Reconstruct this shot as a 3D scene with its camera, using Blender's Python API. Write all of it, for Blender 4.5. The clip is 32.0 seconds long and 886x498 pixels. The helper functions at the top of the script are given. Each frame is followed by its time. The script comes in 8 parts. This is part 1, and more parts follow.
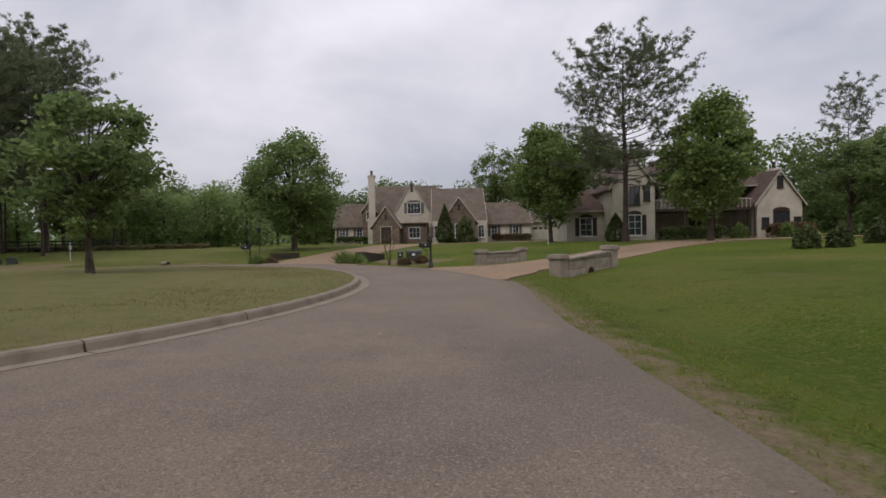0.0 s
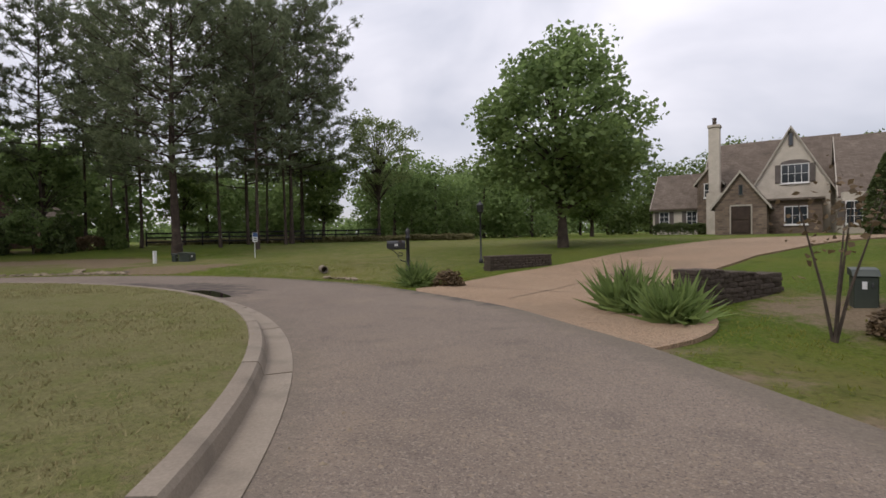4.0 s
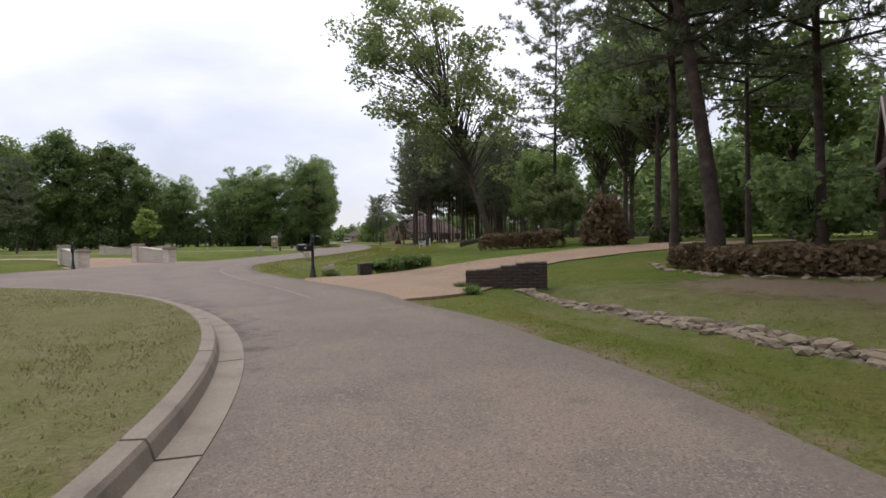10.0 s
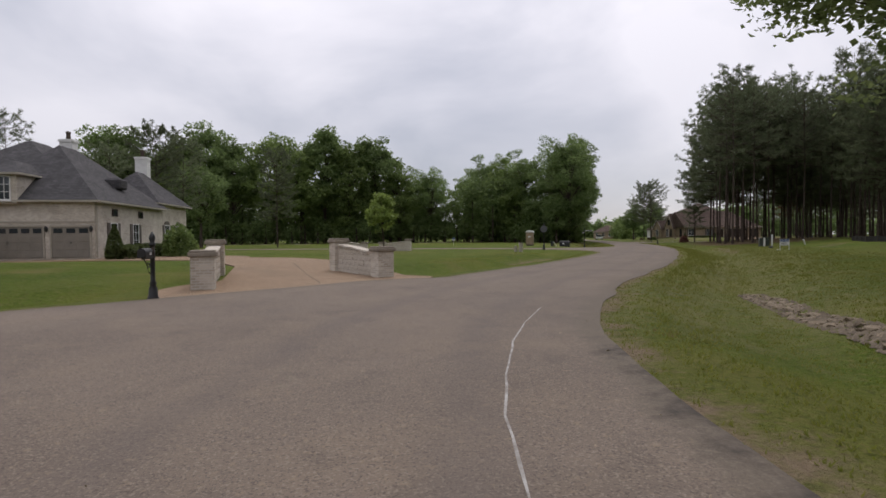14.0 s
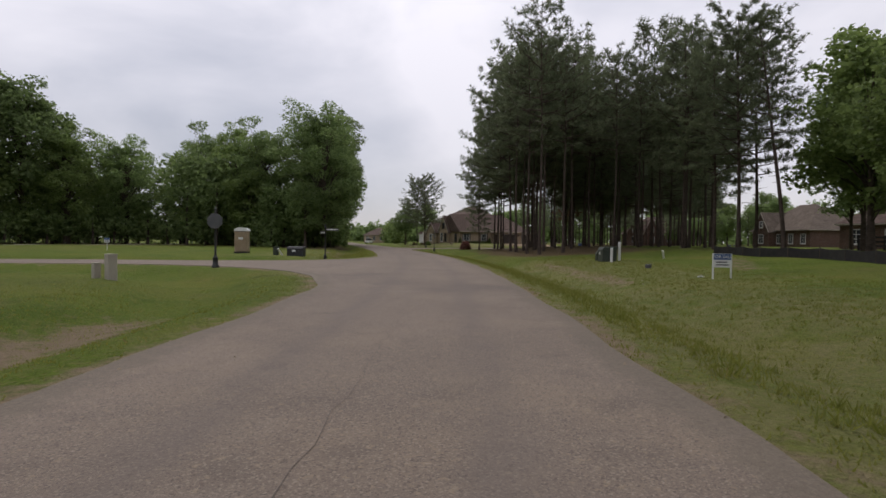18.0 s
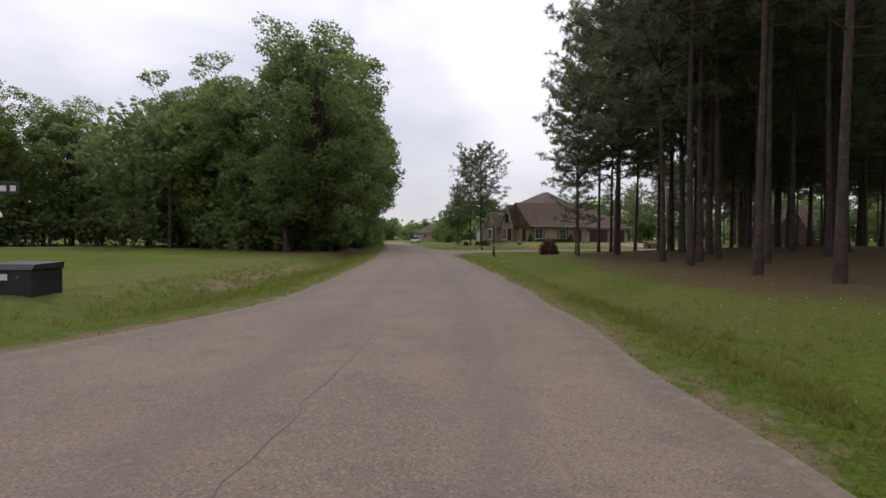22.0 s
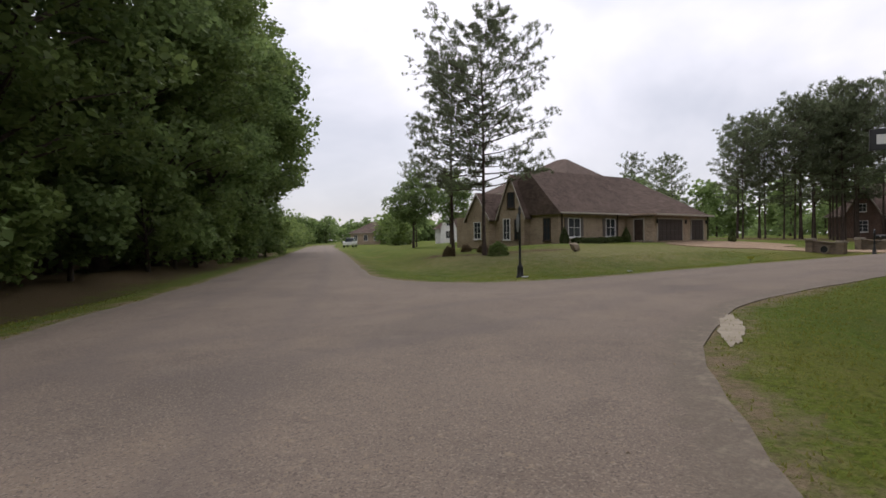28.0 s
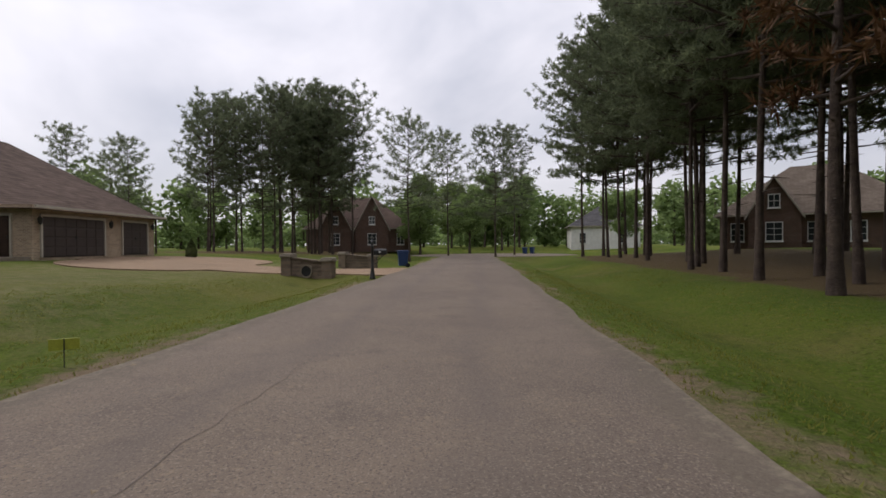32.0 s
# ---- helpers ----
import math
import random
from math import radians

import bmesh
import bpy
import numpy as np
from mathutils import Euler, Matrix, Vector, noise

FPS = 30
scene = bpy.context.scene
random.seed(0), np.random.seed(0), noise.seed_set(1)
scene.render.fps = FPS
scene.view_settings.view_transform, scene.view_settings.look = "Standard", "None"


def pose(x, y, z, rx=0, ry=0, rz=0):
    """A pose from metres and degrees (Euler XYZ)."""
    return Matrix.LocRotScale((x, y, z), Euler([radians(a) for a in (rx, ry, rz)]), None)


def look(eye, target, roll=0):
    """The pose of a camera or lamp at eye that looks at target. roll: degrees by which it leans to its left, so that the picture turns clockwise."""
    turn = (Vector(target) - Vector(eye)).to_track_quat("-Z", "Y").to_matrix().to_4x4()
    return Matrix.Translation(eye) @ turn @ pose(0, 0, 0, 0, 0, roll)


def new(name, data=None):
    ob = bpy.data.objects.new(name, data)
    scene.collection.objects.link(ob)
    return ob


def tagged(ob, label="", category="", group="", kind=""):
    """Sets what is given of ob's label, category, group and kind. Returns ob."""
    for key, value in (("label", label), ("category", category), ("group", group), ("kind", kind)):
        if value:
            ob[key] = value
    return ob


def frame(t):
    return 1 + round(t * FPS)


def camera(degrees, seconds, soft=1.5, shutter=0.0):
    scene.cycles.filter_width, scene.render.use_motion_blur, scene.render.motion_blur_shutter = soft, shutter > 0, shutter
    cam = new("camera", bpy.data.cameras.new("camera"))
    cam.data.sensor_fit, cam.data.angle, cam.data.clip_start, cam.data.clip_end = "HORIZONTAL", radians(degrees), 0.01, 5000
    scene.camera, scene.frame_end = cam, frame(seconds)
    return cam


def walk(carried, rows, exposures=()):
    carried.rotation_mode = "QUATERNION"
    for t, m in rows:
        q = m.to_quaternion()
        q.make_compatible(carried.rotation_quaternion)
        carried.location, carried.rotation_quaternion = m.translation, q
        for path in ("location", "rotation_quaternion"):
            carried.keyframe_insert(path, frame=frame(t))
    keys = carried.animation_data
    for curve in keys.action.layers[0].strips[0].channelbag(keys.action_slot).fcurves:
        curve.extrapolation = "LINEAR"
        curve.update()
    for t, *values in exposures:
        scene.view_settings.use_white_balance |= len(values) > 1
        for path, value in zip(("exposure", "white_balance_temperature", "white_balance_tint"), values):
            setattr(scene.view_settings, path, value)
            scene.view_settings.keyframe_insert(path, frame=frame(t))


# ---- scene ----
cam = camera(81.3, 32.0, soft=1.6)
PATH = [
    (0.0, (0.000, 0.000, 1.368), (0.000, 9.998, 1.184), -1.20),
    (0.5, (0.124, 3.134, 1.369), (0.073, 13.131, 1.139), -1.41),
    (1.0, (0.225, 6.483, 1.374), (0.042, 16.481, 1.222), -1.42),
    (1.5, (0.219, 9.860, 1.377), (-0.303, 19.844, 1.162), -1.32),
    (2.0, (0.019, 12.971, 1.389), (-1.160, 22.900, 1.207), -1.00),
    (2.5, (-0.455, 15.929, 1.389), (-2.584, 25.697, 1.170), -1.00),
    (3.0, (-1.159, 18.614, 1.389), (-4.508, 28.033, 1.160), -1.27),
    (3.5, (-2.267, 21.146, 1.381), (-6.848, 30.031, 1.107), -1.31),
    (5.5, (-9.863, 29.471, 1.377), (-18.366, 34.730, 1.156), -1.66),
    (6.0, (-12.301, 30.707, 1.376), (-21.455, 34.725, 1.134), -2.47),
    (6.5, (-14.796, 31.448, 1.377), (-24.451, 34.048, 1.243), -1.54),
    (7.0, (-17.403, 31.844, 1.376), (-27.348, 32.882, 1.255), -0.65),
    (7.5, (-20.064, 31.824, 1.377), (-30.047, 31.273, 1.197), -1.09),
    (8.0, (-22.550, 31.503, 1.384), (-32.310, 29.334, 1.184), -1.25),
    (8.5, (-24.945, 30.849, 1.390), (-34.241, 27.170, 1.158), -1.40),
    (9.0, (-27.324, 29.718, 1.386), (-35.910, 24.596, 1.164), -1.13),
    (9.5, (-29.579, 28.082, 1.383), (-37.242, 21.661, 1.164), -1.05),
    (10.0, (-31.405, 26.193, 1.379), (-37.949, 18.635, 1.166), -1.05),
    (10.5, (-32.951, 24.018, 1.372), (-38.230, 15.527, 1.158), -0.92),
    (11.0, (-34.144, 21.640, 1.372), (-38.145, 12.477, 1.162), -0.96),
    (11.5, (-35.073, 18.893, 1.376), (-37.816, 9.279, 1.143), -0.95),
    (12.0, (-35.722, 16.008, 1.384), (-37.467, 6.164, 1.173), -0.55),
    (12.5, (-36.191, 13.093, 1.384), (-37.441, 3.174, 1.160), -0.49),
    (13.0, (-36.655, 9.765, 1.377), (-38.040, -0.137, 1.186), -0.29),
    (13.5, (-37.293, 6.698, 1.374), (-39.268, -3.103, 1.183), -0.59),
    (14.0, (-38.177, 3.669, 1.372), (-40.769, -5.986, 1.152), -0.51),
    (14.5, (-39.325, 0.729, 1.376), (-42.594, -8.717, 1.110), -0.24),
    (15.0, (-40.712, -2.320, 1.381), (-44.692, -11.491, 1.128), -0.20),
    (15.5, (-42.172, -5.472, 1.383), (-46.895, -14.284, 1.181), -0.12),
    (17.5, (-53.152, -18.339, 1.384), (-59.478, -26.082, 1.216), 0.53),
    (18.0, (-55.897, -21.425, 1.385), (-62.258, -29.139, 1.220), 0.60),
    (18.5, (-58.605, -24.466, 1.384), (-64.956, -32.189, 1.225), 0.38),
    (19.0, (-61.239, -27.471, 1.380), (-67.528, -35.243, 1.212), 0.01),
    (19.5, (-63.819, -30.533, 1.380), (-70.019, -38.377, 1.206), -0.29),
    (20.0, (-66.359, -33.693, 1.380), (-72.445, -41.626, 1.209), -0.39),
    (20.5, (-68.839, -36.759, 1.381), (-74.770, -44.807, 1.184), -0.40),
    (21.0, (-71.230, -39.871, 1.381), (-76.989, -48.043, 1.156), -0.20),
    (21.5, (-73.547, -43.057, 1.380), (-79.127, -51.353, 1.173), 0.26),
    (22.0, (-75.953, -46.459, 1.379), (-81.364, -54.866, 1.172), 0.25),
    (22.5, (-78.185, -49.764, 1.379), (-83.439, -58.271, 1.167), 0.12),
    (23.0, (-80.178, -52.780, 1.379), (-85.318, -61.355, 1.124), 0.01),
    (23.5, (-82.327, -56.142, 1.378), (-87.345, -64.788, 1.113), -0.09),
    (24.0, (-84.361, -59.442, 1.376), (-89.229, -68.173, 1.123), -0.50),
    (24.5, (-86.249, -62.642, 1.374), (-90.980, -71.449, 1.140), -0.90),
    (26.5, (-94.022, -76.015, 1.376), (-98.628, -84.888, 1.158), -0.98),
    (27.0, (-95.576, -78.693, 1.379), (-100.420, -87.439, 1.205), -0.76),
    (27.5, (-97.338, -81.274, 1.388), (-102.793, -89.653, 1.248), -0.51),
    (28.0, (-99.420, -83.622, 1.389), (-105.696, -91.405, 1.194), -0.87),
    (28.5, (-101.724, -85.703, 1.384), (-108.912, -92.652, 1.190), -0.92),
    (29.0, (-103.866, -87.099, 1.362), (-111.982, -92.939, 1.190), -0.75),
    (29.5, (-106.570, -88.374, 1.373), (-115.480, -92.911, 1.225), -0.89),
    (30.0, (-109.281, -89.271, 1.382), (-118.777, -92.400, 1.200), -0.72),
    (30.5, (-112.113, -89.698, 1.379), (-121.941, -91.534, 1.226), -0.37),
    (31.0, (-114.964, -89.782, 1.380), (-124.928, -90.621, 1.283), -0.68),
    (31.5, (-117.896, -89.650, 1.382), (-127.893, -89.831, 1.263), -0.45),
    (32.0, (-120.806, -89.418, 1.385), (-130.805, -89.303, 1.304), -0.44),
]
EXPOSURES = [(0.0, -0.2, 6500, 15), (3.5, 0.0, 6500, 15), (6.0, 0.52, 6250, 15), (7.5, 0.66, 6150, 15), (8.5, 0.68, 6150, 15), (11.0, 0.07, 6400, 15), (14.0, -0.15, 6500, 15), (18.0, -0.15, 6500, 15), (21.0, 0.05, 6500, 15), (24.0, 0.1, 6500, 15), (26.0, 0.05, 6500, 15), (28.0, 0.15, 6500, 15), (30.0, 0.05, 6500, 15), (32.0, 0.03, 6500, 15)]
walk(cam, [(t, look(eye, target, roll)) for t, eye, target, roll in PATH], EXPOSURES)

# ---- sky and sun: a bright overcast spring day ----
SUN_ELEVATION, SUN_TURN = 52.0, 200.0
world = bpy.data.worlds.new("overcast_sky")
scene.world = world
world.use_nodes = True
wn, wl = world.node_tree.nodes, world.node_tree.links
wn.clear()
w_out, w_add = wn.new("ShaderNodeOutputWorld"), wn.new("ShaderNodeAddShader")
w_sky, w_bg1, w_bg2 = wn.new("ShaderNodeTexSky"), wn.new("ShaderNodeBackground"), wn.new("ShaderNodeBackground")
w_sky.sky_type, w_sky.sun_disc = "NISHITA", False
w_sky.sun_elevation, w_sky.sun_rotation = radians(SUN_ELEVATION), radians(SUN_TURN)
w_bg1.inputs["Strength"].default_value = 0.018
w_co, w_map = wn.new("ShaderNodeTexCoord"), wn.new("ShaderNodeMapping")
w_map.inputs["Scale"].default_value = (1.0, 1.0, 1.7)
w_n1, w_ramp = wn.new("ShaderNodeTexNoise"), wn.new("ShaderNodeValToRGB")
w_n1.inputs["Scale"].default_value, w_n1.inputs["Detail"].default_value, w_n1.inputs["Roughness"].default_value = 2.2, 5.0, 0.5
w_n1.inputs["Distortion"].default_value = 0.3
w_ramp.color_ramp.elements[0].position, w_ramp.color_ramp.elements[1].position = 0.32, 0.66
w_ramp.color_ramp.elements[0].color = (0.52, 0.545, 0.605, 1)
w_ramp.color_ramp.elements[1].color = (0.93, 0.92, 0.95, 1)
wl.new(w_co.outputs["Generated"], w_map.inputs["Vector"])
wl.new(w_map.outputs["Vector"], w_n1.inputs["Vector"])
wl.new(w_n1.outputs["Fac"], w_ramp.inputs["Fac"])
# an overcast sky grows brighter towards the zenith
w_sep, w_up, w_gain = wn.new("ShaderNodeSeparateXYZ"), wn.new("ShaderNodeMath"), wn.new("ShaderNodeMath")
wl.new(w_co.outputs["Generated"], w_sep.inputs["Vector"])
w_up.operation, w_up.inputs[1].default_value = "MAXIMUM", 0.0
w_gain.operation, w_gain.inputs[1].default_value, w_gain.inputs[2].default_value = "MULTIPLY_ADD", 0.9, 0.69
wl.new(w_sep.outputs["Z"], w_up.inputs[0])
wl.new(w_up.outputs["Value"], w_gain.inputs[0])
wl.new(w_gain.outputs["Value"], w_bg2.inputs["Strength"])
wl.new(w_ramp.outputs["Color"], w_bg2.inputs["Color"])
wl.new(w_sky.outputs["Color"], w_bg1.inputs["Color"])
wl.new(w_bg1.outputs["Background"], w_add.inputs[0])
wl.new(w_bg2.outputs["Background"], w_add.inputs[1])
wl.new(w_add.outputs["Shader"], w_out.inputs["Surface"])

sun_data = bpy.data.lights.new("sun", "SUN")
sun_data.energy, sun_data.angle, sun_data.color = 1.2, radians(22), (1.0, 0.96, 0.9)
sun = new("sun", sun_data)
sun.matrix_world = look((0, 0, 60), (-30 * math.sin(radians(SUN_TURN)), -30 * math.cos(radians(SUN_TURN)), 60 - 30 * math.tan(radians(SUN_ELEVATION))))


# ---- materials ----
def material(name, stops, scale=1.0, fine=30.0, rough=0.85, bump=0.25, depth=0.02, metal=0.0, detail=6.0, fine_amount=0.35,
             patches=None, coat=0.0, specular=0.3):
    """A surface with colour varying at two scales, and fine relief. stops: (position, colour) of the broad variation."""
    m = bpy.data.materials.new(name)
    m.use_nodes = True
    n, l = m.node_tree.nodes, m.node_tree.links
    b = n["Principled BSDF"]
    co = n.new("ShaderNodeTexCoord")
    broad, small, ramp = n.new("ShaderNodeTexNoise"), n.new("ShaderNodeTexNoise"), n.new("ShaderNodeValToRGB")
    broad.inputs["Scale"].default_value, broad.inputs["Detail"].default_value = scale, detail
    small.inputs["Scale"].default_value, small.inputs["Detail"].default_value = fine, 4.0
    small.inputs["Roughness"].default_value = 0.65
    l.new(co.outputs["Object"], broad.inputs["Vector"])
    l.new(co.outputs["Object"], small.inputs["Vector"])
    r = ramp.color_ramp
    while len(r.elements) < len(stops):
        r.elements.new(0.5)
    for e, (p, c) in zip(r.elements, stops):
        e.position, e.color = p, (*c, 1)
    l.new(broad.outputs["Fac"], ramp.inputs["Fac"])
    mix = n.new("ShaderNodeMix")
    mix.data_type, mix.blend_type = "RGBA", "OVERLAY"
    mix.inputs["Factor"].default_value = fine_amount
    l.new(ramp.outputs["Color"], mix.inputs["A"])
    l.new(small.outputs["Fac"], mix.inputs["B"])
    out = mix.outputs["Result"]
    for p_scale, p_from, p_to, p_col, p_mix in patches or ():
        pn, pr, pm = n.new("ShaderNodeTexNoise"), n.new("ShaderNodeMapRange"), n.new("ShaderNodeMix")
        pn.inputs["Scale"].default_value, pn.inputs["Detail"].default_value = p_scale, 7.0
        off = n.new("ShaderNodeMapping")
        off.inputs["Location"].default_value = (p_scale * 7.3, p_scale * 3.1, 1.7)
        l.new(co.outputs["Object"], off.inputs["Vector"])
        l.new(off.outputs["Vector"], pn.inputs["Vector"])
        pr.inputs["From Min"].default_value, pr.inputs["From Max"].default_value = p_from, p_to
        pr.inputs["To Max"].default_value = p_mix
        l.new(pn.outputs["Fac"], pr.inputs["Value"])
        pm.data_type = "RGBA"
        pm.inputs["B"].default_value = (*p_col, 1)
        l.new(pr.outputs["Result"], pm.inputs["Factor"])
        l.new(out, pm.inputs["A"])
        out = pm.outputs["Result"]
    l.new(out, b.inputs["Base Color"])
    b.inputs["Roughness"].default_value, b.inputs["Metallic"].default_value = rough, metal
    b.inputs["Specular IOR Level"].default_value = specular
    b.inputs["Coat Weight"].default_value = coat
    if bump:
        bm_ = n.new("ShaderNodeBump")
        bm_.inputs["Strength"].default_value, bm_.inputs["Distance"].default_value = bump, depth
        l.new(small.outputs["Fac"], bm_.inputs["Height"])
        l.new(bm_.outputs["Normal"], b.inputs["Normal"])
    return m


def leaf_material(name, dark, light, rough=0.6, through_light=0.35, warm=None):
    """Foliage: each leaf its own tone, some light let through."""
    m = bpy.data.materials.new(name)
    m.use_nodes = True
    n, l = m.node_tree.nodes, m.node_tree.links
    b, out = n["Principled BSDF"], n["Material Output"]
    geo, ob, ramp = n.new("ShaderNodeNewGeometry"), n.new("ShaderNodeObjectInfo"), n.new("ShaderNodeValToRGB")
    co, noise_t, add = n.new("ShaderNodeTexCoord"), n.new("ShaderNodeTexNoise"), n.new("ShaderNodeMath")
    noise_t.inputs["Scale"].default_value, noise_t.inputs["Detail"].default_value = 0.55, 3.0
    l.new(co.outputs["Object"], noise_t.inputs["Vector"])
    add.operation = "MULTIPLY_ADD"
    add.inputs[1].default_value, add.inputs[2].default_value = 0.45, 0.0
    l.new(geo.outputs["Random Per Island"], add.inputs[0])
    add2 = n.new("ShaderNodeMath")
    add2.operation = "MULTIPLY_ADD"
    add2.inputs[1].default_value = 0.75
    l.new(noise_t.outputs["Fac"], add2.inputs[0])
    l.new(add.outputs["Value"], add2.inputs[2])
    l.new(add2.outputs["Value"], ramp.inputs["Fac"])
    e = ramp.color_ramp.elements
    e[0].position, e[0].color, e[1].position, e[1].color = 0.25, (*dark, 1), 0.85, (*light, 1)
    if warm:
        w = e.new(0.93)
        w.color = (*warm, 1)
    hue = n.new("ShaderNodeHueSaturation")
    vary = n.new("ShaderNodeMapRange")
    vary.inputs["To Min"].default_value, vary.inputs["To Max"].default_value = 0.8, 1.2
    l.new(ob.outputs["Random"], vary.inputs["Value"])
    l.new(vary.outputs["Result"], hue.inputs["Value"])
    l.new(ramp.outputs["Color"], hue.inputs["Color"])
    l.new(hue.outputs["Color"], b.inputs["Base Color"])
    b.inputs["Roughness"].default_value = rough
    b.inputs["Specular IOR Level"].default_value = 0.25
    tr, mixer = n.new("ShaderNodeBsdfTranslucent"), n.new("ShaderNodeMixShader")
    l.new(hue.outputs["Color"], tr.inputs["Color"])
    mixer.inputs["Fac"].default_value = through_light
    l.new(b.outputs["BSDF"], mixer.inputs[1])
    l.new(tr.outputs["BSDF"], mixer.inputs[2])
    l.new(mixer.outputs["Shader"], out.inputs["Surface"])
    return m


def coursed(name, c1, c2, mortar, brick_w, brick_h, joint=0.012, bump=0.5, rough=0.9, stain=0.35, squash=1.0, offset=0.5, bias=0.0):
    """Masonry or roofing laid in courses, in the object's own metres; walls along x and y both read along their length."""
    m = bpy.data.materials.new(name)
    m.use_nodes = True
    n, l = m.node_tree.nodes, m.node_tree.links
    b = n["Principled BSDF"]
    co, sep, add, comb = n.new("ShaderNodeTexCoord"), n.new("ShaderNodeSeparateXYZ"), n.new("ShaderNodeMath"), n.new("ShaderNodeCombineXYZ")
    l.new(co.outputs["Object"], sep.inputs["Vector"])
    l.new(sep.outputs["X"], add.inputs[0])
    l.new(sep.outputs["Y"], add.inputs[1])
    l.new(add.outputs["Value"], comb.inputs["X"])
    l.new(sep.outputs["Z"], comb.inputs["Y"])
    br = n.new("ShaderNodeTexBrick")
    br.inputs["Color1"].default_value, br.inputs["Color2"].default_value, br.inputs["Mortar"].default_value = (*c1, 1), (*c2, 1), (*mortar, 1)
    br.inputs["Scale"].default_value, br.inputs["Mortar Size"].default_value = 1.0, joint
    br.inputs["Brick Width"].default_value, br.inputs["Row Height"].default_value, br.inputs["Bias"].default_value = brick_w, brick_h, bias
    br.offset = offset
    l.new(comb.outputs["Vector"], br.inputs["Vector"])
    big, mul = n.new("ShaderNodeTexNoise"), n.new("ShaderNodeMix")
    big.inputs["Scale"].default_value, big.inputs["Detail"].default_value = 0.9, 8.0
    l.new(co.outputs["Object"], big.inputs["Vector"])
    mul.data_type, mul.blend_type = "RGBA", "OVERLAY"
    mul.inputs["Factor"].default_value = stain
    l.new(br.outputs["Color"], mul.inputs["A"])
    l.new(big.outputs["Fac"], mul.inputs["B"])
    l.new(mul.outputs["Result"], b.inputs["Base Color"])
    b.inputs["Roughness"].default_value, b.inputs["Specular IOR Level"].default_value = rough, 0.2
    bp = n.new("ShaderNodeBump")
    bp.inputs["Strength"].default_value, bp.inputs["Distance"].default_value, bp.invert = bump, 0.015, True
    l.new(br.outputs["Fac"], bp.inputs["Height"])
    l.new(bp.outputs["Normal"], b.inputs["Normal"])
    return m

def rim_mix(m, attribute, colour, low=0.35, high=0.75, ragged=4.0, amount=0.9):
    """Mixes a second colour into a surface where a named attribute of its mesh is high, with a ragged border."""
    n, l = m.node_tree.nodes, m.node_tree.links
    b = n["Principled BSDF"]
    old = b.inputs["Base Color"].links[0].from_socket
    at, nz, mad, rg, mx = n.new("ShaderNodeAttribute"), n.new("ShaderNodeTexNoise"), n.new("ShaderNodeMath"), n.new("ShaderNodeMapRange"), n.new("ShaderNodeMix")
    co = n.new("ShaderNodeTexCoord")
    at.attribute_name = attribute
    nz.inputs["Scale"].default_value, nz.inputs["Detail"].default_value, nz.inputs["Roughness"].default_value = ragged, 6.0, 0.7
    l.new(co.outputs["Object"], nz.inputs["Vector"])
    mad.operation = "MULTIPLY_ADD"
    mad.inputs[1].default_value = 1.5
    l.new(nz.outputs["Fac"], mad.inputs[0])
    sub = n.new("ShaderNodeMath")
    sub.operation = "SUBTRACT"
    sub.inputs[1].default_value = 0.75
    l.new(at.outputs["Fac"], sub.inputs[0])
    l.new(sub.outputs["Value"], mad.inputs[2])
    rg.inputs["From Min"].default_value, rg.inputs["From Max"].default_value, rg.inputs["To Max"].default_value = low, high, amount
    l.new(mad.outputs["Value"], rg.inputs["Value"])
    mx.data_type = "RGBA"
    l.new(rg.outputs["Result"], mx.inputs["Factor"])
    l.new(old, mx.inputs["A"])
    fine, vary = n.new("ShaderNodeTexNoise"), n.new("ShaderNodeMix")
    fine.inputs["Scale"].default_value, fine.inputs["Detail"].default_value, fine.inputs["Roughness"].default_value = 18.0, 6.0, 0.7
    l.new(co.outputs["Object"], fine.inputs["Vector"])
    vary.data_type, vary.blend_type = "RGBA", "OVERLAY"
    vary.inputs["Factor"].default_value = 0.7
    vary.inputs["A"].default_value = (*colour, 1)
    l.new(fine.outputs["Fac"], vary.inputs["B"])
    l.new(vary.outputs["Result"], mx.inputs["B"])
    l.new(mx.outputs["Result"], b.inputs["Base Color"])
    return m


ASPHALT = material("worn_grey_asphalt", [(0.3, (0.13, 0.101, 0.0792)), (0.55, (0.153, 0.12, 0.0932)), (0.75, (0.174, 0.136, 0.106))], 0.35, 85, 0.9, 0.4, 0.008, fine_amount=0.7,
                   patches=[(0.9, 0.5, 0.68, (0.187, 0.144, 0.105), 0.5), (1.7, 0.54, 0.7, (0.0936, 0.0739, 0.0599), 0.45), (14.0, 0.6, 0.68, (0.225, 0.173, 0.12), 0.6), (0.16, 0.56, 0.68, (0.0749, 0.0619, 0.0532), 0.5), (1.3, 0.62, 0.76, (0.175, 0.144, 0.116), 0.35), (44.0, 0.56, 0.62, (0.247, 0.208, 0.166), 0.6), (52.0, 0.56, 0.63, (0.0562, 0.0464, 0.0386), 0.6), (13.0, 0.55, 0.7, (0.0973, 0.0795, 0.0666), 0.3)])
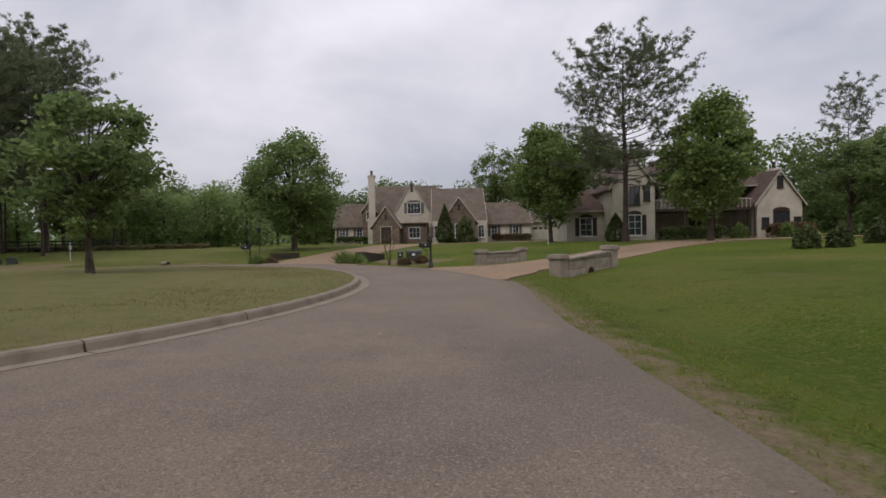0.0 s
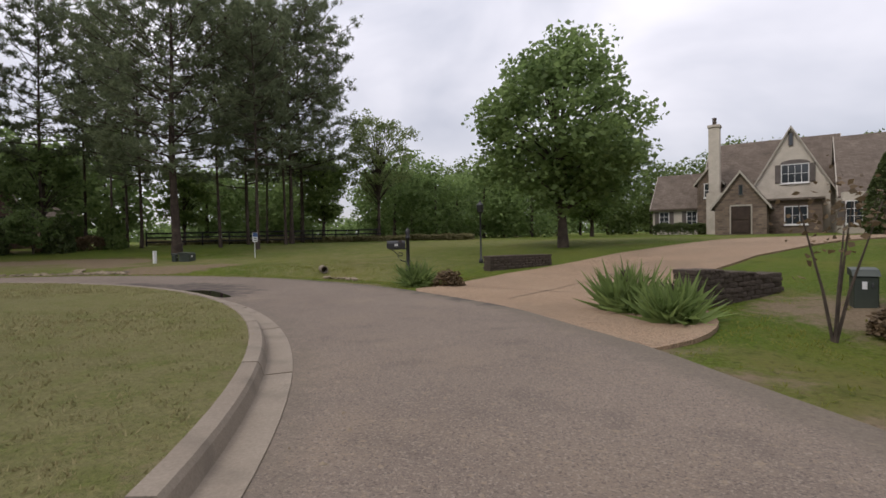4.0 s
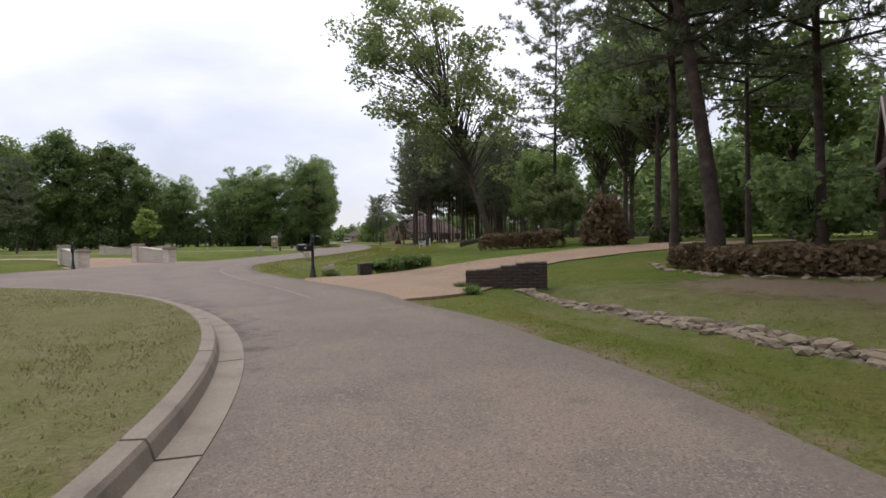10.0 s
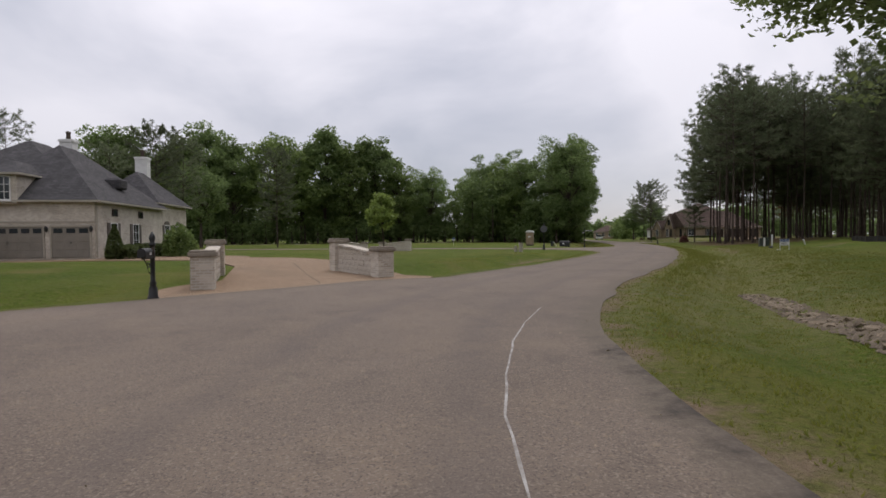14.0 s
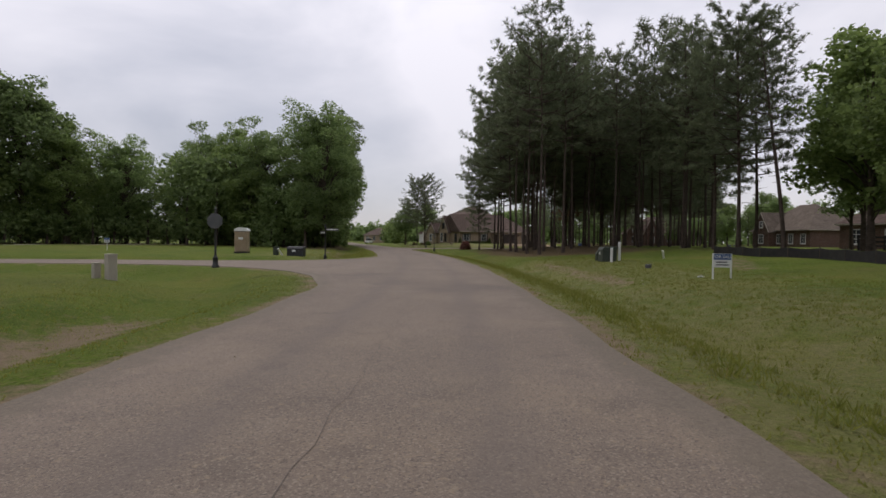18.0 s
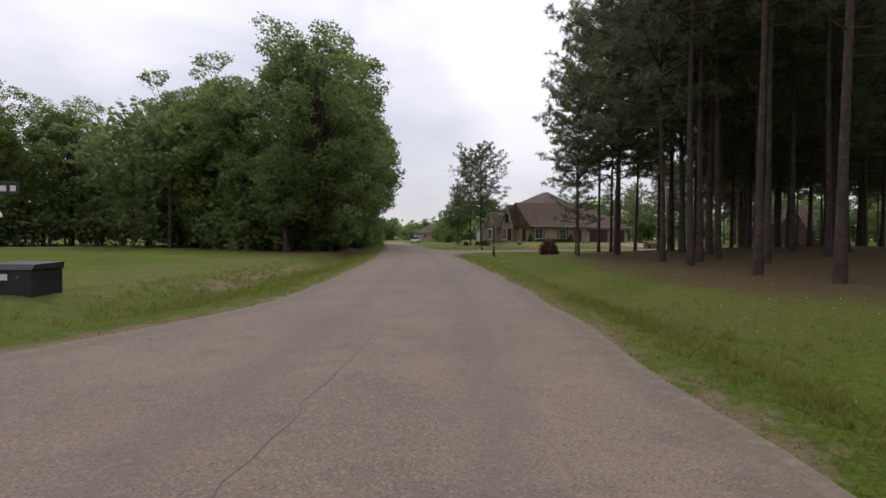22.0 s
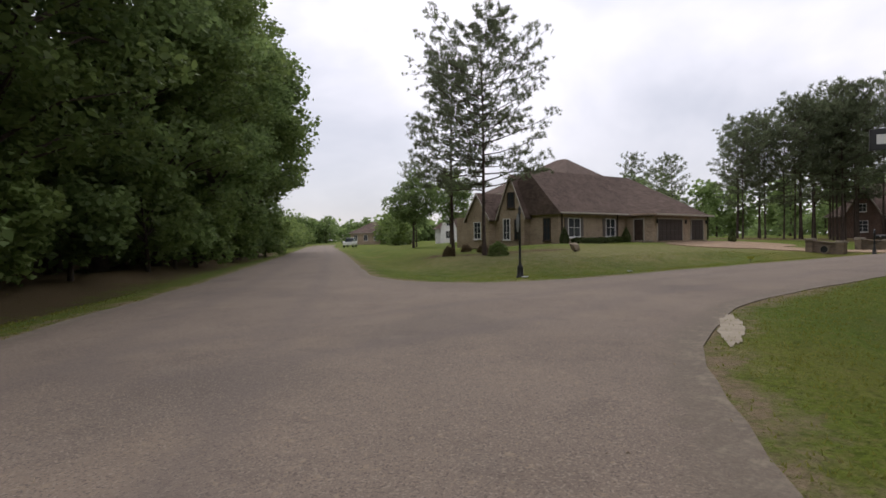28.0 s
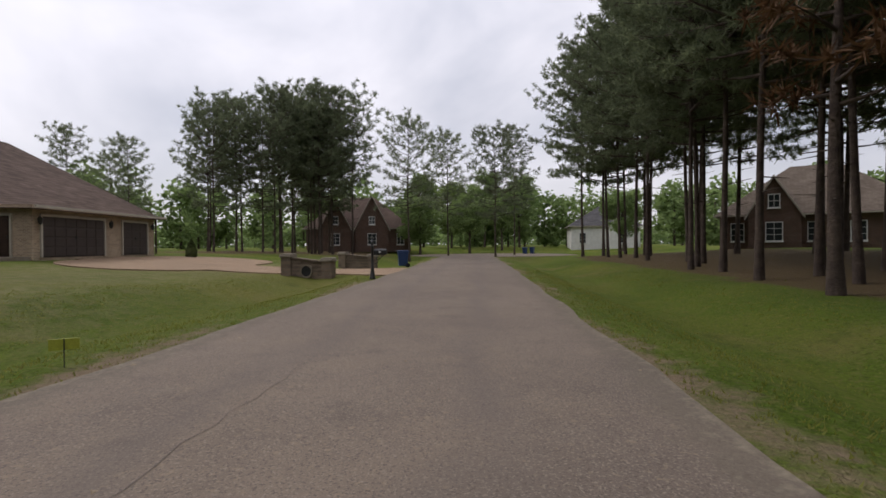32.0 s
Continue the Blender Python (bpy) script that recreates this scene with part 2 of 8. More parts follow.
GRASS = material("lawn_and_rough_ground", [(0.3, (0.058, 0.092, 0.0095)), (0.5, (0.079, 0.115, 0.0125)), (0.7, (0.116, 0.129, 0.021))], 0.22, 22, 0.95, 1.0, 0.08, fine_amount=1.0, specular=0.1,
                 patches=[(0.33, 0.58, 0.75, (0.189, 0.139, 0.0634), 0.5), (0.06, 0.5, 0.7, (0.146, 0.125, 0.0422), 0.5), (0.9, 0.6, 0.72, (0.0429, 0.0642, 0.00845), 0.6), (6.0, 0.54, 0.66, (0.146, 0.136, 0.0422), 0.55), (9.0, 0.57, 0.68, (0.036, 0.0529, 0.00563), 0.6), (17.0, 0.58, 0.66, (0.172, 0.151, 0.0563), 0.55)])
rim_mix(ASPHALT, "rim", (0.115, 0.0947, 0.0704), 0.4, 0.8, 3.5, 0.7)
rim_mix(ASPHALT, "damp", (0.0397, 0.0326, 0.0275), 0.34, 0.66, 2.0, 0.85)
rim_mix(ASPHALT, "track", (0.112, 0.091, 0.078), 0.2, 0.9, 0.7, 0.55)
rim_mix(ASPHALT, "pale", (0.205, 0.173, 0.128), 0.4, 0.75, 5.0, 0.8)
rim_mix(GRASS, "dry", (0.192, 0.17, 0.0832), 0.2, 0.8, 1.6, 0.78)
rim_mix(GRASS, "straw", (0.096, 0.064, 0.0371), 0.3, 0.8, 1.3, 0.9)
rim_mix(GRASS, "soil", (0.2, 0.148, 0.1), 0.26, 0.6, 2.2, 0.9)
rim_mix(GRASS, "sand", (0.294, 0.256, 0.198), 0.3, 0.7, 1.5, 0.9)
CONCRETE = material("weathered_concrete", [(0.3, (0.16, 0.128, 0.096)), (0.6, (0.214, 0.179, 0.138)), (0.8, (0.256, 0.218, 0.17))], 1.1, 45, 0.9, 0.35, 0.01,
                    patches=[(2.2, 0.55, 0.75, (0.102, 0.0864, 0.0672), 0.7)])
AGGREGATE = material("tan_exposed_aggregate", [(0.3, (0.192, 0.126, 0.077)), (0.6, (0.236, 0.158, 0.098)), (0.8, (0.274, 0.187, 0.119))], 0.5, 60, 0.9, 0.5, 0.012, fine_amount=0.8,
                     patches=[(26.0, 0.5, 0.58, (0.33, 0.232, 0.144), 0.7), (31.0, 0.52, 0.6, (0.095, 0.062, 0.038), 0.85), (52.0, 0.56, 0.62, (0.37, 0.285, 0.195), 0.6), (0.3, 0.5, 0.75, (0.145, 0.104, 0.068), 0.55), (1.6, 0.56, 0.72, (0.27, 0.2, 0.125), 0.4)])
PUDDLE = material("shallow_puddle_water", [(0.3, (0.014, 0.0109, 0.00858)), (0.7, (0.0234, 0.0187, 0.0148))], 1.0, 20, 0.05, 0.0, specular=0.05)
SAND = material("washed_pale_sand", [(0.3, (0.218, 0.186, 0.134)), (0.7, (0.32, 0.282, 0.218))], 3.0, 50, 0.95, 0.4, 0.01)
CHALK = material("white_chalk_line", [(0.35, (0.23, 0.211, 0.186)), (0.65, (0.397, 0.384, 0.358))], 6.0, 60, 0.9, 0.3, 0.005)
BARK = material("furrowed_grey_brown_bark", [(0.3, (0.045, 0.0342, 0.027)), (0.6, (0.0855, 0.0648, 0.0504)), (0.8, (0.126, 0.099, 0.0765))], 3.0, 14, 0.95, 0.9, 0.05)
PINE_BARK = material("scaly_red_brown_pine_bark", [(0.3, (0.0405, 0.0297, 0.0243)), (0.6, (0.0765, 0.0558, 0.0432)), (0.8, (0.113, 0.0828, 0.063))], 3.5, 12, 0.95, 0.9, 0.06)
PINE_LEAF = leaf_material("long_pine_needles", (0.076, 0.096, 0.054), (0.19, 0.22, 0.12), 0.65, 0.55)
OAK_LEAF = leaf_material("dense_green_leaves", (0.1, 0.15, 0.054), (0.23, 0.31, 0.11), 0.6, 0.6)
SPRING_LEAF = leaf_material("fresh_spring_leaves", (0.09, 0.136, 0.04), (0.22, 0.29, 0.09), 0.6, 0.5)
LIME_LEAF = leaf_material("yellow_green_young_leaves", (0.15, 0.21, 0.05), (0.3, 0.38, 0.1), 0.6, 0.5)
PALE_LEAF = leaf_material("pale_airy_leaves", (0.1, 0.135, 0.045), (0.23, 0.27, 0.11), 0.65, 0.58)
SHRUB_LEAF = leaf_material("clipped_evergreen_leaves", (0.04, 0.055, 0.02), (0.11, 0.14, 0.045), 0.6, 0.35)
RED_LEAF = leaf_material("bronze_red_shrub_leaves", (0.09, 0.064, 0.036), (0.2, 0.138, 0.076), 0.6, 0.4)
CRIMSON_LEAF = leaf_material("crimson_bush_leaves", (0.12, 0.05, 0.04), (0.26, 0.115, 0.088), 0.6, 0.4)
RUST_LEAF = leaf_material("rust_brown_dead_needles", (0.06, 0.03, 0.015), (0.14, 0.075, 0.035), 0.7, 0.25)
GRASS_LEAF = leaf_material("grass_blades", (0.132, 0.156, 0.023), (0.195, 0.195, 0.0461), 0.7, 0.55, (0.221, 0.172, 0.0845))
DRY_LEAF = leaf_material("straw_coloured_grass_blades", (0.15, 0.14, 0.06), (0.24, 0.21, 0.1), 0.7, 0.3)

BROWN_ROOF = coursed("brown_asphalt_shingles", (0.0794, 0.0557, 0.0441), (0.121, 0.0871, 0.0706), (0.0454, 0.0321, 0.0265), 0.32, 0.14, 0.008, 0.3, 0.95, 0.4)
TAN_ROOF = coursed("tan_asphalt_shingles", (0.105, 0.0826, 0.0644), (0.143, 0.115, 0.091), (0.063, 0.049, 0.0385), 0.32, 0.14, 0.008, 0.3, 0.95, 0.4)
SLATE_ROOF = coursed("dark_grey_shingles", (0.0595, 0.0574, 0.0588), (0.0875, 0.084, 0.0854), (0.035, 0.0336, 0.035), 0.32, 0.14, 0.008, 0.3, 0.95, 0.4)
WHITE_BRICK = coursed("whitewashed_brick", (0.59, 0.533, 0.448), (0.409, 0.353, 0.285), (0.571, 0.533, 0.476), 0.21, 0.075, 0.01, 0.5, 0.9, 0.5)
CREAM_BRICK = coursed("painted_cream_brick", (0.524, 0.472, 0.388), (0.472, 0.42, 0.346), (0.419, 0.377, 0.312), 0.21, 0.075, 0.008, 0.3, 0.9, 0.35)
BUFF_BRICK = coursed("buff_multi_brick", (0.351, 0.266, 0.179), (0.234, 0.171, 0.116), (0.39, 0.323, 0.243), 0.21, 0.075, 0.01, 0.5, 0.9, 0.4)
RED_BRICK = coursed("brown_red_brick", (0.125, 0.0663, 0.0468), (0.0702, 0.0406, 0.0328), (0.156, 0.125, 0.101), 0.21, 0.075, 0.01, 0.5, 0.9, 0.4)
FIELDSTONE = coursed("brown_field_stone", (0.211, 0.156, 0.113), (0.117, 0.0858, 0.0663), (0.156, 0.129, 0.101), 0.42, 0.17, 0.02, 0.8, 0.95, 0.5, offset=0.37)
TRIM = material("cream_painted_trim", [(0.3, (0.328, 0.296, 0.242)), (0.7, (0.39, 0.355, 0.292))], 2.0, 40, 0.6, 0.1, 0.004)
WHITE_PAINT = material("white_painted_wood", [(0.3, (0.612, 0.603, 0.576)), (0.7, (0.72, 0.711, 0.684))], 2.0, 40, 0.55, 0.1, 0.004)
TAUPE_DOOR = material("taupe_garage_panel", [(0.3, (0.195, 0.176, 0.144)), (0.7, (0.242, 0.218, 0.183))], 1.5, 40, 0.6, 0.1, 0.004)
BROWN_DOOR = material("dark_brown_garage_panel", [(0.3, (0.0351, 0.025, 0.0211)), (0.7, (0.0507, 0.0374, 0.0312))], 1.5, 40, 0.6, 0.1, 0.004)
DARK_WOOD = material("dark_stained_wood", [(0.3, (0.0273, 0.0172, 0.0117)), (0.7, (0.0546, 0.0351, 0.0234))], 2.0, 30, 0.6, 0.2, 0.005)
SHUTTER = material("grey_brown_shutter_paint", [(0.3, (0.0936, 0.078, 0.0663)), (0.7, (0.133, 0.113, 0.0975))], 2.0, 40, 0.6, 0.1, 0.004)
BLACK_IRON = material("black_painted_cast_iron", [(0.3, (0.00936, 0.00936, 0.0101)), (0.7, (0.0218, 0.0211, 0.0203))], 4.0, 50, 0.45, 0.15, 0.004, specular=0.5)
BLACK_FENCE = material("black_fence_boards", [(0.3, (0.00936, 0.00858, 0.00858)), (0.7, (0.0234, 0.0211, 0.0195))], 3.0, 40, 0.7, 0.2, 0.005)
GREEN_STEEL = material("dark_green_utility_steel", [(0.3, (0.0234, 0.0312, 0.0234)), (0.7, (0.0429, 0.0515, 0.039))], 2.0, 40, 0.5, 0.1, 0.004, specular=0.4)
PETAL = material("white_clover_heads", [(0.3, (0.45, 0.45, 0.378)), (0.7, (0.63, 0.63, 0.558))], 8.0, 40, 0.9, 0.0)
WHITE_PLASTIC = material("white_plastic", [(0.3, (0.558, 0.558, 0.54)), (0.7, (0.702, 0.702, 0.684))], 2.0, 40, 0.45, 0.1, 0.003)
TAN_PLASTIC = material("tan_moulded_plastic", [(0.3, (0.234, 0.172, 0.109)), (0.7, (0.296, 0.226, 0.148))], 1.5, 40, 0.5, 0.1, 0.004)
BLUE_PLASTIC = material("blue_bin_plastic", [(0.3, (0.0156, 0.0351, 0.0936)), (0.7, (0.0234, 0.0507, 0.133))], 2.0, 40, 0.45, 0.1, 0.004)
DARK_PLASTIC = material("dark_grey_plastic", [(0.3, (0.0156, 0.0156, 0.0172)), (0.7, (0.0312, 0.0312, 0.0328))], 2.0, 40, 0.5, 0.1, 0.004)
SIGN_BLUE = material("blue_sign_print", [(0.3, (0.039, 0.078, 0.195)), (0.7, (0.0546, 0.101, 0.234))], 2.0, 40, 0.5, 0.05, 0.002)
YELLOW_SIGN = material("yellow_green_sign_print", [(0.3, (0.234, 0.265, 0.0234)), (0.7, (0.312, 0.328, 0.039))], 2.0, 40, 0.5, 0.05, 0.002)
SIGN_GREY = material("grey_sign_back", [(0.3, (0.078, 0.078, 0.0819)), (0.7, (0.117, 0.117, 0.121))], 2.0, 40, 0.4, 0.05, 0.002, metal=0.4)
STONE_WALL = material("grey_buff_cut_stone", [(0.3, (0.195, 0.164, 0.129)), (0.6, (0.281, 0.242, 0.195)), (0.8, (0.343, 0.304, 0.25))], 1.6, 30, 0.9, 0.6, 0.02, patches=[(1.1, 0.55, 0.7, (0.101, 0.0897, 0.0702), 0.6)])
DARK_STONE = material("dark_stacked_stone", [(0.3, (0.0468, 0.0351, 0.0273)), (0.6, (0.0858, 0.0663, 0.0507)), (0.8, (0.133, 0.105, 0.0819))], 2.5, 25, 0.95, 0.7, 0.02)
RUBBLE = material("buff_ditch_rubble", [(0.3, (0.085, 0.067, 0.047)), (0.6, (0.15, 0.12, 0.085)), (0.8, (0.24, 0.2, 0.148))], 6.0, 25, 0.95, 0.6, 0.02)
RIVER_STONE = material("pale_river_stone", [(0.3, (0.155, 0.122, 0.083)), (0.6, (0.25, 0.2, 0.14)), (0.8, (0.33, 0.275, 0.205))], 1.8, 25, 0.95, 0.6, 0.02)
CAR_PAINT = material("white_car_paint", [(0.3, (0.63, 0.63, 0.63)), (0.7, (0.72, 0.72, 0.72))], 1.0, 40, 0.3, 0.0, coat=0.6)
TYRE_AND_BORE = material("black_tyre_rubber_and_bore_shade", [(0.3, (0.0117, 0.0117, 0.0117)), (0.7, (0.0234, 0.0234, 0.0234))], 4.0, 40, 0.8, 0.2, 0.004)
GLASS = bpy.data.materials.new("window_glass")
GLASS.use_nodes = True
_g = GLASS.node_tree.nodes["Principled BSDF"]
_g.inputs["Base Color"].default_value, _g.inputs["Roughness"].default_value = (0.035, 0.04, 0.045, 1), 0.06
_g.inputs["Specular IOR Level"].default_value = 0.7


# ---- mesh helpers ----
def mesh_from(name, verts, faces, mats, indices=None, smooth=False):
    me = bpy.data.meshes.new(name)
    me.from_pydata([tuple(v) for v in verts], [], [tuple(f) for f in faces])
    for m in mats if isinstance(mats, (list, tuple)) else [mats]:
        me.materials.append(m)
    if indices is not None:
        me.polygons.foreach_set("material_index", np.asarray(indices, dtype=np.int32))
    if smooth:
        me.polygons.foreach_set("use_smooth", np.ones(len(me.polygons), dtype=bool))
    me.update()
    return me


def big_mesh(name, verts, faces, mat):
    """A mesh from arrays of triangles or quads, all of one size."""
    verts, faces = np.asarray(verts, dtype=np.float32), np.asarray(faces, dtype=np.int32)
    me = bpy.data.meshes.new(name)
    n, k = faces.shape
    me.vertices.add(len(verts))
    me.vertices.foreach_set("co", verts.ravel())
    me.loops.add(n * k)
    me.loops.foreach_set("vertex_index", faces.ravel())
    me.polygons.add(n)
    me.polygons.foreach_set("loop_start", np.arange(0, n * k, k, dtype=np.int32))
    me.materials.append(mat)
    me.update(calc_edges=True)
    return me


def thing(name, x, y, z=0.0, turn=0.0, label="", category="", group="", kind=""):
    """A thing's own Empty, at its base."""
    ob = new(name)
    ob.empty_display_size = 0.2
    ob.matrix_basis = pose(x, y, z, 0, 0, turn)
    return tagged(ob, label, category, group, kind)


def part(name, bm, mat, parent, label="", smooth=False):
    """Links a bmesh as one mesh object under a thing or a part."""
    me = bpy.data.meshes.new(name)
    bm.to_mesh(me)
    bm.free()
    me.materials.append(mat)
    if smooth:
        me.polygons.foreach_set("use_smooth", np.ones(len(me.polygons), dtype=bool))
    ob = new(name, me)
    ob.parent = parent
    return tagged(ob, label)


def part_mesh(name, me, parent, label="", at=None):
    ob = new(name, me)
    ob.parent = parent
    if at is not None:
        ob.matrix_basis = at
    return tagged(ob, label)


def box(bm, x0, x1, y0, y1, z0, z1, bevel=0.0):
    r = bmesh.ops.create_cube(bm, size=1.0, matrix=Matrix.Translation(((x0 + x1) / 2, (y0 + y1) / 2, (z0 + z1) / 2)) @ Matrix.Diagonal((abs(x1 - x0), abs(y1 - y0), abs(z1 - z0), 1)))
    if bevel:
        bmesh.ops.bevel(bm, geom=list({e for v in r["verts"] for e in v.link_edges}), offset=bevel, segments=1, affect="EDGES")
    return bm


def boxes(*rows, bevel=0.0):
    bm = bmesh.new()
    for r in rows:
        box(bm, *r, bevel=bevel)
    return bm


def lathe(profile, segments=16, bm=None, at=(0, 0, 0)):
    """A turned solid from (radius, height) pairs."""
    bm = bm or bmesh.new()
    rings = []
    for r, z in profile:
        rings.append([bm.verts.new((at[0] + r * math.cos(2 * math.pi * i / segments), at[1] + r * math.sin(2 * math.pi * i / segments), at[2] + z)) for i in range(segments)])
    for a, b in zip(rings, rings[1:]):
        for i in range(segments):
            j = (i + 1) % segments
            bm.faces.new((a[i], a[j], b[j], b[i]))
    bm.faces.new(rings[0][::-1])
    bm.faces.new(rings[-1])
    return bm


def prism(bm, outline, y0, y1):
    """An outline in x and z, pushed from y0 to y1."""
    a = [bm.verts.new((x, y0, z)) for x, z in outline]
    b = [bm.verts.new((x, y1, z)) for x, z in outline]
    bm.faces.new(a)
    bm.faces.new(b[::-1])
    for i in range(len(a)):
        j = (i + 1) % len(a)
        bm.faces.new((a[j], a[i], b[i], b[j]))
    return bm


def tube(points, radii, sides=7):
    """Vertices and faces of a tube along points."""
    pts = [Vector(p) for p in points]
    verts, faces = [], []
    for i, p in enumerate(pts):
        d = (pts[min(i + 1, len(pts) - 1)] - pts[max(i - 1, 0)]).normalized()
        a = d.orthogonal().normalized()
        if abs(d.z) > 0.7:
            a = (Vector((1, 0, 0)) - d * d.x).normalized()
        b = d.cross(a)
        for k in range(sides):
            w = 2 * math.pi * k / sides
            verts.append(p + (a * math.cos(w) + b * math.sin(w)) * radii[i])
    for i in range(len(pts) - 1):
        for k in range(sides):
            j = (k + 1) % sides
            faces.append((i * sides + k, i * sides + j, (i + 1) * sides + j, (i + 1) * sides + k))
    return verts, faces


# ---- the plan: roads, drives and the lie of the land ----
ISLE, ISLE_R, RING, RING_R = (-18.4, 14.61), 16.05, (-18.29, 14.84), 19.98


def segment_distance(x, y, a, b):
    dx, dy = b[0] - a[0], b[1] - a[1]
    t = np.clip(((x - a[0]) * dx + (y - a[1]) * dy) / (dx * dx + dy * dy), 0, 1)
    return np.hypot(x - a[0] - t * dx, y - a[1] - t * dy)


def strip(x, y, points, half):
    d = np.full(np.shape(x), 1e9)
    for a, b in zip(points, points[1:]):
        d = np.minimum(d, segment_distance(x, y, a, b))
    return d - half


def soft_min(a, b, k):
    h = np.clip(0.5 + 0.5 * (b - a) / k, 0, 1)
    return b * (1 - h) + a * h - k * h * (1 - h)


MAIN = [(-36.0, 14), (-37.3, 3.3), (-38.7, -1.6), (-40.4, -5.5), (-44.8, -11.3), (-52.4, -18.9), (-60.5, -28), (-70.5, -40.4), (-79.5, -53.2), (-85.6, -63), (-93.3, -76.4), (-98.5, -86.5), (-106.5, -101), (-121.5, -131), (-150, -190), (-190, -265)]


def smooth_line(points, n=4):
    """A line through the points with rounded bends."""
    out = []
    for i in range(len(points) - 1):
        p0, p1, p2, p3 = (np.array(points[max(0, min(len(points) - 1, k))], dtype=float) for k in (i - 1, i, i + 1, i + 2))
        for k in range(n):
            t = k / n
            out.append(tuple(0.5 * (2 * p1 + (p2 - p0) * t + (2 * p0 - 5 * p1 + 4 * p2 - p3) * t * t + (3 * p1 - p0 - 3 * p2 + p3) * t ** 3)))
    return out + [points[-1]]


MAIN_LINE = smooth_line(MAIN[:10], 4)[:-1] + MAIN[9:]
COVE = [(-101, -90.5), (-112, -91.1), (-120, -90.7), (-150, -88.2), (-186, -85.6)]
SIDE = [(-72, -45), (-64.5, -52.3), (-58.5, -57.2), (-45, -65.5), (0, -84), (60, -100)]


def road_edge(x, y):
    """Metres outside the asphalt (negative: on it)."""
    r = np.hypot(x - ISLE[0], y - ISLE[1])
    d = np.maximum(np.hypot(x - RING[0], y - RING[1]) - RING_R, ISLE_R - r)
    main = strip(x, y, MAIN_LINE, 2.95)
    # rounded corners only on the side where each branch leaves the street
    cove, side = strip(x, y, COVE, 3.1), strip(x, y, SIDE, 2.6)
    main = np.where((x + 98.5) * 0.881 - (y + 86.5) * 0.473 < 0, soft_min(main, cove, 8.8), np.minimum(main, cove))
    main = np.where((x + 70.5) * 0.777 - (y + 40.4) * 0.63 > 0, soft_min(main, side, 14.0), np.minimum(main, side))
    main = np.minimum(main, strip(x, y, [(-27, 0), (-42, -9.5)], 4.1))
    main = np.minimum(main, strip(x, y, [(-27, -1), (-38, -3)], 3.2))
    main = np.minimum(main, np.hypot(x + 190, y + 82) - 11)
    main = np.minimum(main, np.hypot(x + 33.6, y - 1.6) - 3.4)
    main = np.minimum(main, strip(x, y, [(-0.9, -45), (-0.9, 15)], 2.9))
    d = soft_min(d, main, 1.5)
    d = d + 0.035 * np.sin(x * 1.3 + y * 0.5) + 0.03 * np.sin(y * 1.9 - x * 0.8) + 0.012 * np.sin(x * 4.1 + y * 3.3)
    return np.maximum(d, ISLE_R - r)


DRIVES = {
    "drive_east": ([(0.5, 21.6), (4.6, 25.2), (13, 33.0), (24, 40.5), (40, 49)], 2.3),
    "drive_north": ([(-8.8, 31.6), (-9.2, 39), (-7.8, 46), (-5, 52.5), (0, 58.5), (8, 63), (18, 68)], 2.8),
    "drive_west": ([(-38.5, 13.2), (-44, 11.2), (-50, 10.2), (-55, 11.4), (-60, 14.2), (-66, 18)], 2.35),
    "drive_south": ([(-38.8, -11.5), (-38.2, -22), (-35, -30), (-27, -33.5), (-12, -33)], 3.1),
    "drive_cove": ([(-148.5, -91), (-149, -98), (-152.5, -108.5)], 2.6),
}


def drive_edge(x, y, key=None):
    d = np.full(np.shape(x), 1e9)
    for k, (pts, half) in DRIVES.items():
        if key in (None, k):
            e = strip(x, y, pts, half)
            e = np.minimum(e, np.hypot(x - pts[0][0], y - pts[0][1]) - half * 1.45)
            if k == "drive_east":
                e = soft_min(e, strip(x, y, [(0.4, 17.9), (1.3, 23.4)], 1.85), 1.6)
            if k == "drive_west":
                e = np.minimum(e, np.hypot(x + 39.6, y - 12.8) - 4.15)
            if k == "drive_south":
                e = np.minimum(e, strip(x, y, [(-31, -35.2), (-10, -35.2)], 3.4))
            if k == "drive_cove":
                e = np.minimum(e, strip(x, y, [(-149, -105), (-156, -105)], 4.2))
            if k == "drive_north":
                e = np.minimum(e, strip(x, y, [(6, 63), (20, 70)], 3.6))
            d = np.minimum(d, e)
    return np.maximum(d, ISLE_R + 2.0 - np.hypot(x - ISLE[0], y - ISLE[1]))


def step(a, b, v):
    t = np.clip((v - a) / (b - a), 0, 1)
    return t * t * (3 - 2 * t)


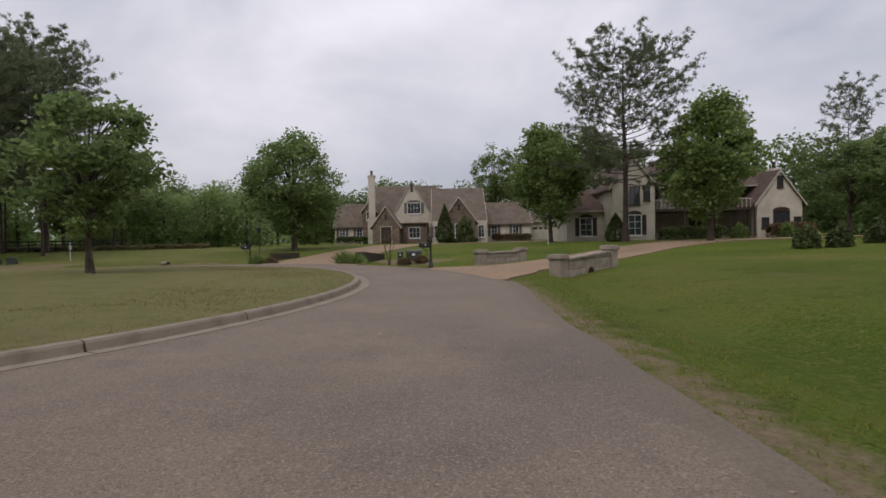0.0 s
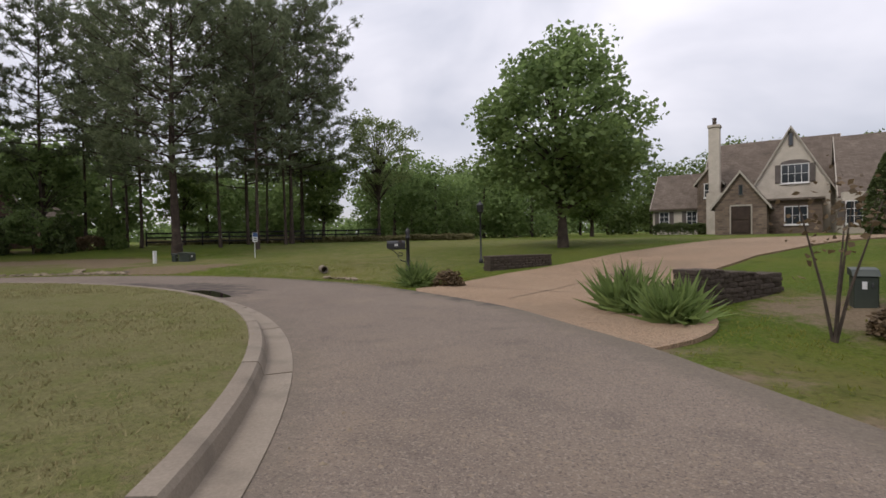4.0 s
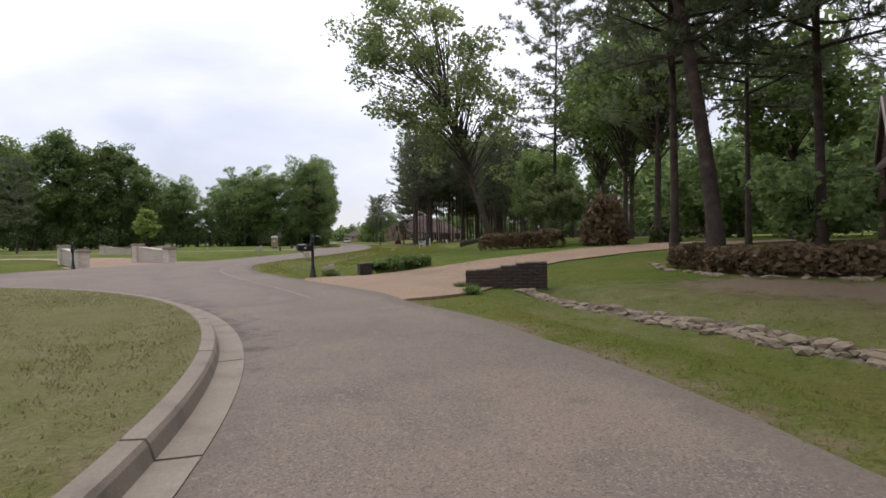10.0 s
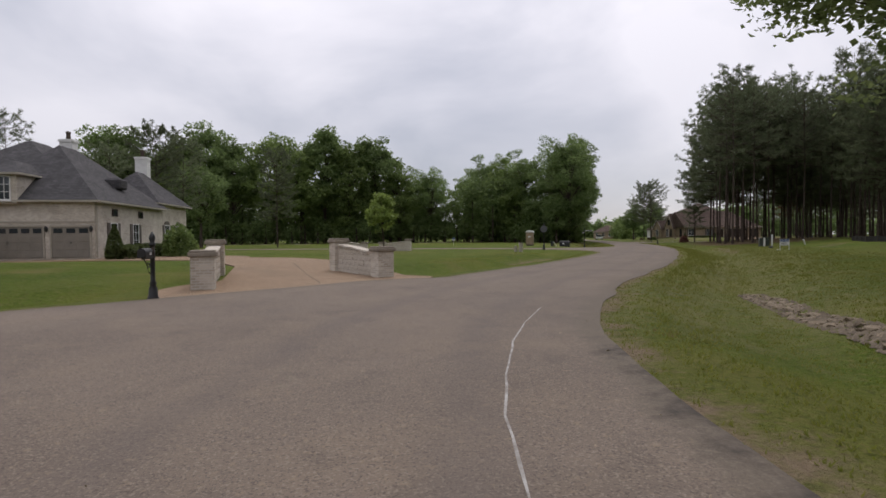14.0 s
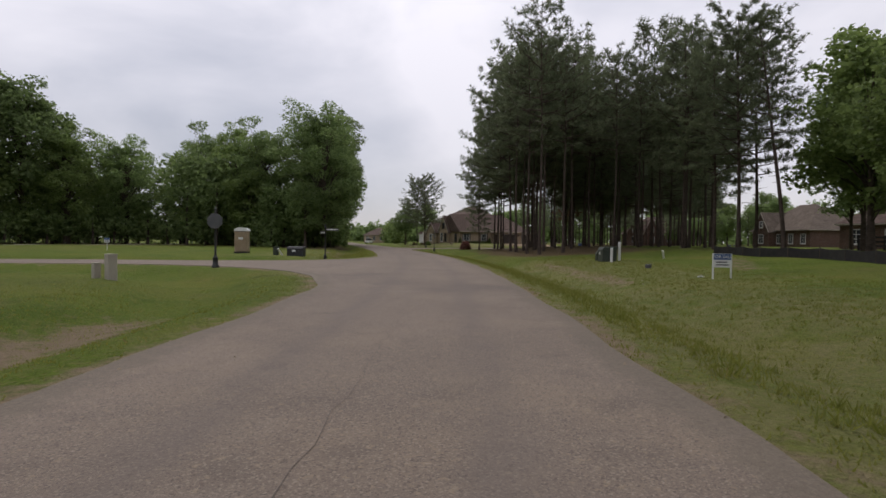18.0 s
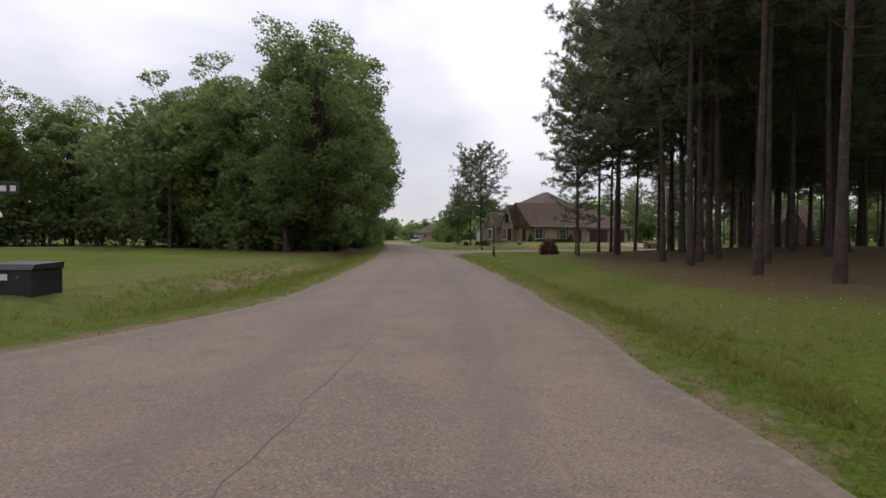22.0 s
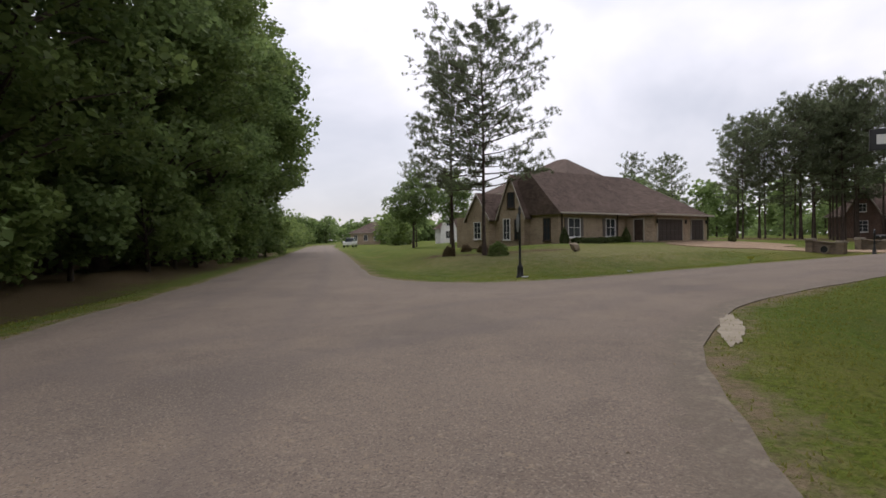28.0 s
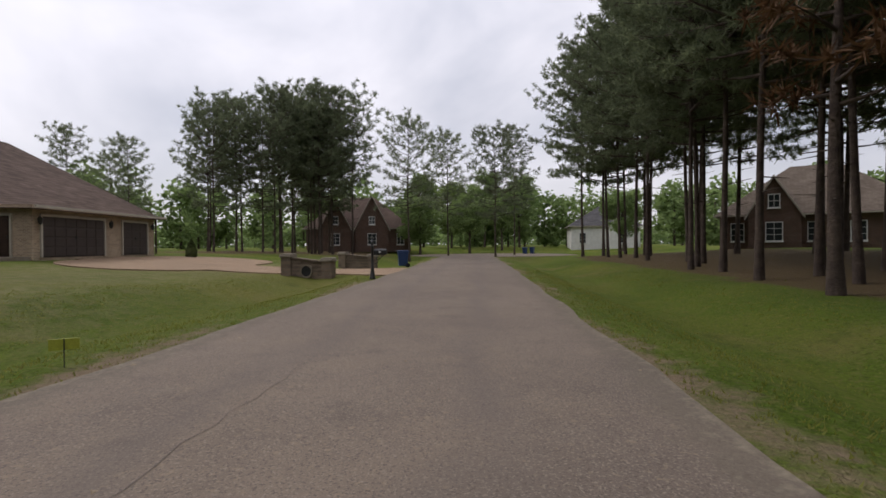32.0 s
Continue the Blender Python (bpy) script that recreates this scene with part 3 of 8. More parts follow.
def land(x, y):
    """Height of the ground."""
    x, y = np.asarray(x, dtype=float), np.asarray(y, dtype=float)
    d = road_edge(x, y)
    dd = drive_edge(x, y)
    r = np.hypot(x - ISLE[0], y - ISLE[1])
    # field and wood east of the street lie low; lawns rise away from the road
    low = step(-6, 6, (x - MAIN[7][0]) * 0.79 - (y - MAIN[7][1]) * 0.61) * step(10, -10, y + 24)
    rise = (0.9 * (1 - low) + 0.15 * low) * step(3, 24, d)
    ditch = -0.42 * step(0.7, 2.6, d) * step(5.2, 3.2, d)
    ditch = ditch * step(0.2, 3.0, dd)
    bumps = 0.03 * np.sin(x * 0.7 + 1.3 * np.sin(y * 0.4)) * np.cos(y * 0.6) * step(0.5, 3, d)
    corner = 0.32 * step(0.4, 4.0, d) * step(14, 6, np.hypot(x + 120, (y + 104) * 1.1) - 8)
    z = -0.014 + rise + ditch + bumps + corner
    near_drive = step(1.5, 0.0, dd)
    z = z * (1 - near_drive) + (rise * 1.0 - 0.03) * near_drive - 0.05 * step(0.2, -0.5, dd)
    z = np.where(d < 0, -0.02 - 0.13 * step(-0.9, -1.8, d), z)
    isle = 0.14 + 0.3 * step(0, 9, 15.65 - r)
    z = np.where(r < 15.75, isle, z)
    z = np.where((r >= 15.75) & (r < ISLE_R + 0.3), -0.12, z)
    far = step(150, 600, np.hypot(x + 70, y + 20))
    return z * (1 - far) + far * 0.6


def level(x, y):
    return float(land(np.array([x]), np.array([y]))[0])


def sheet(name, edge, lift, x0, x1, y0, y1, cell, mat, thick=0.1):
    """A paved sheet with its true outline: the cells where edge < 0, cut along edge = 0, with a skirt."""
    xs, ys = np.arange(x0, x1 + cell, cell), np.arange(y0, y1 + cell, cell)
    gx, gy = np.meshgrid(xs, ys, indexing="ij")
    v = edge(gx, gy)
    keep = np.minimum(np.minimum(v[:-1, :-1], v[1:, :-1]), np.minimum(v[1:, 1:], v[:-1, 1:])) < 0
    verts, faces, seen, rim = [], [], {}, []

    def vert(key, px, py):
        if key not in seen:
            seen[key] = len(verts)
            verts.append((px, py))
        return seen[key]

    for i, j in zip(*np.nonzero(keep)):
        corners = [(i, j), (i + 1, j), (i + 1, j + 1), (i, j + 1)]
        loop, cut = [], []
        for (a, b), (c, d) in zip(corners, corners[1:] + corners[:1]):
            va, vc = v[a, b], v[c, d]
            if va < 0:
                loop.append(vert((a, b), xs[a], ys[b]))
            if (va < 0) != (vc < 0):
                t = va / (va - vc)
                key = ((a, b, c, d) if (a, b) < (c, d) else (c, d, a, b))
                q = vert(key, xs[a] + t * (xs[c] - xs[a]), ys[b] + t * (ys[d] - ys[b]))
                loop.append(q)
                cut.append((q, va < 0))
        if len(loop) > 2:
            faces.append(loop)
            if len(cut) == 2:
                rim.append((cut[0][0], cut[1][0]) if cut[0][1] else (cut[1][0], cut[0][0]))
    p = np.array(verts)
    z = lift(p[:, 0], p[:, 1])
    out = [(a, b, c) for (a, b), c in zip(verts, z)]
    base = len(out)
    out += [(a, b, c - thick) for (a, b), c in zip(verts, z)]
    faces += [(a, a + base, b + base, b) for a, b in rim]
    me = mesh_from(name, out, faces, mat)
    if name == "road":
        xy = np.array(out)
        rr = np.hypot(xy[:, 0] - ISLE[0], xy[:, 1] - ISLE[1])
        px, py = xy[:, 0], xy[:, 1]
        side = np.degrees(np.arctan2(py - ISLE[1], px - ISLE[0])) % 360
        fields = {
            "rim": step(0.9, 0.0, -edge(px, py)) * np.where(rr < ISLE_R + 1.2, 0.7, 1.0),
            "damp": np.maximum.reduce([0.62 * step(1.1, 0.0, strip(px, py, [(-21.6, 31.3), (-18.8, 31.2), (-15.4, 31.0)], 0.2)), 0.58 * step(1.1, 0.0, strip(px, py, [(-19.6, 32.3), (-17.6, 32.2), (-16.0, 31.6)], 0.2)),
                                       0.7 * step(0.9, 0.0, np.hypot(px + 1.4, py - 24.05) - 0.05), 0.42 * step(1.6, 0.2, rr - ISLE_R) * step(150, 165, side) * step(235, 215, side),
                                       0.5 * step(0.9, 0.0, -edge(px, py)) * step(6.0, 3.0, np.hypot(px + 40.5, py - 1.0)), 0.5 * step(0.8, 0.0, -edge(px, py)) * step(7, 4, np.hypot(px + 12, py - 35))]),
            "track": 0.8 * np.maximum(*[step(0.5, 0.05, np.abs(np.abs(strip(px, py, line, 0.0)) - 1.15)) for line in (MAIN_LINE, COVE)]),
            "pale": np.maximum.reduce([0.75 * step(0.65, 0.0, np.hypot(px - q[0], py - q[1])) for q in PALE_SPOTS] + [0.5 * step(0.7, 0.0, -edge(px, py)) * step(-20, -40, py)]),
        }
        for key, values in fields.items():
            at = me.attributes.new(key, "FLOAT", "POINT")
            at.data.foreach_set("value", values.astype(np.float32))
    return new(name, me)


PALE_SPOTS = [(-87.0, -63.1), (-37.9, -1.7)]
road = tagged(sheet("road", road_edge, lambda x, y: 0.0 * x, -205, 6, -268, 38, 0.5, ASPHALT), "worn grey asphalt street with a ring round an island", "road", kind="structure")
for _key in DRIVES:
    _p = DRIVES[_key][0]
    _x, _y = [q[0] for q in _p], [q[1] for q in _p]
    tagged(sheet("driveway", lambda x, y, k=_key: np.maximum(drive_edge(x, y, k), 0.015 - road_edge(x, y)),
                 lambda x, y: np.where(road_edge(x, y) < 0.05, -0.006, land(x, y) + 0.055 + 0.0 * x),
                 min(_x) - 9, max(_x) + 9, min(_y) - 9, max(_y) + 9, 0.5, AGGREGATE),
           "tan exposed-aggregate concrete driveway", "driveway", kind="structure")


# one ground sheet out to the horizon, finer near the roads
def axis(lo, hi, fine):
    mid = np.arange(lo, hi + fine, fine)
    far = np.cumsum(4.0 * 1.32 ** np.arange(21))
    return np.concatenate([(lo - far)[::-1], mid, hi + far])


_gx, _gy = np.meshgrid(axis(-212, 40, 0.9), axis(-150, 100, 0.9), indexing="ij")
_gz = np.where(np.hypot(_gx - ISLE[0], _gy - ISLE[1]) < ISLE_R + 1.0, -0.25, land(_gx, _gy))
_nx, _ny = _gx.shape
_id = np.arange(_nx * _ny).reshape(_nx, _ny)
ground_mesh = big_mesh("ground", np.stack([_gx.ravel(), _gy.ravel(), _gz.ravel()], 1),
                       np.stack([_id[:-1, :-1].ravel(), _id[1:, :-1].ravel(), _id[1:, 1:].ravel(), _id[:-1, 1:].ravel()], 1), GRASS)
_x, _y = _gx.ravel(), _gy.ravel()
_d = road_edge(_x, _y)
_isle = step(ISLE_R - 0.3, ISLE_R - 1.0, np.hypot(_x - ISLE[0], _y - ISLE[1]))


def around(points, reach, soft=3.0):
    return step(reach + soft, reach - soft, strip(_x, _y, points, 0.0))


LAND = {
    "dry": np.maximum.reduce([0.62 * _isle, 0.6 * around([(-30, 40), (-40, 32), (-43, 24), (-42.5, 20)], 3.0, 2.0) * (_d > 0), 0.45 * around([(-12, 60), (-34, 50), (-20, 40)], 6, 4), 0.6 * around([(-120, -103), (-128, -102), (-140, -104), (-152, -102)], 6, 4),
                              0.42 * step(0.8, 0.1, np.abs(_d)) * (1 - _isle), 0.5 * around([(-47, -7), (-56, -17), (-70, -29), (-82, -41)], 5.5, 3), 0.4 * around([(-74, -64), (-84, -80)], 4, 3)]),
    "straw": np.maximum.reduce([around([(-52, 34), (-50.5, 22), (-58, 30)], 3.6, 1.5), 0.62 * around([(-38.6, 38), (-42.2, 33), (-44.4, 27), (-44.5, 21)], 1.7, 1.7), around([(-98, -54), (-112, -68)], 9, 5) * (_d > 5), around([(-118, -74), (-165, -70)], 8, 3) * (_d > 7), around([(-90, -94), (-95.5, -102), (-108, -128), (-132, -176)], 5, 2.5) * (_d > 1.6),
                                around([(-93, -108), (-86, -124), (-72, -133), (-56, -132), (-30, -136), (20, -146)], 9, 2.5), 0.75 * around([(-126, -106), (-120.5, -109)], 2.0, 1.0), around([(-172, -113), (-195, -102)], 6, 3)]),
    "soil": np.maximum.reduce([0.66 * around([(-78.5, -64.5), (-86, -77)], 0.6, 1.0), 0.75 * around([(-81.5, -42.5), (-73.5, -32)], 0.4, 0.8), 0.7 * around([(-88, -34), (-80, -30)], 0.4, 1.5), 0.8 * around([(-51.5, -26.5), (-57.5, -33.5)], 0.8, 1.4), 0.8 * around([(-36.5, 36), (-34, 36)], 1.0, 1.0), 1.0 * around([(-30.6, 36.0), (-28.6, 38.6)], 1.1, 0.9), 0.9 * around([(-45.2, 21.5), (-44.6, 27), (-42.6, 32), (-39.5, 36), (-36.5, 38)], 1.3, 1.4), 0.6 * around([(-38.5, 33.5), (-33.5, 37.5)], 0.5, 0.9), 0.62 * step(0.65, 0.05, np.abs(_d)) * (1 - _isle), 0.75 * around([(-3.4, 34.6), (-0.4, 33.2)], 1.3, 1.2)]),
    "sand": np.maximum.reduce([around([(-80, -126), (-68, -120.5), (-56, -117.5), (-40, -117), (0, -122), (40, -129)], 1.5, 1.0)]),
}
for _key, _v in LAND.items():
    _a = ground_mesh.attributes.new(_key, "FLOAT", "POINT")
    _a.data.foreach_set("value", np.clip(_v, 0, 1).astype(np.float32))
ground_mesh.polygons.foreach_set("use_smooth", np.ones(len(ground_mesh.polygons), dtype=bool))
ground = tagged(new("ground", ground_mesh), "mown green lawns and verges with dry and straw-covered patches", "ground", kind="structure")

# lawn of the island, ring by ring up to the back of the kerb
_rr, _aa = np.concatenate([np.linspace(0.3, 13, 18), np.linspace(13.5, 15.643, 8)]), np.linspace(0, 2 * math.pi, 180, endpoint=False)
_gr, _ga = np.meshgrid(_rr, _aa, indexing="ij")
_lx, _ly = ISLE[0] + _gr * np.cos(_ga), ISLE[1] + _gr * np.sin(_ga)
_lz = np.where(_gr > 15.6, 0.137, land(_lx, _ly) + 0.025 * np.sin(_lx * 0.9) * np.cos(_ly * 0.8) * step(15.6, 14, _gr))
_id = np.arange(_gr.size).reshape(_gr.shape)
_nx2 = np.roll(_id, -1, axis=1)
island_mesh = big_mesh("island_lawn", np.stack([_lx.ravel(), _ly.ravel(), _lz.ravel()], 1), np.stack([_id[:-1].ravel(), _id[1:].ravel(), _nx2[1:].ravel(), _nx2[:-1].ravel()], 1), GRASS)
for _key, _v in (("dry", 0.74 + 0.0 * _lx), ("straw", 0 * _lx), ("soil", 0.3 * step(15.35, 15.6, _gr)), ("sand", 0 * _lx)):
    _a = island_mesh.attributes.new(_key, "FLOAT", "POINT")
    _a.data.foreach_set("value", _v.ravel().astype(np.float32))
island_mesh.polygons.foreach_set("use_smooth", np.ones(len(island_mesh.polygons), dtype=bool))
tagged(new("island_lawn", island_mesh), "patchy half-dry lawn of the round island", "lawn", kind="structure")

# ---- kerb of the island: gutter, upstand and joints, piece by piece ----
kerb = thing("kerb", ISLE[0], ISLE[1], 0, 0, "cream concrete kerb and gutter round the grass island", "kerb", kind="structure")
_profile = [(16.13, -0.12), (16.13, 0.01), (15.85, 0.004), (15.82, 0.11), (15.795, 0.145), (15.65, 0.152), (15.63, 0.13), (15.63, -0.12)]
_arc, _joint = 2 * math.pi / 36, 0.0011
_bm = bmesh.new()
_rings = []
for i in range(7):
    a = _joint + (_arc - 2 * _joint) * i / 6
    _rings.append([_bm.verts.new((r * math.cos(a), r * math.sin(a), z)) for r, z in _profile])
for a, b in zip(_rings, _rings[1:]):
    for k in range(len(_profile)):
        q = (k + 1) % len(_profile)
        _bm.faces.new((a[k], a[q], b[q], b[k]))
_bm.faces.new(_rings[0][::-1])
_bm.faces.new(_rings[-1])
bmesh.ops.recalc_face_normals(_bm, faces=_bm.faces)
_kerb_mesh = bpy.data.meshes.new("kerb_stone")
_bm.to_mesh(_kerb_mesh)
_bm.free()
_kerb_mesh.materials.append(CONCRETE)
for i in range(36):
    part_mesh("kerb_stone", _kerb_mesh, kerb, at=pose(0, 0, 0, 0, 0, 10 * i))


# ---- trees ----
def leaf_quads(rng, centres, size, flat=0.5, stretch=1.5):
    """Folded four-cornered leaves at the centres, turned at random."""
    n = len(centres)
    a = rng.normal(size=(n, 3))
    a[:, 2] *= flat
    a /= np.linalg.norm(a, axis=1)[:, None]
    b = np.cross(a, rng.normal(size=(n, 3)))
    b /= np.linalg.norm(b, axis=1)[:, None]
    s = size * rng.uniform(0.6, 1.3, (n, 1))
    c = np.cross(a, b) * s * 0.25
    v = np.stack([centres - a * s * stretch / 2, centres + b * s / 2 + c, centres + a * s * stretch / 2, centres - b * s / 2 + c], 1).reshape(-1, 3)
    return v, np.arange(4 * n).reshape(n, 4)


def needle_tufts(rng, centres, ways, size, blades=11, slim=0.08):
    """Sprays of thin needle blades round each centre, as triangles."""
    n = len(centres)
    c, w = np.repeat(centres, blades, 0), np.repeat(ways, blades, 0)
    d = w * 0.55 + rng.normal(size=(n * blades, 3)) * 0.75
    d /= np.linalg.norm(d, axis=1)[:, None]
    s = size * rng.uniform(0.6, 1.25, (n * blades, 1))
    side = np.cross(d, rng.normal(size=d.shape))
    side /= np.linalg.norm(side, axis=1)[:, None]
    v = np.stack([c - side * s * slim, c + side * s * slim, c + d * s], 1).reshape(-1, 3)
    return v, np.arange(3 * n * blades).reshape(-1, 3)


def join_tubes(rows):
    verts, faces = [], []
    for pts, rad, sides in rows:
        v, f = tube(pts, rad, sides)
        k = len(verts)
        verts += v
        faces += [tuple(i + k for i in q) for q in f]
    return verts, faces


def pine_meshes(seed, height, base, spread, girth=0.22, limbs=60, tufts=13, size=0.62, leaf=None, lean=0.0, blades=12, dead=5):
    """Trunk and crown of a tall pine: bare below with a few dead snags, upswept forking limbs above, needles in tufts at their ends."""
    rng = np.random.default_rng(seed)
    bend = rng.uniform(-1, 1, 2) * 0.25 + (lean, 0)
    spine = [Vector((bend[0] * (h ** 1.5) + 0.08 * math.sin(h * 5 + seed), bend[1] * (h ** 1.5) + 0.06 * math.sin(h * 7 + seed), -0.25 + h * (height + 0.25))) for h in np.linspace(0, 1, 12)]
    rows = [(spine, [girth * (1.4 if i == 0 else 1.02 - 0.078 * i) for i in range(12)], 9)]
    centres, ways = [], []

    def at(h):
        q = min(h, 0.999) * 11
        i = int(q)
        return spine[i].lerp(spine[i + 1], q - i)

    for k in range(dead):
        w, h = rng.uniform(0, 6.28), base * rng.uniform(0.45, 1.0)
        o = Vector((math.cos(w), math.sin(w), rng.uniform(-0.2, 0.25)))
        rows.append(([at(h), at(h) + o * rng.uniform(0.4, 1.3)], [0.03, 0.008], 3))
    for k in range(limbs):
        f = k / (limbs - 1)
        h = base + (0.965 - base) * f ** 0.92
        reach = spread * math.sqrt(max(0.05, 1 - ((f - 0.34) / 0.70) ** 2)) * rng.uniform(0.55, 1.12)
        w = k * 2.4 + rng.uniform(-0.5, 0.5)
        out = Vector((math.cos(w), math.sin(w), 0))
        cross = Vector((-out.y, out.x, 0))
        up = rng.uniform(-0.12, 0.28) + 0.8 * f
        p0 = at(h)

        def limb(q, p0=p0, out=out, cross=cross, up=up, reach=reach, bow=rng.uniform(-0.12, 0.12)):
            return p0 + out * reach * q + cross * bow * reach * q * q + Vector((0, 0, up * reach * q ** 1.5))

        rows.append(([limb(q) for q in (0, 0.3, 0.65, 1)], [0.065 * (1.25 - f), 0.045 * (1.25 - f), 0.028, 0.01], 4))
        twigs = max(2, round(reach * 1.35))
        each = max(1, round(tufts / (twigs + 1)))
        for j in range(twigs + 1):
            q = 1.0 if j == twigs else 0.38 + 0.6 * (j + rng.uniform(0, 0.8)) / twigs
            a = limb(q)
            if j == twigs:
                d, length = (limb(1) - limb(0.85)).normalized(), 0.14 * reach + 0.25
            else:
                d = (out * rng.uniform(0.3, 0.9) + cross * (1 if j % 2 else -1) * rng.uniform(0.5, 1.0) + Vector((0, 0, rng.uniform(-0.1, 0.5) + 0.3 * f))).normalized()
                length = rng.uniform(0.2, 0.42) * reach * (1.25 - 0.6 * q) + 0.15
            rows.append(([a, a + d * length], [0.02, 0.006], 3))
            for _ in range(each):
                c = a + d * length * (1.05 - 0.75 * rng.uniform() ** 1.6) + Vector(rng.normal(size=3) * (0.17, 0.17, 0.1))
                centres.append(tuple(c))
                ways.append(tuple(d * 0.6 + Vector((0, 0, 0.45))))
    v, f = join_tubes(rows)
    trunk = mesh_from("trunk", v, f, PINE_BARK, smooth=True)
    nv, nf = needle_tufts(rng, np.array(centres), np.array(ways), size, blades)
    return trunk, big_mesh("crown", nv, nf, leaf or PINE_LEAF)


def broadleaf_meshes(seed, height, width, base, leaves=7000, size=0.27, girth=0.2, leaf=None, lumps=26, shape=0.0, airy=0.0, multi=1, drop=0.0, lump=1.0, lean=0.0, uneven=0.45):
    """Trunk with forking limbs and a crown of many leaf clumps with an uneven outline. shape > 0: pointed above."""
    rng = np.random.default_rng(seed)
    rows, lump_at = [], []
    mid, half = (base + 1) / 2 * height, (1 - base) / 2 * height
    lumps = int(lumps * 2.1)
    for _ in range(lumps):
        p = rng.normal(size=3)
        p /= np.linalg.norm(p)
        swell = 1 + uneven * noise.noise(Vector(p) * 1.9 + Vector((seed * 3.7, seed * 1.3, 0.0)))
        p = p * rng.uniform(0.4, 0.92) ** 0.6 * swell
        taper = 1 - shape * max(0, p[2])
        lump_at.append((p[0] * width / 2 * taper * 0.88, p[1] * width / 2 * taper * 0.88, max(0.03 * height, mid + p[2] * half * 0.88 - drop * abs(p[0]))))
    lump_at = np.array(lump_at)
    lump_at[:, 0] += lean * np.clip(lump_at[:, 2] / height, 0, 1) ** 1.3
    for s in range(multi):
        w = 2 * math.pi * s / max(1, multi)
        off = Vector((math.cos(w), math.sin(w), 0)) * (0.25 if multi > 1 else 0)
        top = Vector((lean * 0.6, 0, height * 0.8)) + off * 4 * (multi > 1)
        rows.append(([off * 0.6 + (top - off * 0.6) * q + Vector((0.12 * math.sin(q * 4 + seed), 0.1 * math.cos(q * 3 + seed), -0.2 * (q == 0))) for q in np.linspace(0, 1, 7)],
                     [girth * g / (1.0 if multi == 1 else 1.6) for g in (1.5, 1.0, 0.85, 0.65, 0.45, 0.28, 0.1)], 8))
    for p in lump_at[::2]:
        h = max(base * height * 0.75, min(p[2] * 0.62, height * 0.62))
        a, b = Vector((0.05 * math.sin(seed) + lean * 0.75 * h / height, 0, h)), Vector(p)
        m = a.lerp(b, 0.5) + Vector((0, 0, 0.12 * (b - a).length))
        rows.append(([a, m, b], [girth * 0.36, girth * 0.2, 0.02], 4))
    cs = []
    for p in lump_at:
        k = rng.uniform(0.45, 1.4)
        r = lump * 0.7 * k * (width * 0.19 + height * 0.035)
        n_each = max(6, int(leaves / lumps * k ** 1.7))
        q = rng.normal(size=(n_each, 3))
        q /= np.linalg.norm(q, axis=1)[:, None]
        rad = rng.uniform(0.12 if airy else 0.35, 1.0, (n_each, 1)) ** 0.6 * rng.choice([1.0, 1.0, 1.0, 1.3], (n_each, 1))
        cs.append(p + q * rad * r * np.array([1.0, 1.0, 0.66]))
    v, f = join_tubes(rows)
    trunk = mesh_from("trunk", v, f, BARK, smooth=True)
    lv, lf = leaf_quads(rng, np.concatenate(cs), size)
    return trunk, big_mesh("crown", lv, lf, leaf or OAK_LEAF)


def plant_tree(name, meshes, x, y, turn=0.0, scale=1.0, label="", category="tree", group="", stretch=1.0, z=None):
    t = thing(name, x, y, level(x, y) if z is None else z, turn, label, category, group)
    t.scale = (scale, scale, scale * stretch)
    part_mesh("trunk", meshes[0], t)
    part_mesh("crown", meshes[1], t)
    return t


PINES = [pine_meshes(11, 17.5, 0.36, 3.5, 0.125, 52, 13, 0.5), pine_meshes(12, 19.0, 0.42, 3.3, 0.125, 50, 13, 0.5), pine_meshes(13, 16.0, 0.3, 3.4, 0.12, 52, 13, 0.5), pine_meshes(14, 20.0, 0.48, 3.1, 0.125, 46, 13, 0.5)]
FINE_PINES = [pine_meshes(15, 16.6, 0.34, 3.6, 0.15, 60, 44, 0.29, blades=15), pine_meshes(16, 17.6, 0.3, 5.0, 0.155, 70, 52, 0.29, blades=15)]
FRONT_PINES = [pine_meshes(17, 19.0, 0.34, 4.1, 0.13, 54, 40, 0.33, blades=14), pine_meshes(18, 18.0, 0.4, 3.9, 0.125, 52, 40, 0.33, blades=14)]
BIG_PINE = pine_meshes(21, 17.4, 0.32, 5.9, 0.3, 84, 70, 0.3, blades=15)
THIN_PINES = [pine_meshes(31, 18.0, 0.34, 3.9, 0.15, 54, 40, 0.31, blades=14), pine_meshes(32, 19.5, 0.36, 3.7, 0.16, 54, 40, 0.31, blades=14)]
SPARSE_PINES = [pine_meshes(36, 20.0, 0.46, 3.0, 0.12, 36, 20, 0.34), pine_meshes(37, 19.0, 0.5, 3.1, 0.13, 36, 20, 0.34)]
LEAN_PINE = pine_meshes(33, 18.0, 0.42, 1.9, 0.16, 30, 11, 0.42, lean=-2.6)
OLD_PINE = pine_meshes(34, 20.0, 0.34, 4.6, 0.26, 56, 46, 0.31, lean=-3.6, blades=14)
RUST_PINE = pine_meshes(41, 15.0, 0.34, 2.6, 0.18, 40, 12, 0.5, RUST_LEAF)
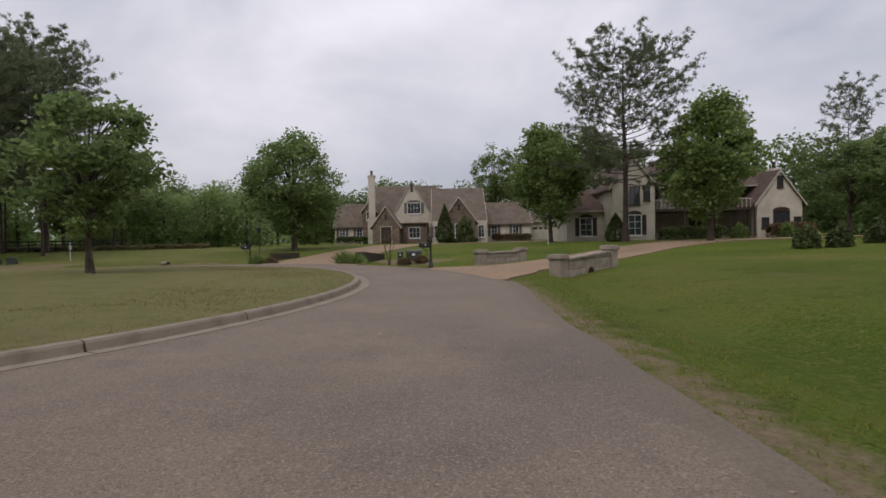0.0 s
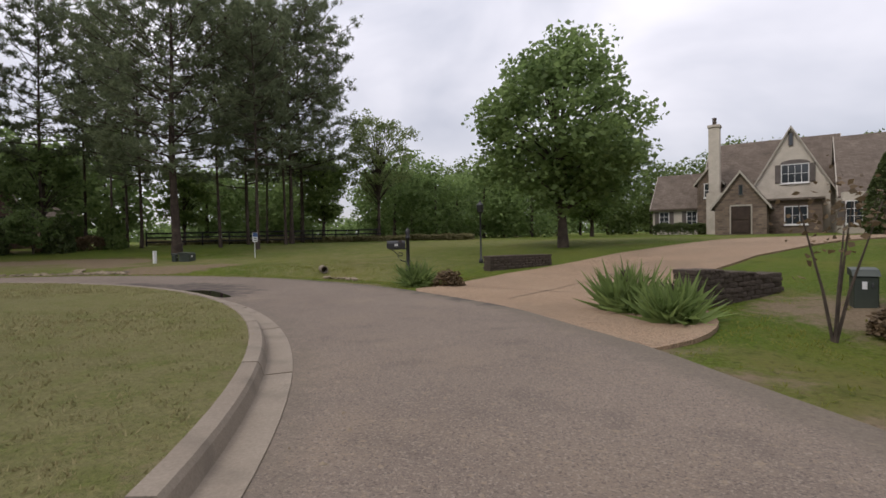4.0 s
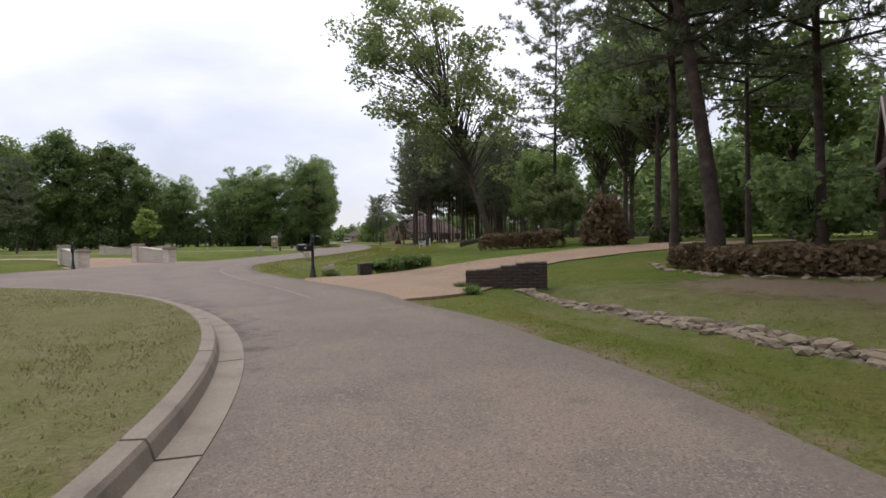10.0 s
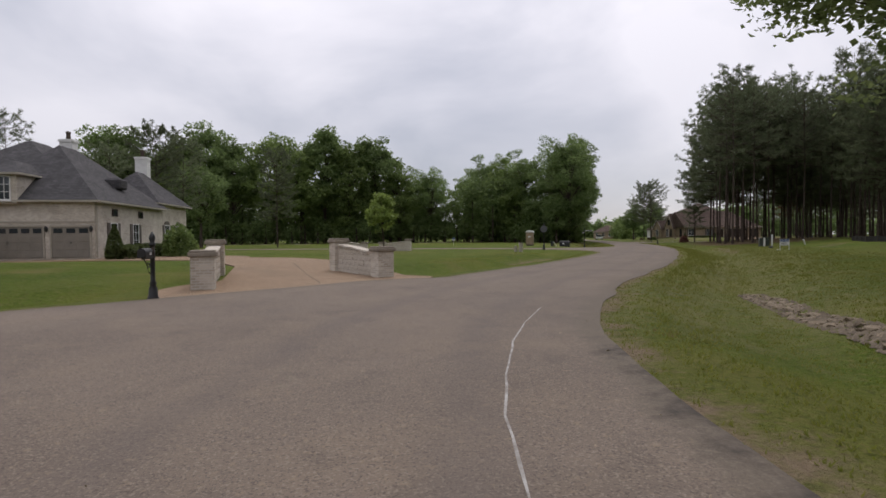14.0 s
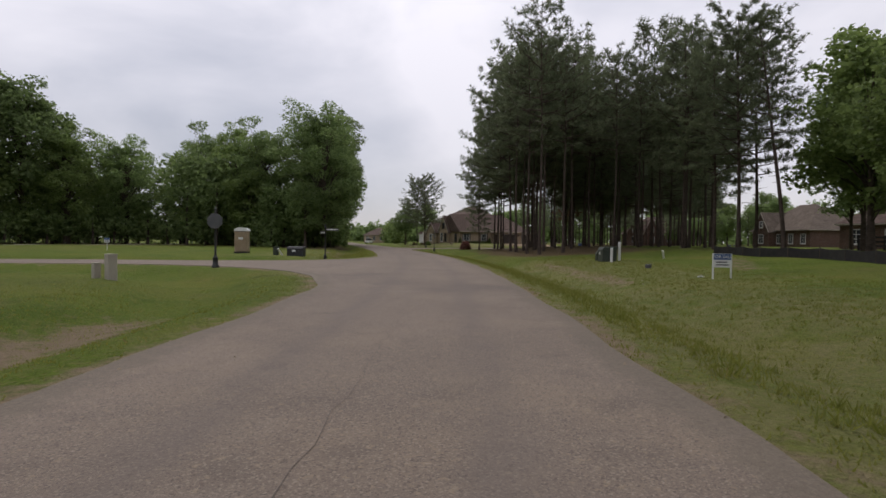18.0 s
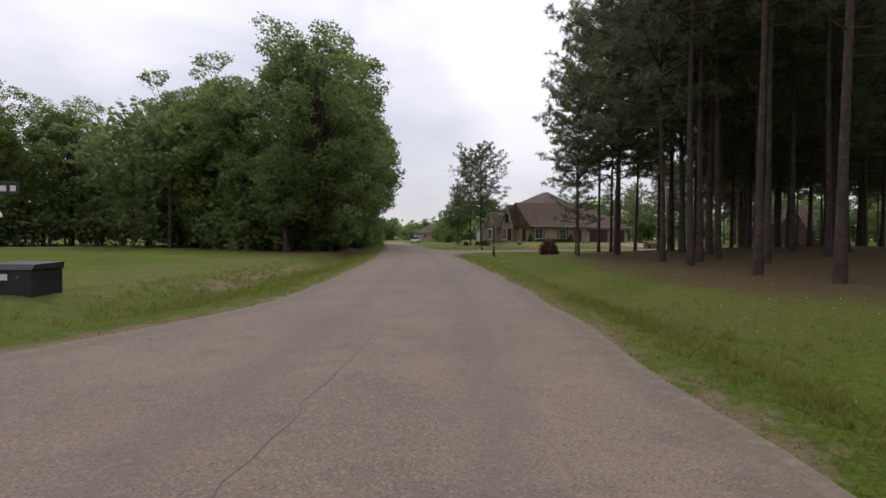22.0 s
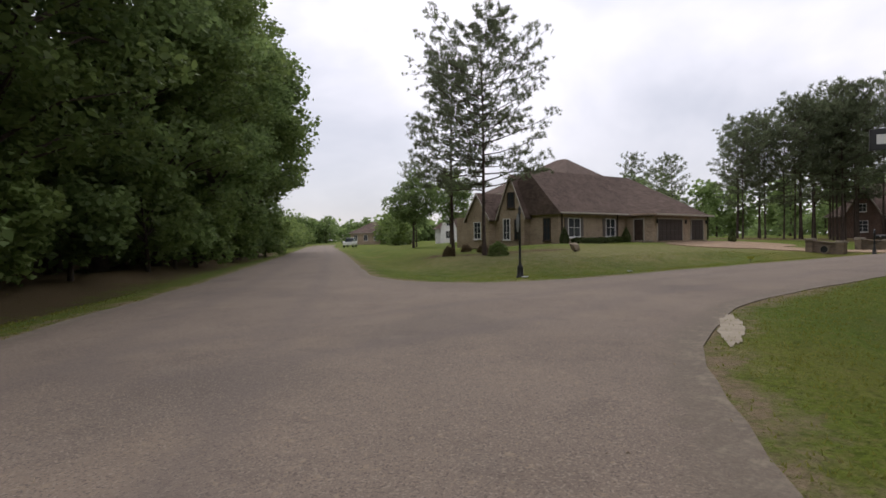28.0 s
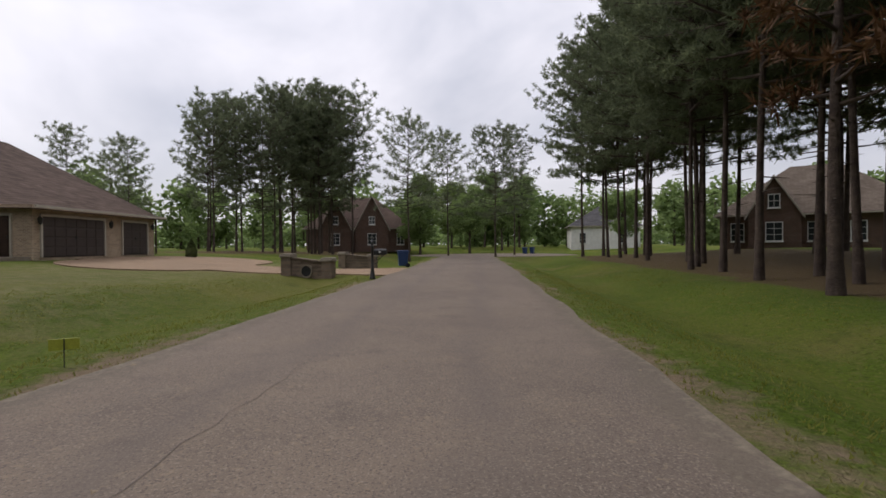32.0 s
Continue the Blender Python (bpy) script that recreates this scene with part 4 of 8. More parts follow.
OAKS = [broadleaf_meshes(51, 13.0, 9.0, 0.18, lumps=34, lump=0.8), broadleaf_meshes(52, 15.0, 9.5, 0.22, 8000, lumps=36, lump=0.8), broadleaf_meshes(53, 11.5, 8.0, 0.15, 6600, lumps=32, lump=0.8)]
SPRINGS = [broadleaf_meshes(61, 14.0, 8.0, 0.2, 7600, 0.27, 0.2, SPRING_LEAF, 34, lump=0.8), broadleaf_meshes(62, 11.0, 7.0, 0.12, 6400, 0.26, 0.18, SPRING_LEAF, 30, lump=0.8)]
TALL_OAKS = [broadleaf_meshes(56, 26.0, 14.5, 0.16, 13000, 0.38, 0.3, OAK_LEAF, 60, 0.15, lump=0.62), broadleaf_meshes(57, 24.0, 15.0, 0.12, 13000, 0.38, 0.3, SPRING_LEAF, 60, 0.2, lump=0.62), broadleaf_meshes(58, 28.0, 15.0, 0.18, 13000, 0.38, 0.32, OAK_LEAF, 64, 0.1, lump=0.62)]
ROAD_OAKS = [broadleaf_meshes(54, 25.0, 15.0, 0.1, 30000, 0.23, 0.28, OAK_LEAF, 90, 0.1, lump=0.5, uneven=0.75), broadleaf_meshes(55, 24.0, 14.0, 0.08, 30000, 0.23, 0.28, SPRING_LEAF, 90, 0.15, lump=0.5, uneven=0.75)]
MAPLE = broadleaf_meshes(71, 10.6, 9.4, 0.07, 17000, 0.19, 0.2, OAK_LEAF, 64, 0.4, lump=0.66, uneven=0.15)
MAPLE_B = broadleaf_meshes(72, 10.6, 7.8, 0.1, 14000, 0.19, 0.18, SPRING_LEAF, 56, 0.4, lump=0.66, uneven=0.2)
AIRY = [broadleaf_meshes(81, 16.5, 9.5, 0.26, 7500, 0.2, 0.17, PALE_LEAF, 70, 0.1, 1.0, lump=0.5), broadleaf_meshes(82, 15.0, 8.5, 0.28, 7000, 0.2, 0.16, SPRING_LEAF, 64, 0.1, 1.0, lump=0.5)]
LEANING = broadleaf_meshes(83, 16.5, 10.8, 0.26, 13500, 0.17, 0.15, PALE_LEAF, 96, 0.1, 1.0, lump=0.46, lean=6.9)
LAYERED = broadleaf_meshes(94, 5.2, 6.4, 0.12, 5200, 0.17, 0.08, PALE_LEAF, 44, 0.5, 1.0, lump=0.5)
SAPLING = broadleaf_meshes(91, 4.2, 2.7, 0.3, 1900, 0.14, 0.05, SPRING_LEAF, 22, 0.4, lump=0.7)
LAWN_SAPLING = broadleaf_meshes(93, 4.4, 2.6, 0.28, 2600, 0.14, 0.05, LIME_LEAF, 26, 0.4, lump=0.65)
YOUNG = broadleaf_meshes(92, 6.8, 5.8, 0.25, 4600, 0.17, 0.1, OAK_LEAF, 46, 0.2, 1.0, lump=0.55)
UNDER = [broadleaf_meshes(101, 5.0, 5.2, 0.05, 3400, 0.2, 0.08, SPRING_LEAF, 26, lump=0.75), broadleaf_meshes(102, 4.2, 4.6, 0.03, 3200, 0.2, 0.08, OAK_LEAF, 24, lump=0.75)]


# ---- houses ----
def gable_roof(house, x0, x1, y0, y1, z0, z1, axis="x", over=0.35, mat=BROWN_ROOF, wall=None, thick=0.16, gable_over=0.2, ends=(True, True)):
    """Two roof slopes with their thickness, and the gable walls under them."""
    bm = bmesh.new()
    if axis == "x":
        m, half = (y0 + y1) / 2, (y1 - y0) / 2
        a0, a1 = x0 - gable_over, x1 + gable_over
    else:
        m, half = (x0 + x1) / 2, (x1 - x0) / 2
        a0, a1 = y0 - gable_over, y1 + gable_over
    k = (z1 - z0) / half
    lo = z0 - over * k
    outline = [(m - half - over, lo), (m, z1), (m + half + over, lo), (m + half + over, lo + thick), (m, z1 + thick * 1.2), (m - half - over, lo + thick)]
    if axis == "x":
        a, b = [bm.verts.new((a0, p, z)) for p, z in outline], [bm.verts.new((a1, p, z)) for p, z in outline]
    else:
        a, b = [bm.verts.new((p, a0, z)) for p, z in outline], [bm.verts.new((p, a1, z)) for p, z in outline]
    for i in range(6):
        j = (i + 1) % 6
        bm.faces.new((a[i], a[j], b[j], b[i]))
    bm.faces.new((a[0], a[1], a[4], a[5])), bm.faces.new((a[1], a[2], a[3], a[4]))
    bm.faces.new((b[0], b[1], b[4], b[5])), bm.faces.new((b[1], b[2], b[3], b[4]))
    bmesh.ops.recalc_face_normals(bm, faces=bm.faces)
    part("roof", bm, mat, house)
    if wall:
        for on, p in zip(ends, ((x0, x1) if axis == "x" else (y0, y1))):
            if not on:
                continue
            inward = 0.25 if p in (x0, y0) else -0.25
            bm = bmesh.new()
            tri = [(m - half, z0), (m + half, z0), (m, z1)]
            if axis == "y":
                prism(bm, tri, p, p + inward)
            else:
                q = [bm.verts.new((p, s, z)) for s, z in tri], [bm.verts.new((p + inward, s, z)) for s, z in tri]
                bm.faces.new(q[0]), bm.faces.new(q[1][::-1])
                for i in range(3):
                    j = (i + 1) % 3
                    bm.faces.new((q[0][j], q[0][i], q[1][i], q[1][j]))
            bmesh.ops.recalc_face_normals(bm, faces=bm.faces)
            part("gable", bm, wall, house)
            # cream board along the rake
            bm = bmesh.new()
            for s in (-1, 1):
                w0, w1 = m + s * (half + over), m
                front = p + (-0.24 if inward > 0 else 0.24)
                back = p + (-0.18 if inward > 0 else 0.18)
                pts = [(w0, lo - 0.06), (w1, z1 - 0.06), (w1, z1 + 0.2), (w0, lo + 0.2)]
                if axis == "y":
                    prism(bm, pts, front, back)
                else:
                    q = [bm.verts.new((front, t, z)) for t, z in pts], [bm.verts.new((back, t, z)) for t, z in pts]
                    bm.faces.new(q[0]), bm.faces.new(q[1][::-1])
                    for i in range(4):
                        j = (i + 1) % 4
                        bm.faces.new((q[0][j], q[0][i], q[1][i], q[1][j]))
            bmesh.ops.recalc_face_normals(bm, faces=bm.faces)
            part("rake_board", bm, TRIM, house, "cream painted rake board")


def hip_roof(house, x0, x1, y0, y1, z0, z1, ridge=None, over=0.4, mat=BROWN_ROOF, thick=0.14):
    """Four slopes; ridge: the ends (xa, ya, xb, yb) of the ridge line."""
    x0, x1, y0, y1 = x0 - over, x1 + over, y0 - over, y1 + over
    if ridge is None:
        s = min(x1 - x0, y1 - y0) / 2
        ridge = (x0 + s, (y0 + y1) / 2, x1 - s, (y0 + y1) / 2) if x1 - x0 >= y1 - y0 else ((x0 + x1) / 2, y0 + s, (x0 + x1) / 2, y1 - s)
    xa, ya, xb, yb = ridge
    bm = bmesh.new()
    b = [bm.verts.new(p) for p in ((x0, y0, z0), (x1, y0, z0), (x1, y1, z0), (x0, y1, z0))]
    t = [bm.verts.new(p) for p in ((x0, y0, z0 + thick), (x1, y0, z0 + thick), (x1, y1, z0 + thick), (x0, y1, z0 + thick))]
    bm.faces.new(b[::-1])
    for i in range(4):
        j = (i + 1) % 4
        bm.faces.new((b[i], b[j], t[j], t[i]))
    r0 = bm.verts.new((xa, ya, z1))
    if abs(xa - xb) + abs(ya - yb) < 0.05:
        for i in range(4):
            bm.faces.new((t[i], t[(i + 1) % 4], r0))
    else:
        r1 = bm.verts.new((xb, yb, z1))
        if abs(xa - xb) > abs(ya - yb):
            bm.faces.new((t[0], t[1], r1, r0)), bm.faces.new((t[1], t[2], r1)), bm.faces.new((t[2], t[3], r0, r1)), bm.faces.new((t[3], t[0], r0))
        else:
            bm.faces.new((t[0], t[1], r0)), bm.faces.new((t[1], t[2], r1, r0)), bm.faces.new((t[2], t[3], r1)), bm.faces.new((t[3], t[0], r0, r1))
    bmesh.ops.recalc_face_normals(bm, faces=bm.faces)
    part("roof", bm, mat, house)
    part("gutter", boxes((x0 - 0.1, x1 + 0.1, y0 - 0.1, y0 - 0.003, z0 - 0.04, z0 + 0.1), (x0 - 0.1, x0 - 0.003, y0, y1, z0 - 0.04, z0 + 0.1), (x1 + 0.003, x1 + 0.1, y0, y1, z0 - 0.04, z0 + 0.1)), TRIM, house, "cream painted eaves gutter")


def walls(house, x0, x1, y0, y1, z0, z1, mat):
    part("wall", boxes((x0, x1, y0, y1, z0 - 0.5, z1)), mat, house)


def face_pose(x, y, z, face):
    return pose(x, y, z, 0, 0, {"front": 0, "left": -90, "right": 90, "back": 180}[face])


def ring_frame(w, h, f):
    """One closed frame round an opening."""
    bm = bmesh.new()
    loops = []
    for y in (-0.06, 0.05):
        loops.append([bm.verts.new((px, y, pz)) for px, pz in ((-w / 2 - f, -f), (w / 2 + f, -f), (w / 2 + f, h + f), (-w / 2 - f, h + f))])
        loops.append([bm.verts.new((px, y, pz)) for px, pz in ((-w / 2, 0), (w / 2, 0), (w / 2, h), (-w / 2, h))])
    for a, b in ((0, 1), (2, 3), (0, 2), (1, 3)):
        for i in range(4):
            j = (i + 1) % 4
            bm.faces.new((loops[a][i], loops[a][j], loops[b][j], loops[b][i]))
    bmesh.ops.recalc_face_normals(bm, faces=bm.faces)
    return bm


def window(house, x, y, z, w, h, face="front", bars=(2, 3), shutters=None, frame_mat=WHITE_PAINT, arch=False, sill=True):
    """A window on a wall: frame, bars, panes, sill and shutters. x, y, z: the middle of its foot on the wall's face."""
    f = 0.07
    ob = part("window", ring_frame(w, h, f), frame_mat, house)
    ob.matrix_basis = face_pose(x, y, z, face)
    for i in range(1, bars[0]):
        q = -w / 2 + w * i / bars[0]
        part("glazing_bar", boxes((q - 0.02, q + 0.02, -0.035, 0.04, 0, h)), frame_mat, ob)
    for i in range(1, bars[1]):
        q = h * i / bars[1]
        part("glazing_bar", boxes((-w / 2, w / 2, -0.032, 0.04, q - 0.018, q + 0.018)), frame_mat, ob)
    part("pane", boxes((-w / 2, w / 2, -0.012, 0.02, 0, h)), GLASS, ob, "dark reflecting window pane")
    if sill:
        part("sill", boxes((-w / 2 - 0.12, w / 2 + 0.12, -0.12, 0.05, -f - 0.1, -f - 0.003), bevel=0.01), frame_mat, ob)
    if arch:
        bm = bmesh.new()
        n = 8
        pts = [(w / 2 * 1.15 * math.cos(math.pi * i / n), h + f + 0.02 + 0.38 * math.sin(math.pi * i / n)) for i in range(n + 1)]
        prism(bm, pts, -0.07, 0.03)
        bmesh.ops.recalc_face_normals(bm, faces=bm.faces)
        part("arch", bm, shutters or frame_mat, ob)
    if shutters:
        for s in (-1, 1):
            c = s * (w / 2 + f + 0.24)
            bm = boxes((c - 0.22, c + 0.22, -0.05, 0.02, -0.02, h + 0.05), bevel=0.008)
            for i in range(7):
                q = 0.1 + (h - 0.2) * i / 6
                box(bm, c - 0.16, c + 0.16, -0.065, -0.05, q - 0.04, q + 0.03)
            part("shutter", bm, shutters, ob, "grey-brown louvred shutter")


def garage_door(house, x, y, z, w, h, mat, face="front", lights=0, trim=None):
    """A sectional garage door with raised panels, handle and a row of lights."""
    ob = part("garage_door", boxes((-w / 2, w / 2, -0.01, 0.05, 0, h)), mat, house)
    ob.matrix_basis = face_pose(x, y, z, face)
    cols = max(2, round(w / 0.8))
    for r in range(4):
        for c in range(cols):
            if lights and r == 3:
                continue
            a, b = -w / 2 + w * c / cols + 0.06, -w / 2 + w * (c + 1) / cols - 0.06
            part("panel", boxes((a, b, -0.035, -0.01, h * r / 4 + 0.05, h * (r + 1) / 4 - 0.05), bevel=0.012), mat, ob)
    part("door_frame", boxes((-w / 2 - 0.12, -w / 2, -0.07, 0.05, 0, h), (w / 2, w / 2 + 0.12, -0.07, 0.05, 0, h), (-w / 2 - 0.12, w / 2 + 0.12, -0.07, 0.05, h, h + 0.14)), trim or TRIM, ob)
    part("handle", boxes((-0.06, -0.03, -0.06, -0.034, h * 0.45, h * 0.45 + 0.2), (0.03, 0.06, -0.06, -0.034, h * 0.45, h * 0.45 + 0.2), bevel=0.005), BLACK_IRON, ob, "black iron door pull")
    for i in range(lights):
        a = -w / 2 + w * (i + 0.15) / lights
        part("pane", boxes((a, a + w * 0.7 / lights, -0.025, 0.0, h * 0.8, h * 0.95)), GLASS, ob)


def entry_door(house, x, y, z, w, h, face="front", mat=DARK_WOOD):
    ob = part("door", boxes((-w / 2, w / 2, -0.02, 0.05, 0, h), (-w / 2 + 0.12, w / 2 - 0.12, -0.05, -0.02, 0.15, h * 0.45), (-w / 2 + 0.12, w / 2 - 0.12, -0.05, -0.02, h * 0.52, h - 0.15), bevel=0.01), mat, house, "dark stained wooden front door")
    ob.matrix_basis = face_pose(x, y, z, face)
    part("door_frame", boxes((-w / 2 - 0.1, -w / 2, -0.07, 0.05, 0, h), (w / 2, w / 2 + 0.1, -0.07, 0.05, 0, h), (-w / 2 - 0.1, w / 2 + 0.1, -0.07, 0.05, h, h + 0.12)), TRIM, ob)
    part("handle", boxes((w / 2 - 0.12, w / 2 - 0.08, -0.09, -0.05, h * 0.45, h * 0.52), bevel=0.005), BLACK_IRON, ob)


def wall_lantern(house, x, y, z, face="front"):
    ob = part("wall_lantern", lathe([(0.03, 0), (0.1, 0.08), (0.12, 0.3), (0.13, 0.32), (0.03, 0.44), (0.015, 0.5)], 8), BLACK_IRON, house, "black wall lantern")
    ob.matrix_basis = face_pose(x, y, z, face) @ pose(0, -0.16, 0)


def chimney(house, x, y, w, d, z0, z1, mat, pots=1, step_at=None):
    bm = boxes((x - w / 2, x + w / 2, y - d / 2, y + d / 2, z0, z1), (x - w / 2 - 0.08, x + w / 2 + 0.08, y - d / 2 - 0.08, y + d / 2 + 0.08, z1 - 0.25, z1 - 0.05))
    if step_at:
        box(bm, x - w / 2 - 0.2, x + w / 2 + 0.2, y - d / 2 - 0.1, y + d / 2 + 0.1, z0, step_at)
    ob = part("chimney", bm, mat, house)
    for i in range(pots):
        part("chimney_pot", lathe([(0.2, z1), (0.17, z1 + 0.5), (0.21, z1 + 0.55), (0.21, z1 + 0.7), (0.1, z1 + 0.75)], 10, at=(x + (i - (pots - 1) / 2) * 0.5, y, 0)), DARK_STONE, ob, "dark clay chimney pot")


def house_north():
    """Tudor-style house, cream brick and fieldstone gables under tan shingles, tall chimney."""
    h = thing("house", -5.0, 84.0, 0.95, 0, "cream brick tudor house with fieldstone gables and a tall chimney", "house")
    walls(h, -7.0, 4.0, -2.0, 9.0, 0, 4.6, CREAM_BRICK)
    gable_roof(h, -7.0, 4.0, -2.0, 9.0, 4.6, 9.4, "x", 0.4, TAN_ROOF, CREAM_BRICK)
    walls(h, -2.6, 3.2, -3.2, 4.0, 0, 4.4, CREAM_BRICK)
    gable_roof(h, -2.6, 3.2, -3.2, 4.0, 4.4, 9.6, "y", 0.45, TAN_ROOF, CREAM_BRICK)
    window(h, 0.6, -3.22, 4.6, 2.0, 1.6, "front", (4, 2), SHUTTER, arch=True)
    window(h, 0.3, -3.22, 8.0, 0.25, 1.1, "front", (1, 1), None, SHUTTER, sill=False)
    walls(h, -12.6, -7.0, 0.5, 8.0, 0, 3.0, CREAM_BRICK)
    gable_roof(h, -12.6, -7.0, 0.5, 8.0, 3.0, 6.6, "x", 0.4, TAN_ROOF, CREAM_BRICK)
    for x in (-11.4, -8.6):
        window(h, x, 0.48, 0.9, 0.9, 1.5, "front", (2, 3), SHUTTER)
    # dormer-like cross wing left of the chimney
    walls(h, -7.6, -5.4, -2.6, 2.0, 0, 5.2, FIELDSTONE)
    gable_roof(h, -7.6, -5.4, -2.6, 2.0, 5.2, 6.6, "y", 0.3, TAN_ROOF, FIELDSTONE)
    window(h, -6.5, -2.62, 3.7, 0.8, 1.3, "front", (2, 2))
    chimney(h, -5.9, -3.4, 0.95, 1.1, -0.4, 10.6, CREAM_BRICK, 1, 4.0)
    # entry gable in fieldstone
    walls(h, -5.2, -1.3, -9.0, -2.0, 0, 2.6, FIELDSTONE)
    gable_roof(h, -5.2, -1.3, -9.0, -1.0, 2.6, 5.3, "y", 0.35, TAN_ROOF, FIELDSTONE)
    entry_door(h, -3.2, -9.02, 0, 1.5, 2.4)
    window(h, -3.2, -9.02, 3.4, 0.25, 0.8, "front", (1, 1), None, SHUTTER, sill=False)
    walls(h, -1.3, 2.6, -5.0, -2.0, 0, 2.9, FIELDSTONE)
    part("porch_roof", boxes((-1.5, 2.8, -5.4, -1.9, 2.9, 3.08)), TAN_ROOF, h)
    window(h, 0.7, -5.02, 0.8, 1.6, 1.5, "front", (3, 2))
    # projecting right gable
    walls(h, 3.6, 11.2, -12.0, 4.0, 0, 3.0, CREAM_BRICK)
    gable_roof(h, 3.6, 11.2, -10.0, 4.0, 3.0, 8.2, "x", 0.5, TAN_ROOF, CREAM_BRICK)
    walls(h, 5.0, 9.4, -15.6, -10.0, 0, 2.9, FIELDSTONE)
    gable_roof(h, 5.0, 9.4, -15.6, -6.0, 2.9, 5.9, "y", 0.4, TAN_ROOF, FIELDSTONE)
    window(h, 7.2, -15.62, 0.7, 1.0, 1.7, "front", (2, 3), SHUTTER)
    window(h, 7.2, -15.62, 4.2, 0.25, 0.9, "front", (1, 1), None, SHUTTER, sill=False)
    window(h, 4.3, -12.02, 0.7, 0.9, 1.6, "front", (2, 3), SHUTTER)
    window(h, 10.4, -12.02, 0.7, 0.7, 1.6, "front", (2, 3))
    # long low wing to the garage
    walls(h, 11.2, 19.0, -2.0, 6.0, 0, 2.9, CREAM_BRICK)
    gable_roof(h, 11.2, 19.0, -2.0, 6.0, 2.9, 6.2, "x", 0.4, TAN_ROOF, CREAM_BRICK)
    for x in (13.2, 16.6):
        window(h, x, -2.02, 0.8, 0.9, 1.6, "front", (2, 3), SHUTTER)
    walls(h, 19.0, 24.5, 1.0, 9.0, 0, 3.0, CREAM_BRICK)
    hip_roof(h, 19.0, 24.5, 1.0, 9.0, 3.0, 5.8, None, 0.4, TAN_ROOF)
    garage_door(h, 21.6, 0.98, 0, 3.6, 2.2, TRIM, lights=4)


def house_east():
    """Painted brick house with a balcony over a dark porch."""
    h = thing("house", 26.0, 54.0, 0.95, 0, "painted cream brick house with balcony, deep porch and brown roofs", "house")
    walls(h, -9.2, -5.0, -3.0, 7.0, 0, 5.4, CREAM_BRICK)
    gable_roof(h, -9.2, -5.0, -3.0, 8.0, 5.4, 8.0, "y", 0.4, BROWN_ROOF, CREAM_BRICK)
    window(h, -7.0, -3.02, 3.5, 0.9, 1.7, "front", (2, 3), None, DARK_WOOD)
    window(h, -5.8, -3.02, 3.9, 0.5, 1.2, "front", (1, 3), None, DARK_WOOD)
    window(h, -7.0, -3.02, 0.5, 1.2, 1.9, "front", (2, 3), DARK_WOOD, arch=True)
    walls(h, -13.0, -9.2, 0.0, 8.0, 0, 3.0, CREAM_BRICK)
    hip_roof(h, -13.0, -9.2, 0.0, 8.0, 3.0, 6.0, None, 0.4, BROWN_ROOF)
    window(h, -11.0, -0.02, 0.5, 1.2, 1.8, "front", (2, 3), DARK_WOOD, arch=True)
    walls(h, -5.0, 8.5, 2.0, 10.0, 0, 5.4, CREAM_BRICK)
    hip_roof(h, -5.0, 9.6, 0.0, 11.0, 5.3, 10.2, None, 0.5, BROWN_ROOF)
    part("porch_floor", boxes((-5.0, 5.0, -2.4, 2.0, -0.4, 0.08)), CONCRETE, h)
    part("balcony", boxes((-5.0, 5.0, -2.4, 2.0, 2.75, 3.0)), DARK_WOOD, h)
    for x in (-4.8, -1.7, 1.5, 4.8):
        part("porch_post", boxes((x - 0.13, x + 0.13, -2.3, -2.04, 0.08, 2.75), bevel=0.02), DARK_WOOD, h)
    for i in range(24):
        x = -4.9 + i * 9.8 / 23
        part("baluster", boxes((x - 0.03, x + 0.03, -2.3, -2.24, 3.0, 3.85)), TRIM, h)
    part("handrail", boxes((-5.0, 5.0, -2.33, -2.2, 3.85, 3.95)), TRIM, h)
    for x in (-3.2, 0.2, 3.4):
        window(h, x, 1.98, 3.2, 1.0, 2.0, "front", (2, 4), None, DARK_WOOD)
    entry_door(h, 1.4, 1.98, 0.08, 1.4, 2.3)
    walls(h, 5.4, 9.9, -2.5, 6.0, 0, 3.5, CREAM_BRICK)
    gable_roof(h, 5.4, 9.9, -2.5, 6.0, 3.5, 6.5, "y", 0.35, BROWN_ROOF, CREAM_BRICK)
    window(h, 7.8, -2.52, 0.9, 1.5, 1.6, "front", (3, 2), None, DARK_WOOD, arch=True)
    window(h, 6.2, -2.52, 1.0, 0.6, 0.9, "front", (1, 2), None, DARK_WOOD)
    window(h, 9.4, -2.52, 1.0, 0.6, 0.9, "front", (1, 2), None, DARK_WOOD)
    window(h, 7.7, -2.52, 5.0, 0.45, 1.0, "front", (1, 2), None, DARK_WOOD)
    chimney(h, 10.3, 2.5, 0.8, 1.0, 0, 7.4, CREAM_BRICK, 1)
    part("downpipe", boxes((5.05, 5.15, -2.65, -2.53, 0.1, 3.4)), DARK_WOOD, h)


